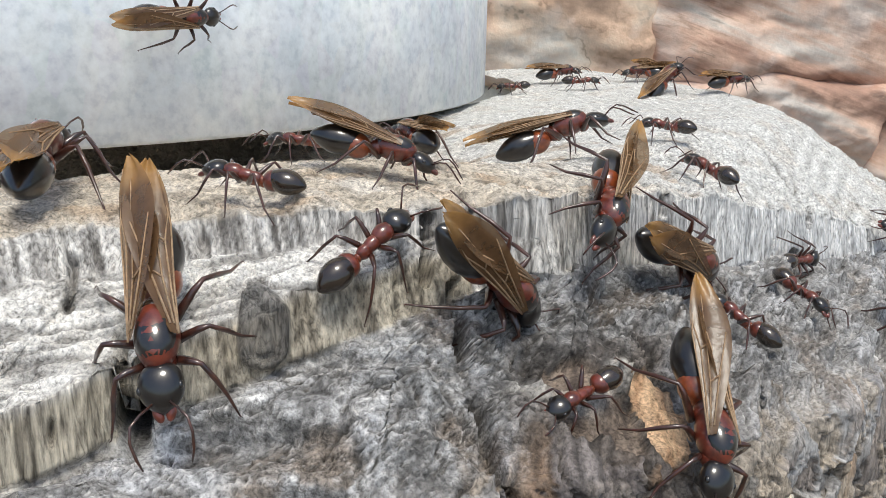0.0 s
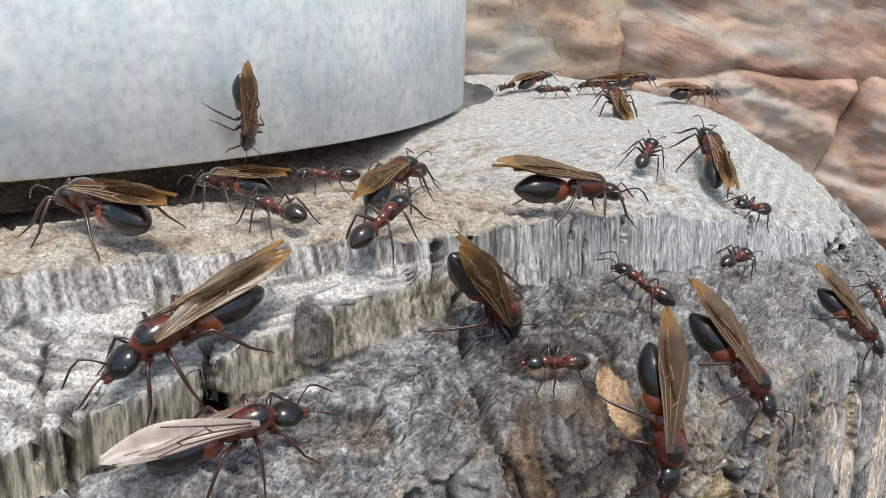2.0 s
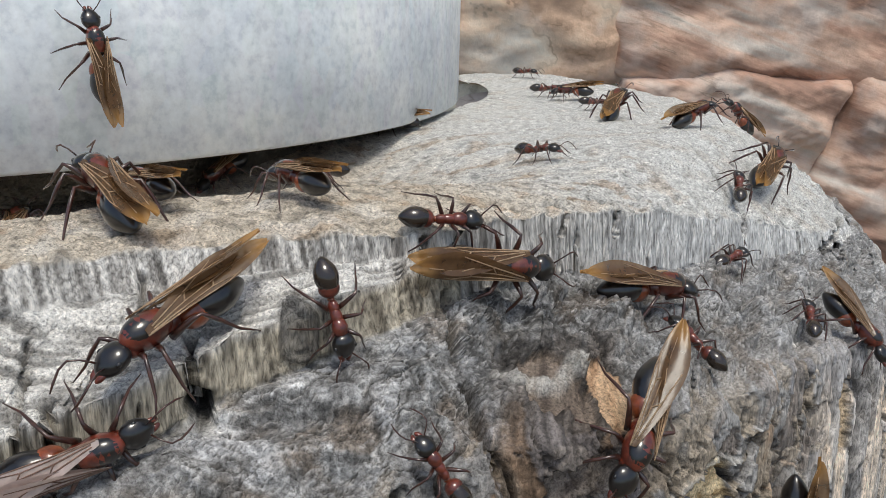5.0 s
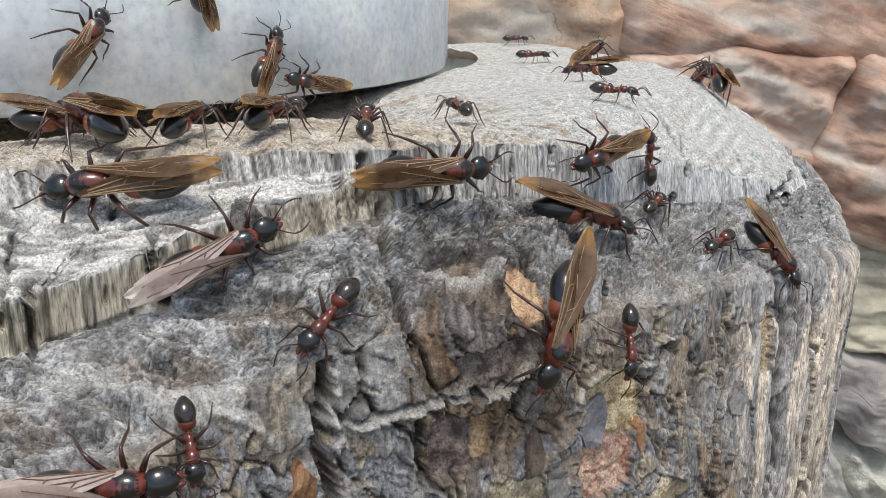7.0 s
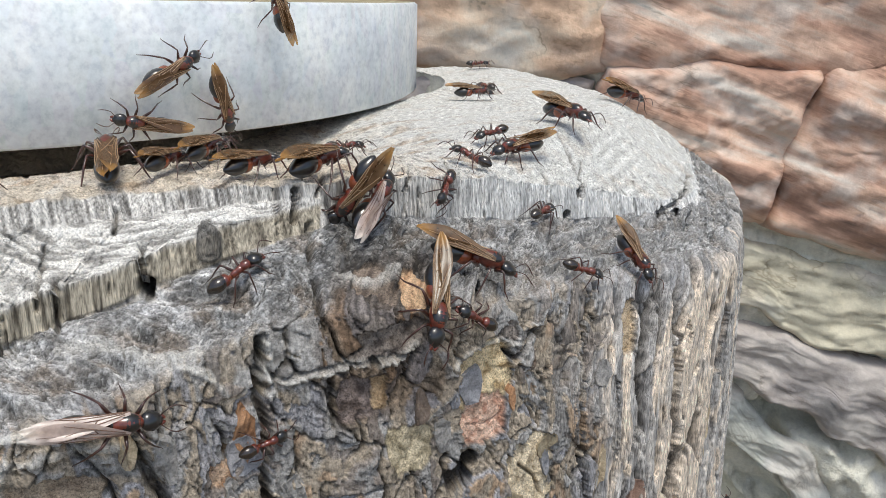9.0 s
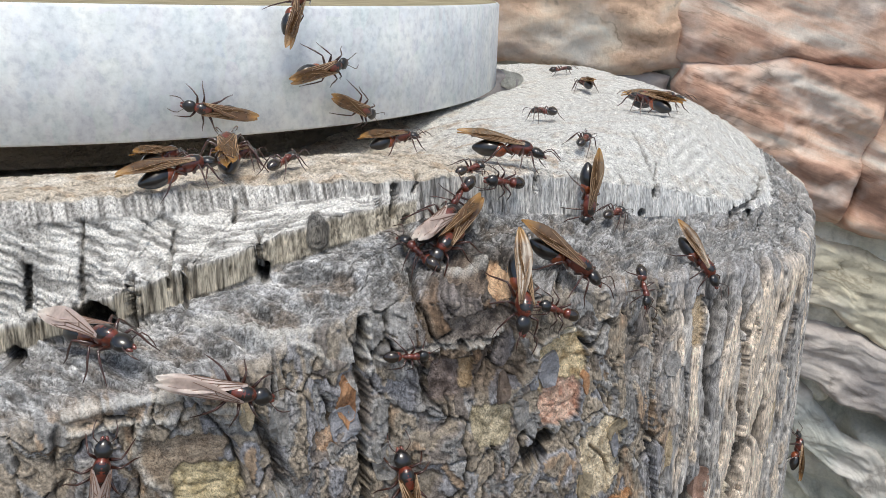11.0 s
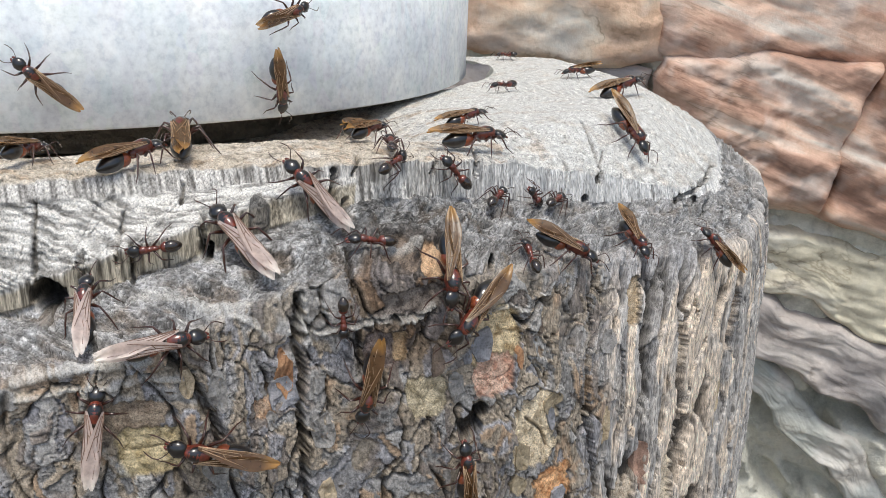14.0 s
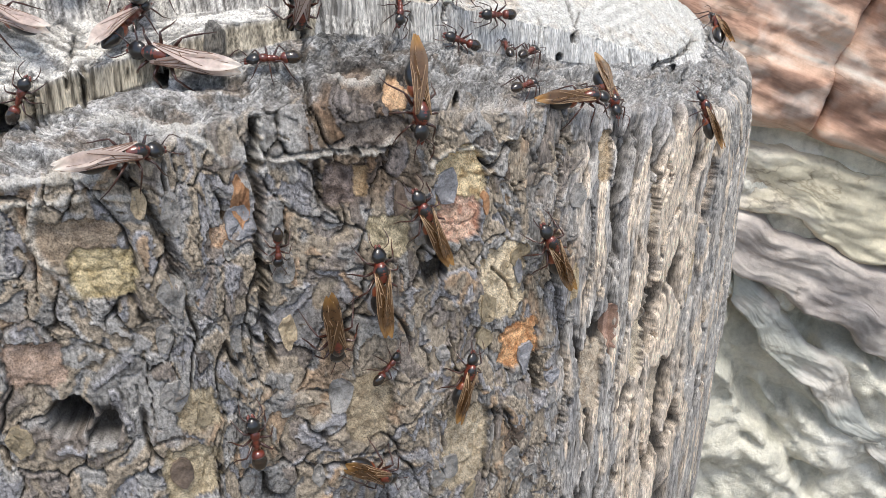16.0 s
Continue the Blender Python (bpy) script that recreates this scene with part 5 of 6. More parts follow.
# ---- what moves ----
def motions():
    march(SWARM[0], [(0, -42.2, 89.2, 30.5, 108, 5), (0.5, -41, 85.6, 30.6, 136, 8), (1, -42.1, 86, 30.5, 141, 5), (1.5, -43, 86.8, 30.4, 142, 6), (2, -42.4, 84.7, 30.4, 145, 1), (2.5, -41.9, 84.8, 30.5, 148, 1), (3, -47.5, 96.6, 29.9, 155, 7), (5.5, -41.4, 88.8, 30.3, 126, 20), (6, -40.3, 86.9, 30.4, 126, 22), (6.5, -40.9, 89, 30.4, 132, 11), (7, -40.4, 87.5, 30.4, 141, 3), (7.5, -40.6, 89.2, 30.4, 130, 5), (8, -39.8, 88.4, 30.5, 117, 12), (8.5, -40.4, 90.6, 30.4, 113, 11), (9, -40.1, 90.2, 30.5, 114, 12), (9.5, -40.3, 89.7, 30.4, 113, 11), (12, -39.9, 91.6, 30.5, 115, 10), (12.5, -40.4, 91.9, 30.5, 117, 12), (13, -40.4, 92.1, 30.5, 116, 12), (13.5, -40.4, 92.5, 30.5, 115, 12), (14, -40, 92, 30.5, 115, 13), (14.5, -39.7, 91.7, 30.5, 114, 12), (15, -39.1, 89.6, 30.5, 113, 13), (15.5, -42, 95.9, 30.4, 111, 16), (16, -33.1, 80.1, 30.7, 113, 14)])
    march(SWARM[1], [(0, -21.9, 72.3, 24.7, -73, -19), (0.5, -28.3, 73.3, 24.7, -132, -6), (1, -25.6, 70, 23.7, -136, -3), (1.5, -26.3, 69.8, 23.6, -141, 1), (2, -26, 69.6, 23.5, -136, 0), (2.5, -26, 69.6, 23.5, -139, -4), (3, -26.3, 69.4, 23.4, -137, -3), (5.5, -25.9, 69.5, 23.5, -124, 8), (6, -26.4, 70.4, 23.5, -125, 12), (6.5, -25.2, 70.2, 23.8, -151, -6), (7, -31.4, 77.8, 26.6, -169, -2), (7.5, -43.3, 68.4, 25.5, -149, 28), (8, -47.1, 65.2, 25.9, 174, -28), (8.5, -52.9, 61.3, 27.3, 177, -28), (9.5, -67.3, 52.3, 25.8, -178, -19), (12, -103.9, 36.4, 26.7, -177, -12), (16, -103.9, 36.4, 26.7, -177, -12)])
    march(SWARM[2], [(0, -18.3, 85.6, 31.8, 170, 10), (0.5, -19.3, 84.7, 31.7, -166, 4), (1, -20.9, 90.1, 31.7, -177, 18), (1.5, -20.2, 86.4, 31.6, 116, 14), (2, -21.5, 89.3, 31.6, 142, 3), (2.5, -16, 91.9, 32.1, 81, 5), (3, -13.9, 88.6, 32.3, 70, 7), (5.5, 1.8, 88.3, 33.7, -9, 9), (6, 2.1, 88.5, 32.5, -8, 8), (6.5, -1.6, 85.7, 32.8, 49, 9), (7, -2.4, 96.5, 32.1, 98, 15), (7.5, -3.7, 103.1, 31.6, 132, 10), (8, -8.9, 110.4, 31.1, 179, 2), (8.5, -20.7, 105.3, 31.7, 56, 10), (9, -25.1, 101, 31.6, 29, 8), (9.5, -34.6, 94.8, 30.8, 61, -5), (12, -22.1, 82.4, 31.3, 88, 2), (12.5, -27.1, 73.2, 24.6, 74, -4), (13, -27, 65.7, 20.6, 93, 11), (13.5, -29.5, 63.9, 17.5, 49, 9), (14, -32.7, 62.2, 19.4, -174, 0), (14.5, -38.8, 64.3, 20.8, 174, -1), (15, -38.3, 63.3, 20.4, -169, -3), (15.5, -43.5, 60.1, 18.8, 56, -4), (16, -47.3, 55.1, 13.8, 63, 8)])
    march(SWARM[3], [(0, -10, 100.2, 32, 0, -11), (0.5, -5.2, 117.5, 30.1, 1, 1), (1, 0.4, 93.4, 32.4, 5, -1), (1.5, -3.3, 109.1, 30.9, 20, 28), (2, -8.7, 103.6, 31.7, 70, 18), (2.5, -9, 109.5, 31.2, 117, 12), (3, -10, 107.6, 31.5, 142, 18), (5.5, -21.1, 96.3, 31.8, 132, -7), (6, -22.5, 97, 31.7, 123, -9), (7, -16.1, 92.9, 32.2, 84, -3), (8, -18.2, 107.2, 31.7, 82, 2), (8.5, -20, 101.2, 31.8, 87, 5), (9, -23.5, 100.5, 31.6, 76, 1), (9.5, -18.5, 94.8, 31.9, 80, -2), (12, -76.3, 78.8, 28.7, 80, -2), (12.5, -76.8, 80.9, 28.4, 85, -3), (13, -74.3, 79.4, 28.7, 83, -1), (13.5, -77.3, 83, 28.2, 90, 0), (14, -70.1, 75.7, 29.3, 86, -3), (14.5, -70.2, 75.8, 29.3, 88, -2), (15, -68.8, 74.6, 29.5, 91, -2), (15.5, -62.7, 67.5, 30.5, 94, 0), (16, -62.7, 67.5, 30.5, 94, 0)])
    march(SWARM[4], [(0, 14.2, 137.3, 22.6, 0, 9), (0.5, 15.3, 139.7, 26.1, -5, -17), (1, 13.5, 142.7, 25.2, -23, -9), (1.5, 13, 102, 30.4, 0, -7), (2, 16.2, 107.2, 29.5, 28, -1), (2.5, 22.3, 113.7, 28.1, -41, -14), (3, 28.9, 119.2, 25.3, -27, 17), (5.5, 31.8, 107.6, 14.9, 35, 12), (6, 32.5, 110.1, 14.9, 34, 15), (6.5, 29.9, 104.9, 15.3, 22, 19), (7, 31.8, 108.9, 15.1, 7, 9), (7.5, 29.7, 97.9, 14.6, 1, 4), (8, 33, 97.9, 13.2, 0, 8), (8.5, 32.7, 105.3, 14.2, 0, 0), (9, 31.9, 94.5, 13.1, 2, 6), (9.5, 33.5, 97.8, 12.9, 3, 9), (12, 33.3, 88.9, 11.2, -8, -13), (12.5, 33.4, 86.9, 9.2, -50, -18), (13, 39.1, 89.8, 1.6, -92, -2), (13.5, 32.7, 83.8, 5.5, -159, 22), (14, 29.4, 80.4, 4, -137, 15), (14.5, 24.2, 75.8, 0.6, -108, -23), (15, 21.1, 73.1, -4.4, -103, 6), (15.5, 15.4, 67.6, -18.2, -102, -1), (16, 13, 65, -34.7, -80, -10)])
    march(SWARM[5], [(0, 1.9, 85.8, 26.1, -19, -17), (0.5, 1.6, 85.5, 26.2, -20, -19), (1, 1.9, 85.9, 26.2, -20, -18), (1.5, 1.7, 85.4, 25.8, -24, -19), (2, 1.8, 85.6, 25.8, -23, -19), (2.5, 2.7, 86.3, 25.3, -21, -8), (3, 1.9, 86.2, 26.7, -36, -28), (5.5, 7.2, 93, 26.9, 9, 28), (6, 8.2, 94.3, 26.6, 9, 28), (6.5, 6.3, 92.3, 27.8, 13, 24), (7, 6.7, 93.5, 28.9, 4, 28), (7.5, 6.6, 92.9, 29.3, 0, 28), (8, 6.7, 93.1, 29.5, -2, 28), (8.5, 2.1, 88.5, 32.5, 56, 8), (9, 2, 93, 32.2, 66, 7), (9.5, 7.7, 122.9, 28.6, 28, 2), (12, 25.2, 121.3, 27, -12, 2), (12.5, 25.7, 126.2, 26.7, 13, 6), (13, 23.7, 127.7, 27, 9, 10), (13.5, 24.4, 125.3, 27.1, 11, 8), (14, 24.3, 128.5, 27, 30, 12), (14.5, 22.7, 148.9, 25.9, 7, 4), (15, 25.2, 128, 28.5, 12, 12), (15.5, 20.9, 146, 25.5, 20, -2), (16, 19.7, 137.3, 26.6, 22, 6)])
    march(SWARM[6], [(0, 54, 324.9, 17.4, -57, 5), (3, 60, 314, 17.9, 60, 0), (5.5, 91.3, 264.7, 10.9, -132, 19), (6, 63.7, 189.4, 22.6, -114, -7), (6.5, 50.2, 154.6, 19.7, -137, -2), (7, 33.6, 125.2, 24.8, -161, 1), (7.5, 26, 114.8, 22.5, -178, 1), (8, 15.6, 104.2, 28, 141, -22), (8.5, 9.8, 103.9, 30.5, 145, 8), (9, 6.9, 93.8, 31.8, -110, -26), (9.5, -1.7, 83.7, 27.7, -147, 0), (12, 20.7, 85.1, 16, -80, -18), (12.5, 19.2, 72.6, 5.4, -89, 13), (13, 22.8, 74.7, 0.3, -50, 17), (13.5, 15.3, 69.4, 1.8, -116, -5), (14, 11.6, 66.1, -8.9, -101, 4), (14.5, 9.5, 63.3, -28.6, -98, 13), (15, 12.8, 64.7, -40.2, -63, 7), (15.5, 12.4, 63.5, -58.1, -75, 0), (16, 21, 68.5, -75.5, -38, -5)])
    march(SWARM[7], [(0, 24.1, 81.7, 13.8, -82, -3), (0.5, 24, 81, 13.4, -80, -4), (1, 24.4, 80.6, 12.7, -71, -10), (1.5, 23.8, 79.9, 12.8, -70, -7), (2, 24.2, 80.3, 12.7, -69, -14), (2.5, 24.1, 80.3, 12.7, -71, -14), (3, 23.7, 80, 12.7, -79, 0), (5.5, 23.5, 78.7, 11.8, -107, -12), (6, 24.4, 78.9, 11.5, -104, -9), (6.5, 24.1, 78.9, 11.4, -103, -1), (7, 24.4, 79.1, 11.3, -96, -5), (7.5, 26.6, 82.6, 12.1, -86, -8), (8, 25, 79.2, 11.5, -89, 2), (8.5, 24.9, 79.4, 11.6, -84, 3), (9, 25.1, 79.7, 11.6, -85, 3), (9.5, 25.2, 79.7, 11.6, -82, 3), (12, 25.2, 79.5, 11.5, -78, 5), (12.5, 24.8, 79.8, 11.9, -79, -2), (13, 24.9, 79.5, 11.7, -79, -2), (13.5, 24.8, 80.3, 12.1, -80, 0), (14, 25.1, 80.1, 12.3, -76, 0), (14.5, 25.2, 80.6, 12.4, -76, -3), (15, 25.5, 79.9, 12, -79, 4), (15.5, 25.4, 80.3, 12.2, -77, 4), (16, 25.8, 81.4, 12.4, -66, -9)])
    march(SWARM[8], [(0, 65.3, 129.9, 3.9, -90, -4), (0.5, 62.9, 126.9, 4.4, -87, -4), (1, 70.2, 135.1, 2.8, -70, -5), (1.5, 70.3, 131.8, 2, -43, -2), (2, 70.6, 134.9, 2.6, -39, -8), (2.5, 63.5, 122.7, 3.3, -43, 6), (3, 66.1, 125.8, 2.7, -42, -1), (5.5, 71.3, 132.6, 1.7, -49, 0), (6, 71.4, 132.8, 1.7, -42, -1), (6.5, 67.5, 127.4, 2.5, -57, 1), (7, 69.5, 132.9, 2.7, -36, -13), (7.5, 69.9, 134, 2.8, -43, -8), (8, 69.2, 133.9, 3, -39, -13), (8.5, 67.7, 132.1, 3.3, -46, -8), (9, 69.4, 132.9, 2.7, -57, -3), (9.5, 68.7, 133.3, 3.1, -56, -3), (12, 66, 125.7, 2.8, -34, -6), (12.5, 65.5, 125.2, 3.2, -47, 0), (13, 64.8, 124, 3.4, -42, 4), (13.5, 67.5, 131.9, 3.4, -48, -7), (14, 67.7, 132.4, 3.3, -60, 0), (14.5, 66.9, 130.1, 3.3, -53, -4), (15, 64, 123.3, 3.3, -53, 3), (15.5, 64.6, 125.2, 3.6, -51, 0), (16, 67, 131, 3.5, -54, -9)])
    march(SWARM[9], [(0, 17.1, 100.4, 30.4, -139, 27), (0.5, 16.4, 104.7, 26.1, -36, -2), (1, 25.6, 113.9, 20.6, -25, 28), (1.5, 41.8, 115.3, 11.5, -35, 0), (2, 37.6, 96.2, 10.8, -32, -10), (2.5, 42.7, 96, 6.4, -61, 1), (3, 46.8, 98.4, 1.5, -81, 4), (5.5, 52.9, 101.2, -21.5, -90, 0), (6.5, 74, 114.8, -96.2, -125, 17), (13.5, 85, 123.4, -172.1, 60, -27), (14.5, 78.3, 121.9, -83.8, 103, -4), (15, 73.6, 118.7, -66.6, 111, -3), (15.5, 66.4, 112.5, -48.5, 112, -11), (16, 56.9, 104.3, -28.2, 122, 6)])
    march(SWARM[10], [(0, 25.3, 113.4, 20.9, -13, -1), (0.5, 35.8, 122.5, 2.7, 39, -8), (1, 38.2, 130, 20.2, 149, 20), (1.5, 45.3, 139.9, 20.8, 45, -5), (2, 48.7, 165.4, 23.6, 91, 6), (2.5, 36.5, 161.6, 27.4, -64, 4), (3, 35.3, 169.2, 26.7, -54, 2), (5.5, 74.5, 186.1, 14.4, 93, 18), (6, 89.8, 255.8, 12, 125, 19), (6.5, 98.9, 269, 6.4, -140, -4), (7, 75.4, 226.8, 21.3, 94, 6), (7.5, 75.7, 228.6, 21.2, -128, 16), (8, 77.1, 254, 20, -120, 0), (8.5, 81.5, 270.1, 16.3, 27, 27), (9, 79.2, 273.4, 17.3, 38, 13), (9.5, 71.9, 287.4, 19.1, -150, 0), (12, 47.7, 174.8, 27.5, 84, 16), (12.5, 57, 185.9, 25.4, 43, 17), (13, 55.3, 181.3, 25.1, 43, 7), (13.5, 59.1, 181.4, 22.9, 50, 4), (14, 64.1, 182.9, 20.5, -48, 1), (14.5, 72.8, 195.1, 18, 61, 7), (15, 82.8, 231.6, 16.5, 70, 20), (15.5, 77, 245.8, 20.2, 128, 5), (16, 106.6, 253.8, 0.1, 109, 9)])
    march(SWARM[11], [(0, 53.2, 288.6, 17.5, 48, 28), (0.5, 54.1, 298.9, 17.5, 67, 28), (1, 44.5, 264.2, 17.5, 93, 27), (1.5, 44, 259.1, 17.8, 98, 28), (2, 42.9, 254.3, 18.1, 96, 28), (2.5, 43.9, 264.7, 17.4, 97, 21), (3, 43.4, 265.1, 17.3, 95, 22), (5.5, 41.9, 230.3, 20.8, 62, 27), (6, 46.4, 259.4, 18, 41, 28), (6.5, 42.1, 234.6, 20.6, 37, 26), (7, 47.5, 292.5, 16.9, 55, 23), (7.5, 53, 263.7, 18.1, 23, 15), (8, 49.4, 252.3, 18.3, 10, 11), (8.5, 53.3, 190.9, 24.6, -63, -1), (9, 54.3, 184.3, 28.4, -49, -6), (9.5, 61.1, 242.8, 19.8, -3, 3), (12, 62.3, 232.2, 20.9, 35, 11), (12.5, 60.9, 211.6, 22.1, 11, 14), (13, 60.9, 230.6, 20.3, 1, 21), (13.5, 62.3, 247, 19.2, 3, 15), (14, 65.5, 255.4, 19.2, 30, 17), (14.5, 65.4, 241.1, 19.7, 32, 21), (15, 63.1, 265.8, 18.7, 28, 16), (15.5, 65.3, 273.6, 18.7, 15, 17), (16, 58.2, 316.9, 17.8, 2, 3)])
    march(SWARM[12], [(0, 71.6, 287.9, 19.1, 30, 0), (1, 74.7, 276, 19.5, 30, 0), (1.5, 74.1, 279.2, 19.4, -55, 7), (2, 72.8, 283.9, 19.2, 0, 0), (2.5, 74.1, 279.2, 19.4, 0, 0), (3, 71.8, 288.1, 19, -62, 14), (5.5, 54.7, 186.3, 27.1, 64, 18), (6, 57.2, 191.1, 26.7, 45, 11), (6.5, 58.8, 182.4, 23.5, 8, 8), (7, 77.2, 249.9, 20.1, -102, 28), (7.5, 75.3, 272.8, 19.5, 63, 12), (8, 68.8, 196.8, 21.5, -113, -9), (8.5, 52.5, 171.4, 23.7, -136, 5), (9, 40.3, 152.3, 23.4, -140, -11), (9.5, 34.7, 126.9, 24.7, -129, -17), (12, 37.1, 127.9, 17.6, -64, 12), (12.5, 44.2, 113.7, 10.4, -30, -10), (13, 47.4, 106.8, 8.5, -24, -3), (13.5, 48.5, 107.8, 8.2, -18, 1), (14, 49.6, 107.4, 7.6, -2, 11), (14.5, 53.7, 108.8, 4.3, -42, 13), (15, 57, 113.7, 4.1, 20, 6), (15.5, 58, 114.4, 3.9, 27, 25), (16, 59.4, 116.6, 3.5, 27, 28)])
    march(SWARM[13], [(0, -56.5, 156.9, 44.7, -1, 2), (0.5, -54, 159.8, 40.6, -21, 3), (1, -51.4, 162.9, 36.9, -44, 3), (1.5, -50, 164.5, 31.6, -70, -1), (2, -50, 164.5, 32.9, -79, -9), (2.5, -50.3, 164.1, 30, -105, -1), (3, -51.3, 162.9, 29.3, -132, 13), (5.5, -60.6, 200.8, 7, -121, -25), (6, -60.5, 191.6, 6.8, -89, -20), (6.5, -51.9, 210.3, 8, 95, 27), (7, -42.4, 174.7, 31, 48, -13), (7.5, -38.9, 179.8, 32.4, 25, -10), (8, -34.4, 186.9, 34.3, 73, 0), (8.5, -34.4, 186.9, 44.2, 99, 0), (9, -35.1, 185.8, 56.6, 101, -5), (9.5, -36.1, 184.1, 63, 97, -2), (12, -63.8, 149.1, 55.4, 42, -7), (12.5, -64.9, 147.9, 53.3, 40, -17), (13, -57.6, 155.7, 53.6, 17, 2), (13.5, -51.3, 163, 54.4, 21, -4), (14, -45, 171, 54.6, 13, 3), (14.5, -40.9, 176.8, 55.1, 30, -12), (15, -35.1, 185.8, 55.1, 25, -9), (16, -35.1, 185.8, 55.1, 25, -9)])
    march(SWARM[14], [(0, -93.1, 124.5, 45.9, -39, -28), (3, -90.6, 126.3, 55.6, -41, -28), (5.5, -63.4, 149.5, 40.3, 127, 0), (6, -59.7, 153.3, 41.2, 74, -1), (6.5, -54.5, 159.1, 45.9, 45, -16), (7, -53.2, 160.6, 50.4, 117, 28), (7.5, -55.2, 158.3, 49.7, 123, 28), (8, -49.6, 165.1, 46, -9, -1), (8.5, -49.4, 165.3, 42.2, -56, 0), (9, -46.7, 168.8, 30.6, -74, 3), (9.5, -42.1, 175.1, 28.3, -12, 7), (12, -36.4, 183.8, 26.1, -35, 6), (12.5, -46.1, 219.9, 8.9, -51, -28), (13, -41.9, 212.7, 9, -53, -17), (13.5, -26.2, 193.6, 10.2, 84, -5), (16, -26.2, 193.6, 10.2, 84, -5)])
    march(SWARM[15], [(0, -62.6, 88.2, 28.9, 110, 6), (1, -105.7, 160.8, 5.2, 72, 14), (1.5, -101.2, 159.1, 5.3, 65, 13), (2, -106.9, 165.7, 5, 66, 9), (2.5, -104.9, 162.2, 5.1, 66, 11), (3, -105.6, 163, 5.1, 69, 13), (5.5, -79, 135.1, 29.5, 118, 24), (6, -116.4, 203.8, 4.8, 124, 28), (6.5, -73.6, 139.8, 32.7, 38, -25), (7, -70.9, 142.2, 36.9, 40, -20), (7.5, -67.6, 145.4, 35.9, 8, -2), (8, -62.6, 150.3, 37.2, 15, -1), (8.5, -60.1, 152.9, 38.2, 37, -11), (9, -56, 157.4, 41.6, 23, 1), (9.5, -52.6, 161.4, 45.6, 45, -5), (12, -41.8, 175.6, 37.2, -17, 12), (12.5, -42.2, 175, 37.3, -24, 10), (13, -42.5, 174.6, 37, -35, 8), (13.5, -43.3, 173.4, 34.3, -54, 4), (14, -47.1, 168.3, 33, -79, -4), (14.5, -47.3, 168, 29.6, -67, -13), (15, -47.6, 167.7, 28.9, -70, -8), (15.5, -47.2, 168.2, 26.7, -56, -25), (16, -48.6, 166.3, 32.9, -70, -23)])
    march(SWARM[16], [(0, 19.5, 324.8, 14.2, 19, 1), (1, 36.6, 354.6, 16, -35, 14), (3, 5.9, 297.4, 13.5, 114, 5), (5.5, -27.2, 219.3, 11.4, 164, 12), (6, -35.2, 224.2, 10.4, 155, 20), (6.5, -39.5, 224.8, 9.8, 176, 8), (7, -34.4, 186.8, 24.4, 167, 3), (7.5, -45, 224.2, 9.2, -132, 4), (8, -59.4, 217.3, 7.6, -179, 18), (8.5, -52.1, 161.9, 27.3, 155, 3), (9, -61.3, 151.7, 27.9, 167, -1), (9.5, -66.7, 146.2, 32.6, 142, -1), (12, -71.4, 141.7, 30.8, 179, -1), (12.5, -76.6, 137.2, 31.1, 171, -1), (13, -83.3, 131.7, 33.2, 169, 2), (13.5, -89.4, 127.1, 33.1, 177, -7), (14, -96.1, 122.5, 39, 136, 5), (14.5, -98.3, 121.1, 44.4, 115, 2), (15, -98.4, 121, 48.8, 118, -28), (15.5, -104.2, 117.4, 53.4, 99, 28), (16, -104.2, 117.4, 53.4, 99, 28)])
    march(SWARM[17], [(0, -64.9, 57.4, 31.1, 98, 12), (3, -64.9, 57.4, 31.1, 98, 12), (5.5, -50, 64.7, 28.4, 58, -22), (6, -38, 72.7, 25.7, 68, -3), (6.5, -30.5, 80.6, 30, 42, 1), (7, -46, 88.3, 30.1, 12, -8), (7.5, -32.3, 78.1, 30.5, -7, 1), (8, -19.4, 82.1, 30.8, 12, -12), (8.5, -14, 82.8, 32.1, 19, -1), (9, -10.1, 88.2, 32.4, 59, -2), (9.5, -9.3, 114, 30.8, 19, 15), (12, -6, 116.7, 30.2, 61, 6), (12.5, 1.9, 117.6, 29.5, 60, 0), (13, 7.7, 130.1, 27.9, -144, 3), (13.5, 9.2, 130.9, 27.7, 60, 0), (14, 16.4, 169.9, 23, 30, 5), (14.5, 21.4, 159.9, 24.4, 9, 0), (15, 22.6, 161, 24.7, 9, 1), (15.5, 24.2, 180, 24.3, 10, 8), (16, 27.9, 120, 33.1, 14, 15)])
    march(SWARM[18], [(0, -73.4, 52.1, 29.8, 9, 24), (8, -73.4, 52.1, 29.8, 9, 24), (9, -57.9, 61.3, 31, 60, 0), (9.5, -48.9, 72.7, 30.6, 34, 8), (12, -42.5, 73.5, 30.9, 50, 13), (12.5, -42.4, 73.6, 30.7, 44, 16), (13, -44.6, 77.8, 30.6, 44, 16), (13.5, -43.6, 75.3, 30.8, 53, 16), (14, -43.4, 75.3, 30.8, 61, 11), (14.5, -42.5, 73.9, 30.9, 50, 18), (15, -41.2, 74.5, 30.7, 72, 13), (15.5, -48.7, 84.8, 30.2, 30, 7), (16, -41.6, 75.3, 31.1, 64, 6)])
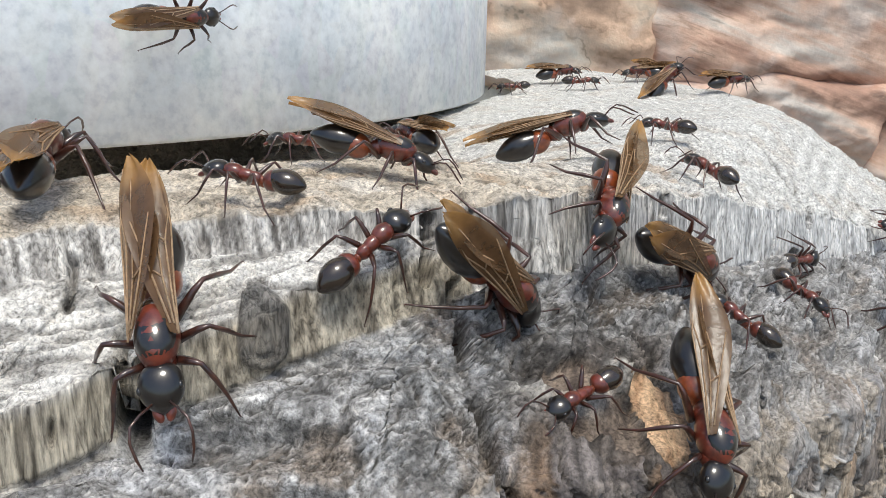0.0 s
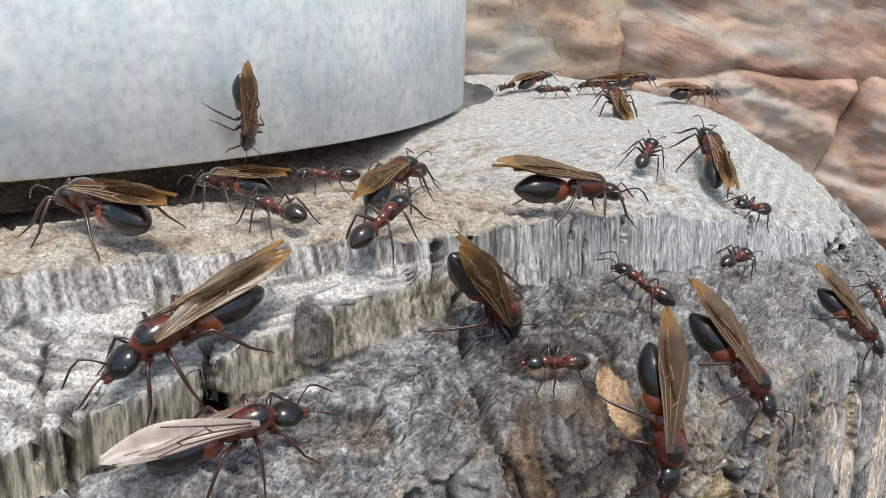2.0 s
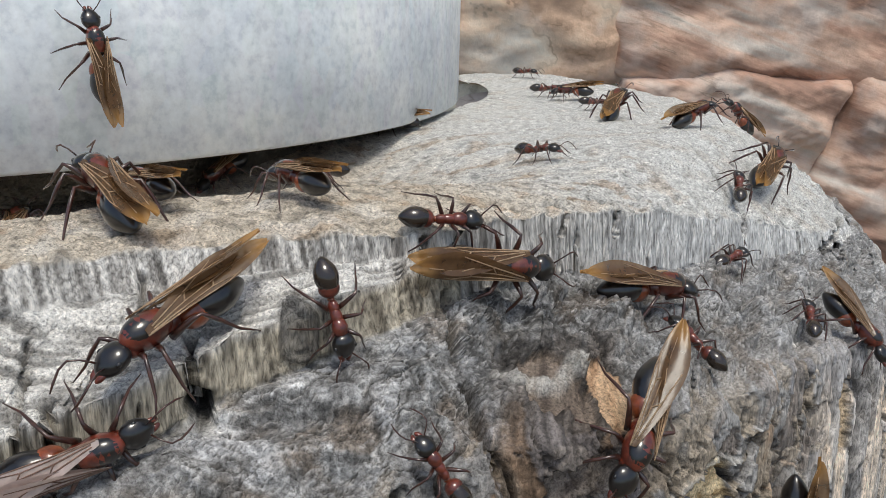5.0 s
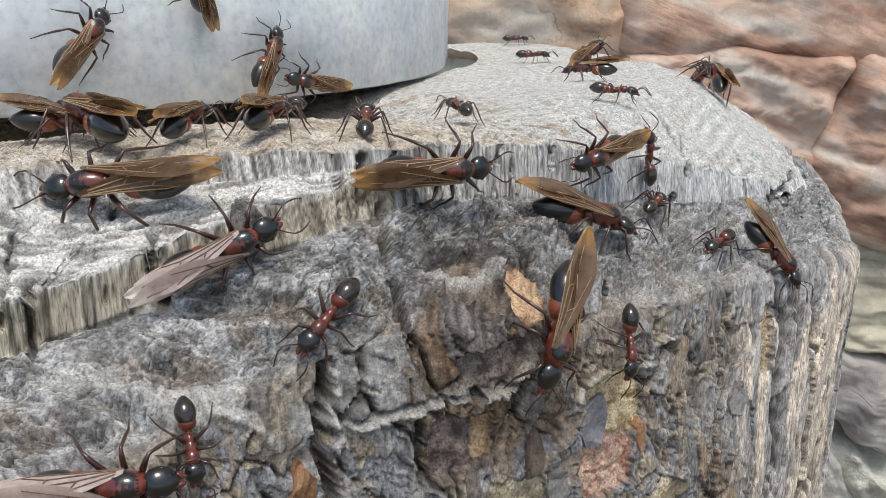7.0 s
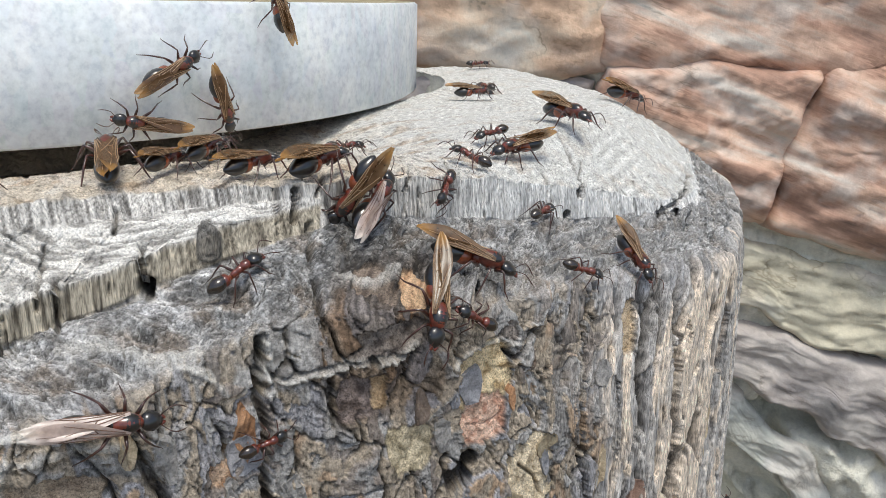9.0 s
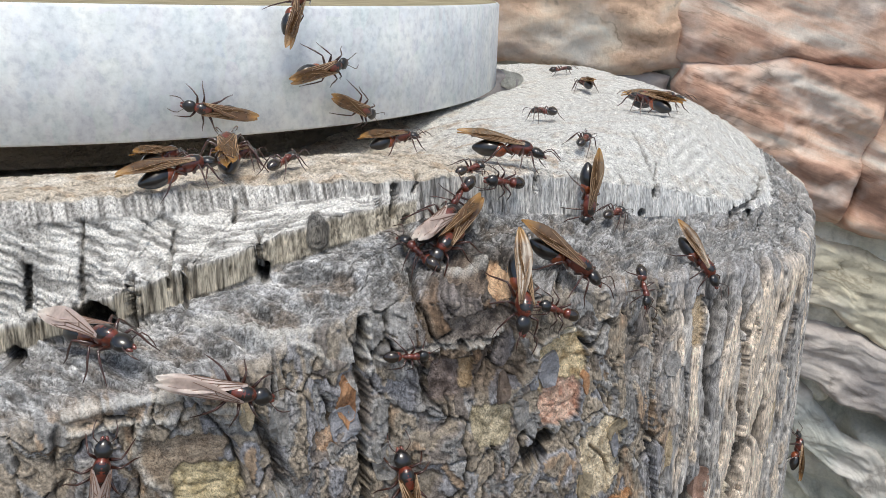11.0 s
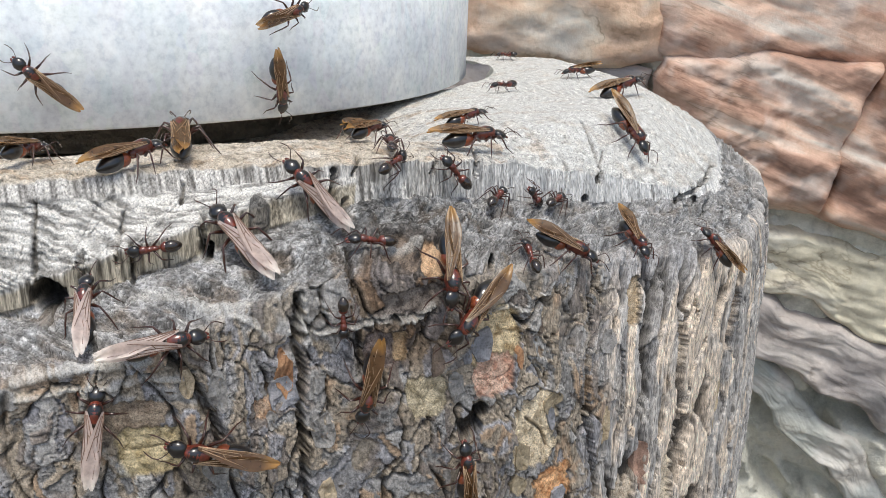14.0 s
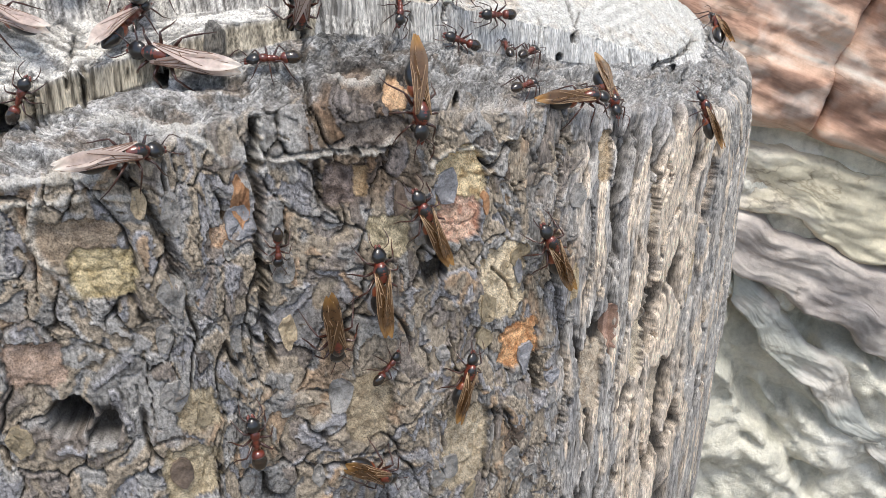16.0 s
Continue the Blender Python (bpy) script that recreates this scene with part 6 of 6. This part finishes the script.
    march(SWARM[19], [(0, -6.5, 116, 30.4, 120, 0), (0.5, -19.8, 105.9, 31.7, 133, -2), (1, -27.6, 104.2, 31.4, 148, 3), (1.5, -27, 95.7, 31.3, 133, -6), (2, -30.4, 101.1, 31.2, 153, -1), (2.5, -34.3, 97.7, 30.9, 139, -7), (3, -42.4, 98.8, 30.4, 144, 0), (5.5, -36.6, 95.5, 30.7, 134, -5), (6.5, -29, 90, 31, -38, 13), (7, -27.4, 90.6, 31.1, 83, 1), (7.5, -52.6, 89.5, 29.6, -21, 1), (8, -31.3, 93.2, 30.9, -32, 12), (8.5, -28, 91.6, 31.1, 77, -6), (12, -40.9, 91.5, 30.4, 82, -6), (13.5, -6.2, 116.7, 30.3, 73, 4), (14, -2, 119.5, 29.6, 66, 10), (14.5, 2.9, 123.9, 28.8, 64, 10), (15, 15, 140.1, 26.5, 28, 7), (15.5, 22.7, 122.7, 27.6, 59, 3), (16, 22.7, 122.7, 27.6, 59, 3)])
    march(SWARM[20], [(0, 8.2, 61.1, -56.4, 90, -25), (9.6, 8.2, 61.1, -56.4, 90, -25), (12, 6.6, 63.7, -4.5, 106, -3), (12.5, 1.1, 61.8, 6.7, 123, 0), (13, -8.4, 51.9, -7.3, -92, 1), (13.5, -11.1, 48.3, -15.5, -142, -24), (14, -15, 44.9, -14.6, 162, -4), (14.5, -25.3, 38.5, -8.1, 120, 6), (15, -32.8, 35.7, -0.8, 173, -17), (15.5, -49, 27.7, -3.6, 151, -28), (16, -49, 27.7, -3.6, 151, -28)])
    march(SWARM[21], [(0, 28.8, 72.5, -122, 76, -22), (12.5, 28.8, 72.5, -122, 76, -22), (13.5, 30.6, 78.1, -48.8, 92, 0), (14, 31.1, 79.1, -37.1, 94, 1), (14.5, 31.6, 79.8, -33.9, 77, -17), (15, 30.5, 78.9, -31.3, 88, -6), (15.5, 29.1, 78.5, -18.6, 97, 7), (16, 29.7, 79.5, -13, 114, 0)])
    march(SWARM[22], [(0, 25, 69.1, -124.6, 86, -23), (14, 25, 69.1, -124.6, 86, -23), (14.5, 24.2, 72.1, -54.9, 98, -1), (15, 22.1, 70.8, -45.7, 103, 12), (15.5, 20.5, 70, -39.3, 106, -3), (16, 20.9, 71.1, -25.2, 94, 0)])
    march(SWARM[23], [(0, 44.7, 86.1, -142.8, 66, -28), (14, 44.7, 86.1, -142.8, 66, -28), (14.5, 42.8, 88.9, -59.9, 88, -8), (15, 41, 87.3, -58, 80, 6), (15.5, 39.6, 86, -58.1, 63, -4), (16, 39.8, 86.2, -58, 76, 4)])
    march(SWARM[24], [(0, 118.8, 212.1, -124.3, 67, 0), (10.5, 118.8, 212.1, -124.3, 67, 0), (12, 111.3, 191.6, -34.5, 89, 3), (12.5, 105.6, 178.3, -19.2, 93, -4), (13, 105.5, 178, -19.6, 92, -7), (13.5, 107, 182.1, -18.7, 94, -8), (14, 90.6, 153.7, -4.7, 150, -10), (14.5, 93.2, 156.5, -5.9, 146, -15), (15, 94.9, 157.8, -5.7, 133, -2), (15.5, 100.7, 169.3, -10.2, 119, -15), (16, 94.3, 158.3, -6.6, 127, -4)])
    march(SWARM[25], [(0, -45.4, 62.4, 20.2, -14, 21), (0.5, -45.4, 62.4, 20.2, -14, 21), (1, -43.2, 63.1, 19.9, -16, 15), (1.5, -35.9, 61.3, 19.1, -20, 0), (2, -20.5, 62.2, 14.9, 27, -2), (2.5, -3.9, 69.8, 18.4, 33, 18), (3, -0.1, 70, 17.6, 24, 24), (5.5, -42.4, 57, 16.4, 17, 8), (7, -20.6, 44, 5.8, 10, 28), (7.5, -21.9, 42.5, 4.4, 4, 0), (8, -20.5, 43.2, 4.4, 6, 7), (8.5, -20.6, 43.4, 4.8, 8, -2), (9, -21, 42.9, 4.2, 11, 0), (9.5, -21.6, 42.7, 4.5, 10, 2), (12, -21.9, 42.3, 4.2, -7, 2), (12.5, -22.3, 42.9, 5.3, 6, 0), (13, -21.6, 43.3, 5.5, 11, -2), (13.5, -22, 43.1, 5.4, 25, -3), (14, -22.2, 43.1, 5.5, 26, -1), (14.5, -22.1, 43, 5.4, 25, -4), (15, -21.3, 43.6, 5.6, 11, 1), (15.5, -21.5, 43.4, 5.5, 20, -3), (16, -21.3, 43.6, 5.6, 32, -7)])
    march(SWARM[26], [(0, -66.1, 53.1, 26.6, 4, 28), (3, -66.1, 53.1, 26.6, 4, 28), (6, -44.8, 60.6, 18.6, -4, 22), (6.5, -34, 61.7, 19.8, -5, 0), (7, -17.4, 71.5, 22.4, 29, 11), (7.5, -6.7, 78.1, 24.1, 35, 14), (8, -3.5, 80.5, 24.6, 52, -23), (8.5, 7.4, 93.7, 27.4, 34, 21), (9, 9.7, 96.4, 26.7, 54, -4), (9.5, 12, 99.4, 25.7, 57, -25), (12, 4.2, 75.6, 18.9, 76, 24), (12.5, 5.1, 79, 20, 69, 28), (13, 3, 79, 20.7, 94, 24), (13.5, -3.9, 81, 25.9, 130, -1), (14, -5.6, 80.7, 27.4, 140, 0), (14.5, -6.1, 80.4, 27.5, 142, 0), (15, -3, 81.6, 26.4, 75, -20), (15.5, -1.7, 85.5, 31.7, 21, -24), (16, -0.9, 86.2, 32.7, -84, -28)])
    march(SWARM[27], [(0, -82.7, 42, 2.9, -7, 28), (9.6, -82.7, 42, 2.9, -7, 28), (12, -19, 46.5, 7.8, -30, -5), (12.5, -9.1, 53.2, 5.8, -28, 3), (13, -7.3, 62.1, 14.7, 137, 5), (13.5, -13.7, 67.3, 17.6, 138, 15), (14, -16.6, 68.7, 18.1, 140, 19), (14.5, -17.9, 68.6, 17.9, 152, 19), (15, -18.7, 68.3, 17.7, 160, 18), (15.5, -18, 68.6, 17.9, 162, 19), (16, -19.5, 69.8, 20.5, 174, -17)])
    march(SWARM[28], [(0, -39.1, 29.1, -39.2, 121, -24), (9.6, -39.1, 29.1, -39.2, 121, -24), (12, -44, 27.9, -20, 137, -2), (12.5, -32.5, 35.9, 0.7, 141, 1), (13, -53.7, 38.4, 3.7, 171, 28), (13.5, -36.5, 37, 4, 78, 12), (14, -39.3, 48, 7.8, 109, 24), (14.5, -49.4, 61.3, 22.8, 101, -5), (15, -51.1, 63.1, 27.9, 104, -2), (15.5, -54.1, 60.9, 27.8, 147, -24), (16, -51.8, 61.7, 26.4, 164, -28)])
    march(SWARM[29], [(0, -62.9, 20.4, -11.3, 65, 0), (9.6, -62.9, 20.4, -11.3, 65, 0), (12, -24.7, 38.9, -6.4, 95, 4), (12.5, -34.9, 33.7, -14, 87, -2), (13, -42.2, 31, -2.8, 90, 7), (13.5, -34.5, 34, -10.8, 85, 18), (14, -33.1, 34.9, -7.4, 83, -15), (14.5, -32.9, 38.5, 4.6, 80, 12), (15, -34, 55.6, 10.9, 64, 24), (15.5, -33.8, 66.6, 21.9, 90, 0), (16, -31.3, 71, 23.4, 76, 6)])
    march(SWARM[30], [(0, 52.1, 146.2, 10.6, 3, 10), (1, 53.5, 147.7, 9.3, 31, 0), (1.5, 53.1, 145, 9.2, 57, 7), (2, 51.6, 142.7, 9.7, 51, 11), (2.5, 51.7, 142.8, 9.7, 56, 8), (3, 52, 142.8, 9.6, 53, 12), (5.5, 52.2, 143.1, 9.5, 47, 15), (6, 50.1, 138.8, 10, 58, 5), (6.5, 46.8, 140, 13.8, 28, 3), (7, 46.3, 130.5, 11.1, 67, 6), (7.5, 52.1, 146.2, 10.7, 23, 2), (8, 47.6, 140.2, 11.2, 60, 0), (8.5, 45.9, 135.1, 11.5, 60, 4), (9, 46.4, 135.9, 11.4, 62, 7), (9.5, 45.6, 132.6, 11.5, 66, 2), (12, 45.3, 133.9, 11.7, 59, 4), (12.5, 45.9, 132.4, 11.3, 75, 3), (13, 45.3, 134.4, 11.7, 65, 1), (13.5, 45.3, 132.4, 11.6, 68, 0), (14, 45.6, 132, 11.4, 71, 2), (14.5, 45.8, 131.9, 11.3, 72, 4), (15, 43.9, 132.9, 12.2, 67, 0), (15.5, 45.3, 133.6, 11.7, 69, 4), (16, 45.8, 132.2, 11.4, 72, 4)])
    march(SWARM[31], [(0, -6.3, 80.4, 28, 55, 10), (0.5, -5.4, 84.1, 32.7, 30, 0), (1, -4.7, 84.4, 32.8, 37, 9), (1.5, -4.3, 84.6, 32.8, 28, 6), (2, -7.1, 83.4, 32.8, 60, 17), (2.5, -8.4, 80.8, 28.6, -11, -2), (3, -8.3, 79.5, 27.9, -31, -7), (5.5, -12.6, 75.6, 26.3, -72, -1), (6, -13, 75.3, 26.2, -63, -3), (6.5, -8.5, 68.5, 18.1, -46, -6), (7, -1.5, 65.5, 15.4, -115, -8), (7.5, -4.8, 64.6, 15.7, -169, 0), (8, -11.9, 60, 14.2, -108, -9), (8.5, -9.9, 58, 12.8, -67, -2), (9, -7, 68.8, 18.1, 49, 10), (9.5, -6.3, 71, 19.1, 65, 11), (12, 13.6, 81.3, 17.7, -156, -5), (12.5, 17.6, 96.3, 19.4, -59, -2), (13, 19.3, 81.3, 15.7, -74, -8), (13.5, 12.2, 77.9, 17.2, -132, 4), (14, 9.9, 76, 17.4, -151, 6), (14.5, 9.3, 75.3, 17.4, -142, 12), (15, 11, 74.2, 16.4, -117, 12), (15.5, 10.6, 73.8, 16.3, -112, 4), (16, -0.6, 71.9, 18.6, -153, 0)])
    march(SWARM[32], [(0, 14.5, 78.1, 16.5, -135, -11), (0.5, 14.5, 77.7, 16.3, -136, -10), (1, 14, 78.1, 16.7, -143, -13), (1.5, 14.3, 79.3, 16.9, -145, -2), (2, 13.9, 80.5, 17.4, -156, 1), (2.5, 13.6, 80.5, 17.5, -156, 1), (3, 13.8, 80.5, 17.4, -154, 0), (5.5, -3.1, 60.9, 12.2, 122, 10), (6, -11.8, 60, 14.1, -179, 2), (6.5, -19.5, 58.6, 13.4, -160, 5), (7, -14.5, 49.5, 7.6, -70, -1), (7.5, -11.7, 49.2, -1, -74, -18), (8.5, -8.4, 51.8, -8.5, -46, -10), (9, -1.4, 58.4, -6.7, 12, -4), (9.5, -0.3, 59.5, -4.2, 66, -2), (12.5, 11.3, 71.1, 14.3, -68, 2), (13, 9.5, 68.7, 12.9, -91, 1), (13.5, 8.7, 65.6, 4, -88, -1), (14, 6.5, 65, 7.5, -84, -9), (14.5, 11.3, 66.5, -2.4, -56, 4), (15, 10.5, 65.7, -5.6, -73, 3), (15.5, 6.8, 63.1, -11.8, -74, -4), (16, 2.5, 60.3, -13.8, -87, -7)])
    march(SWARM[33], [(0, 35.6, 106.5, 13.1, 142, -2), (0.5, 35.3, 106.2, 13.2, -158, 8), (1, 35.7, 105, 12.9, 147, 3), (1.5, 33.3, 98, 13, -151, 12), (2, 28.3, 108.9, 16.7, 160, 1), (2.5, 15.2, 102.5, 23.7, -166, -12), (3, 17.3, 98.7, 20.2, -94, -8), (5.5, 39, 98.5, 10.4, 116, 5), (6, 38.6, 95.9, 9.9, -137, -7), (6.5, 35.3, 88, 8.1, -99, -2), (7, 35.5, 87, 5.9, -84, 0), (7.5, 34.5, 85.3, 4.3, -83, -8), (8, 31.2, 82.3, 4.7, -146, 17), (8.5, 32.6, 85, 8, 171, 13), (9, 32.5, 84.9, 7.9, 165, 3), (9.5, 33.7, 87.1, 9, 113, 0), (12, 32.6, 84, 6.3, -151, -2), (12.5, 30.8, 83.2, 8.1, -117, 23), (13, 31.3, 85, 9.7, -87, -1), (13.5, 30.8, 104.9, 15, 115, 15), (14, 31.4, 116.8, 16.3, 77, 7), (14.5, 36.2, 126.3, 16.8, -3, -4), (15, 35, 125.7, 20.1, 71, -9), (15.5, 36.3, 150.2, 24.7, 118, 16), (16, 34.5, 153.6, 25.5, -121, -7)])
    march(SWARM[34], [(0, 47.6, 125.4, 10.1, -57, 2), (0.5, 49.7, 126.9, 9.4, -178, 5), (1, 49.1, 110.6, 8, -55, -6), (1.5, 84.3, 150.9, -0.1, -179, 7), (2, 82.1, 148.8, 0.4, 103, 9), (2.5, 81.2, 150, 1.1, 113, 6), (3, 83.3, 157.1, 1.1, 139, 11), (5.5, 56.8, 119.4, 6, 69, 8), (6, 55, 117.2, 6.4, 63, 21), (6.5, 55.7, 117.5, 6.2, 56, 13), (7, 58.5, 125.4, 6, -124, -9), (7.5, 57.8, 122.9, 6.1, 49, 16), (8, 55.5, 120.4, 6.7, 50, 13), (8.5, 56.5, 119.4, 6.2, 31, 10), (9, 55.3, 114.2, 5.7, 11, 5), (9.5, 56.4, 116.7, 5.7, 27, 6), (12, 47, 99.3, 3.4, -144, 5), (12.5, 43.5, 97.3, 6.5, -180, 6), (13, 41.3, 95.4, 7.6, -179, 15), (13.5, 41.9, 98.6, 8.9, 117, -7), (14, 41.9, 98.3, 8.7, 117, -6), (14.5, 42.4, 102.6, 9.7, 105, 2), (15, 45, 109.2, 9.6, 73, 8), (15.5, 45.1, 111.4, 9.8, 66, 4), (16, 47.4, 110.3, 8.8, 61, 5)])
    march(SWARM[35], [(0, 35.7, 136.1, 24.2, 122, -1), (0.5, 31.8, 158.1, 26.6, 128, 4), (1, 31.9, 157.1, 26.6, 165, 9), (1.5, 35.1, 154.4, 25.6, 103, -5), (2, 35.6, 157.5, 26.2, 70, 7), (2.5, 43.4, 155.6, 23.3, -2, 2), (3, 42.9, 142.3, 21.8, 131, 12), (5.5, 59.7, 167.6, 18, 71, 4), (6, 58, 163.4, 17.8, 87, 10), (6.5, 48.1, 143.2, 18.8, 152, 17), (7, 45.2, 139.7, 20.9, 111, 6), (7.5, 38.1, 147.4, 23.6, 139, 10), (8, 34.5, 143.8, 24.5, 130, 17), (8.5, 32.9, 158, 26.7, 57, 8), (9, 29.1, 131.9, 25.7, 155, 6), (9.5, 22.6, 111.5, 24.8, 175, -2), (12, 16.8, 106, 29.8, 180, -1), (12.5, 16.6, 109.8, 29.4, 179, 1), (13, 19.4, 109, 29.3, -132, -8), (13.5, 18, 107.1, 28.7, 63, -7), (14, 21.5, 110.5, 25.9, 141, -3), (14.5, 22, 111, 26, 179, -3), (15, 26.4, 116.2, 25.5, 24, 0), (15.5, 29.8, 120, 23.6, 32, -1), (16, 37, 129.5, 23.9, -172, -5)])
    march(SWARM[36], [(0, 33.4, 160, 26.7, 144, 7), (0.5, 23, 146.3, 26, 166, 12), (1, 4.3, 126.3, 28.5, 180, 1), (1.5, -8.1, 114.4, 30.7, -117, 5), (3, -4.3, 117.3, 30, -120, 4), (5.5, 21.5, 178.1, 23.9, -8, -4), (6, 28.4, 160.9, 25.9, -51, -6), (6.5, 38.5, 160.2, 26.3, 1, 8), (7, 41.7, 166.4, 27.5, -9, -8), (7.5, 42.8, 167.8, 27.5, -10, -7), (8, 40.6, 161.6, 26.1, -67, 11), (8.5, 40.6, 150.6, 23.4, 93, 12), (9, 33.5, 157.8, 26.9, -138, -2), (9.5, 41.3, 160.2, 25.3, 0, 2), (12, 33.2, 151.5, 25.3, 123, -10), (12.5, 22.7, 148.8, 25.8, -60, -7), (13, 16.5, 167.4, 23.2, -59, -1), (13.5, 11.1, 118.8, 28.8, -114, -4), (14, 6.3, 108.2, 30.3, 109, 8), (14.5, 12.1, 103.3, 30.4, 155, 4), (15, 12.6, 102.2, 30.5, 150, 12), (15.5, 16.7, 106, 29.8, 154, -1), (16, 16.6, 105.3, 27.9, -103, 23)])
    march(SWARM[37], [(0, 79.4, 173.8, 7.6, 171, -6), (0.5, 84.5, 180.2, 6.2, 179, -8), (1, 71.4, 166.9, 8.5, 159, -8), (1.5, 63.3, 160.9, 14, -141, -8), (2, 58.2, 158.5, 16.5, -150, -2), (2.5, 51.8, 147.5, 16.9, 46, -5), (3, 56.5, 160.6, 17.8, 87, -3), (5.5, 35.2, 294.3, 15.9, -7, -4), (6, 13.7, 193.9, 21.8, 179, 1), (6.5, 5.7, 126.9, 28.3, 60, 0), (7, 9.4, 130.9, 27.7, 114, 3), (7.5, 24.6, 158.5, 25.2, -44, -12), (8, 25, 121.3, 27.2, 93, 18), (8.5, 23.3, 113.2, 28.3, -120, 0), (9, 23.5, 112.8, 25.8, -137, 23), (9.5, 18.7, 108.1, 29.3, -31, 0), (12, 3.3, 88.5, 27.5, 160, -6), (12.5, 6, 92.7, 31.9, 15, 5), (13, 8.4, 95.9, 31.5, 35, -2), (13.5, 7.9, 95.2, 31.6, 42, -9), (14, 7.9, 95.2, 31.6, 25, -14), (14.5, 11.3, 98.8, 27.6, -8, 10), (15, 13.2, 100.6, 25.2, -166, -3), (15.5, 20.1, 108.2, 23.5, 175, -6), (16, 30.2, 118.9, 18.5, 171, -7)])
    march(SWARM[38], [(0, -18.7, 108, 31.6, 179, -2), (8, -18.7, 108, 31.6, 179, -2), (8.5, -9.1, 113.6, 30.8, 27, 19), (9, 0.7, 122.6, 29.1, 29, 7), (9.5, 2.6, 123.7, 28.8, 28, 8), (12, 12.2, 98.6, 23.4, 52, -15), (12.5, 30.7, 85.2, 10.4, 68, -17), (13, 42.3, 129.4, 12.6, 119, -2), (13.5, 40.8, 126.2, 13, 101, -3), (14, 38.7, 129.5, 16, 152, 18), (15, 40.3, 129.1, 13.5, 101, -3), (15.5, 40.5, 126.5, 13.2, 100, -3), (16, 40.4, 129.2, 13.4, 115, 0)])
    march(SWARM[39], [(0, 26.2, 303.6, 14.9, 0, -2), (8, 26.2, 303.6, 14.9, 0, -2), (8.5, 23.4, 306.1, 14.7, -119, 1), (9, 25.8, 288.8, 15.2, 124, 0), (9.5, 24, 143.5, 25.8, 54, 8), (12, 23.4, 231.8, 19.8, -176, -7), (12.5, 23.1, 227.9, 20.2, 1, -1), (13, 26.3, 121.9, 48.5, 57, 2), (14, 18, 258, 16.9, -139, 1), (14.5, 24.8, 270.8, 16.2, -143, -1), (15, 37.7, 285.7, 16.2, 6, 7), (15.5, 30, 279.5, 15.9, 5, 3), (16, 30, 279.5, 15.9, 5, 3)])
    march(SWARM[40], [(0, 28, 70.6, -148.1, 77, -4), (14.5, 28, 70.6, -148.1, 77, -4), (15, 26.4, 73.1, -72.2, 84, 1), (15.5, 26.3, 73.4, -63.2, -67, -9), (16, 23.9, 72.1, -49.5, 47, -2)])
    march(SWARM[41], [(0, -10.1, 43.5, -121.2, 96, 0), (14.5, -10.1, 43.5, -121.2, 96, 0), (15.5, -7.3, 48.3, -71.5, 99, 9), (16, -2.3, 53.4, -61.1, 97, -1)])
    march(SWARM[42], [(0, 4.3, 297.4, 13.4, -178), (5.5, 20.7, 356.5, 14.8, -13), (9, 17.5, 359, 14.6, 3), (12, 23.2, 323.3, 14.6, 30), (13, 31, 341.6, 15.5, -133), (14, 7.9, 357.5, 13.8, 174), (15, -5.5, 354.8, 12.4, -140), (16, 0.8, 346, 12.6, 159)])
    march(SWARM[43], [(0, 49.6, 319.8, 17, 172), (5.5, 33.8, 286.6, 16, 165), (7, 41.4, 219.3, 22.6, 175), (8, 25.4, 297.9, 15, 0), (9.5, 19.7, 249, 18, 3), (12, 44.5, 319.8, 16.6, -178), (12.5, 51.3, 323.4, 17.2, 0), (13, 52.3, 186.7, 26.8, -177), (14, 46.7, 303.7, 16.8, -160), (15, 51, 221.6, 22.7, -178), (16, 56.3, 190.3, 26.7, -178)])


motions()
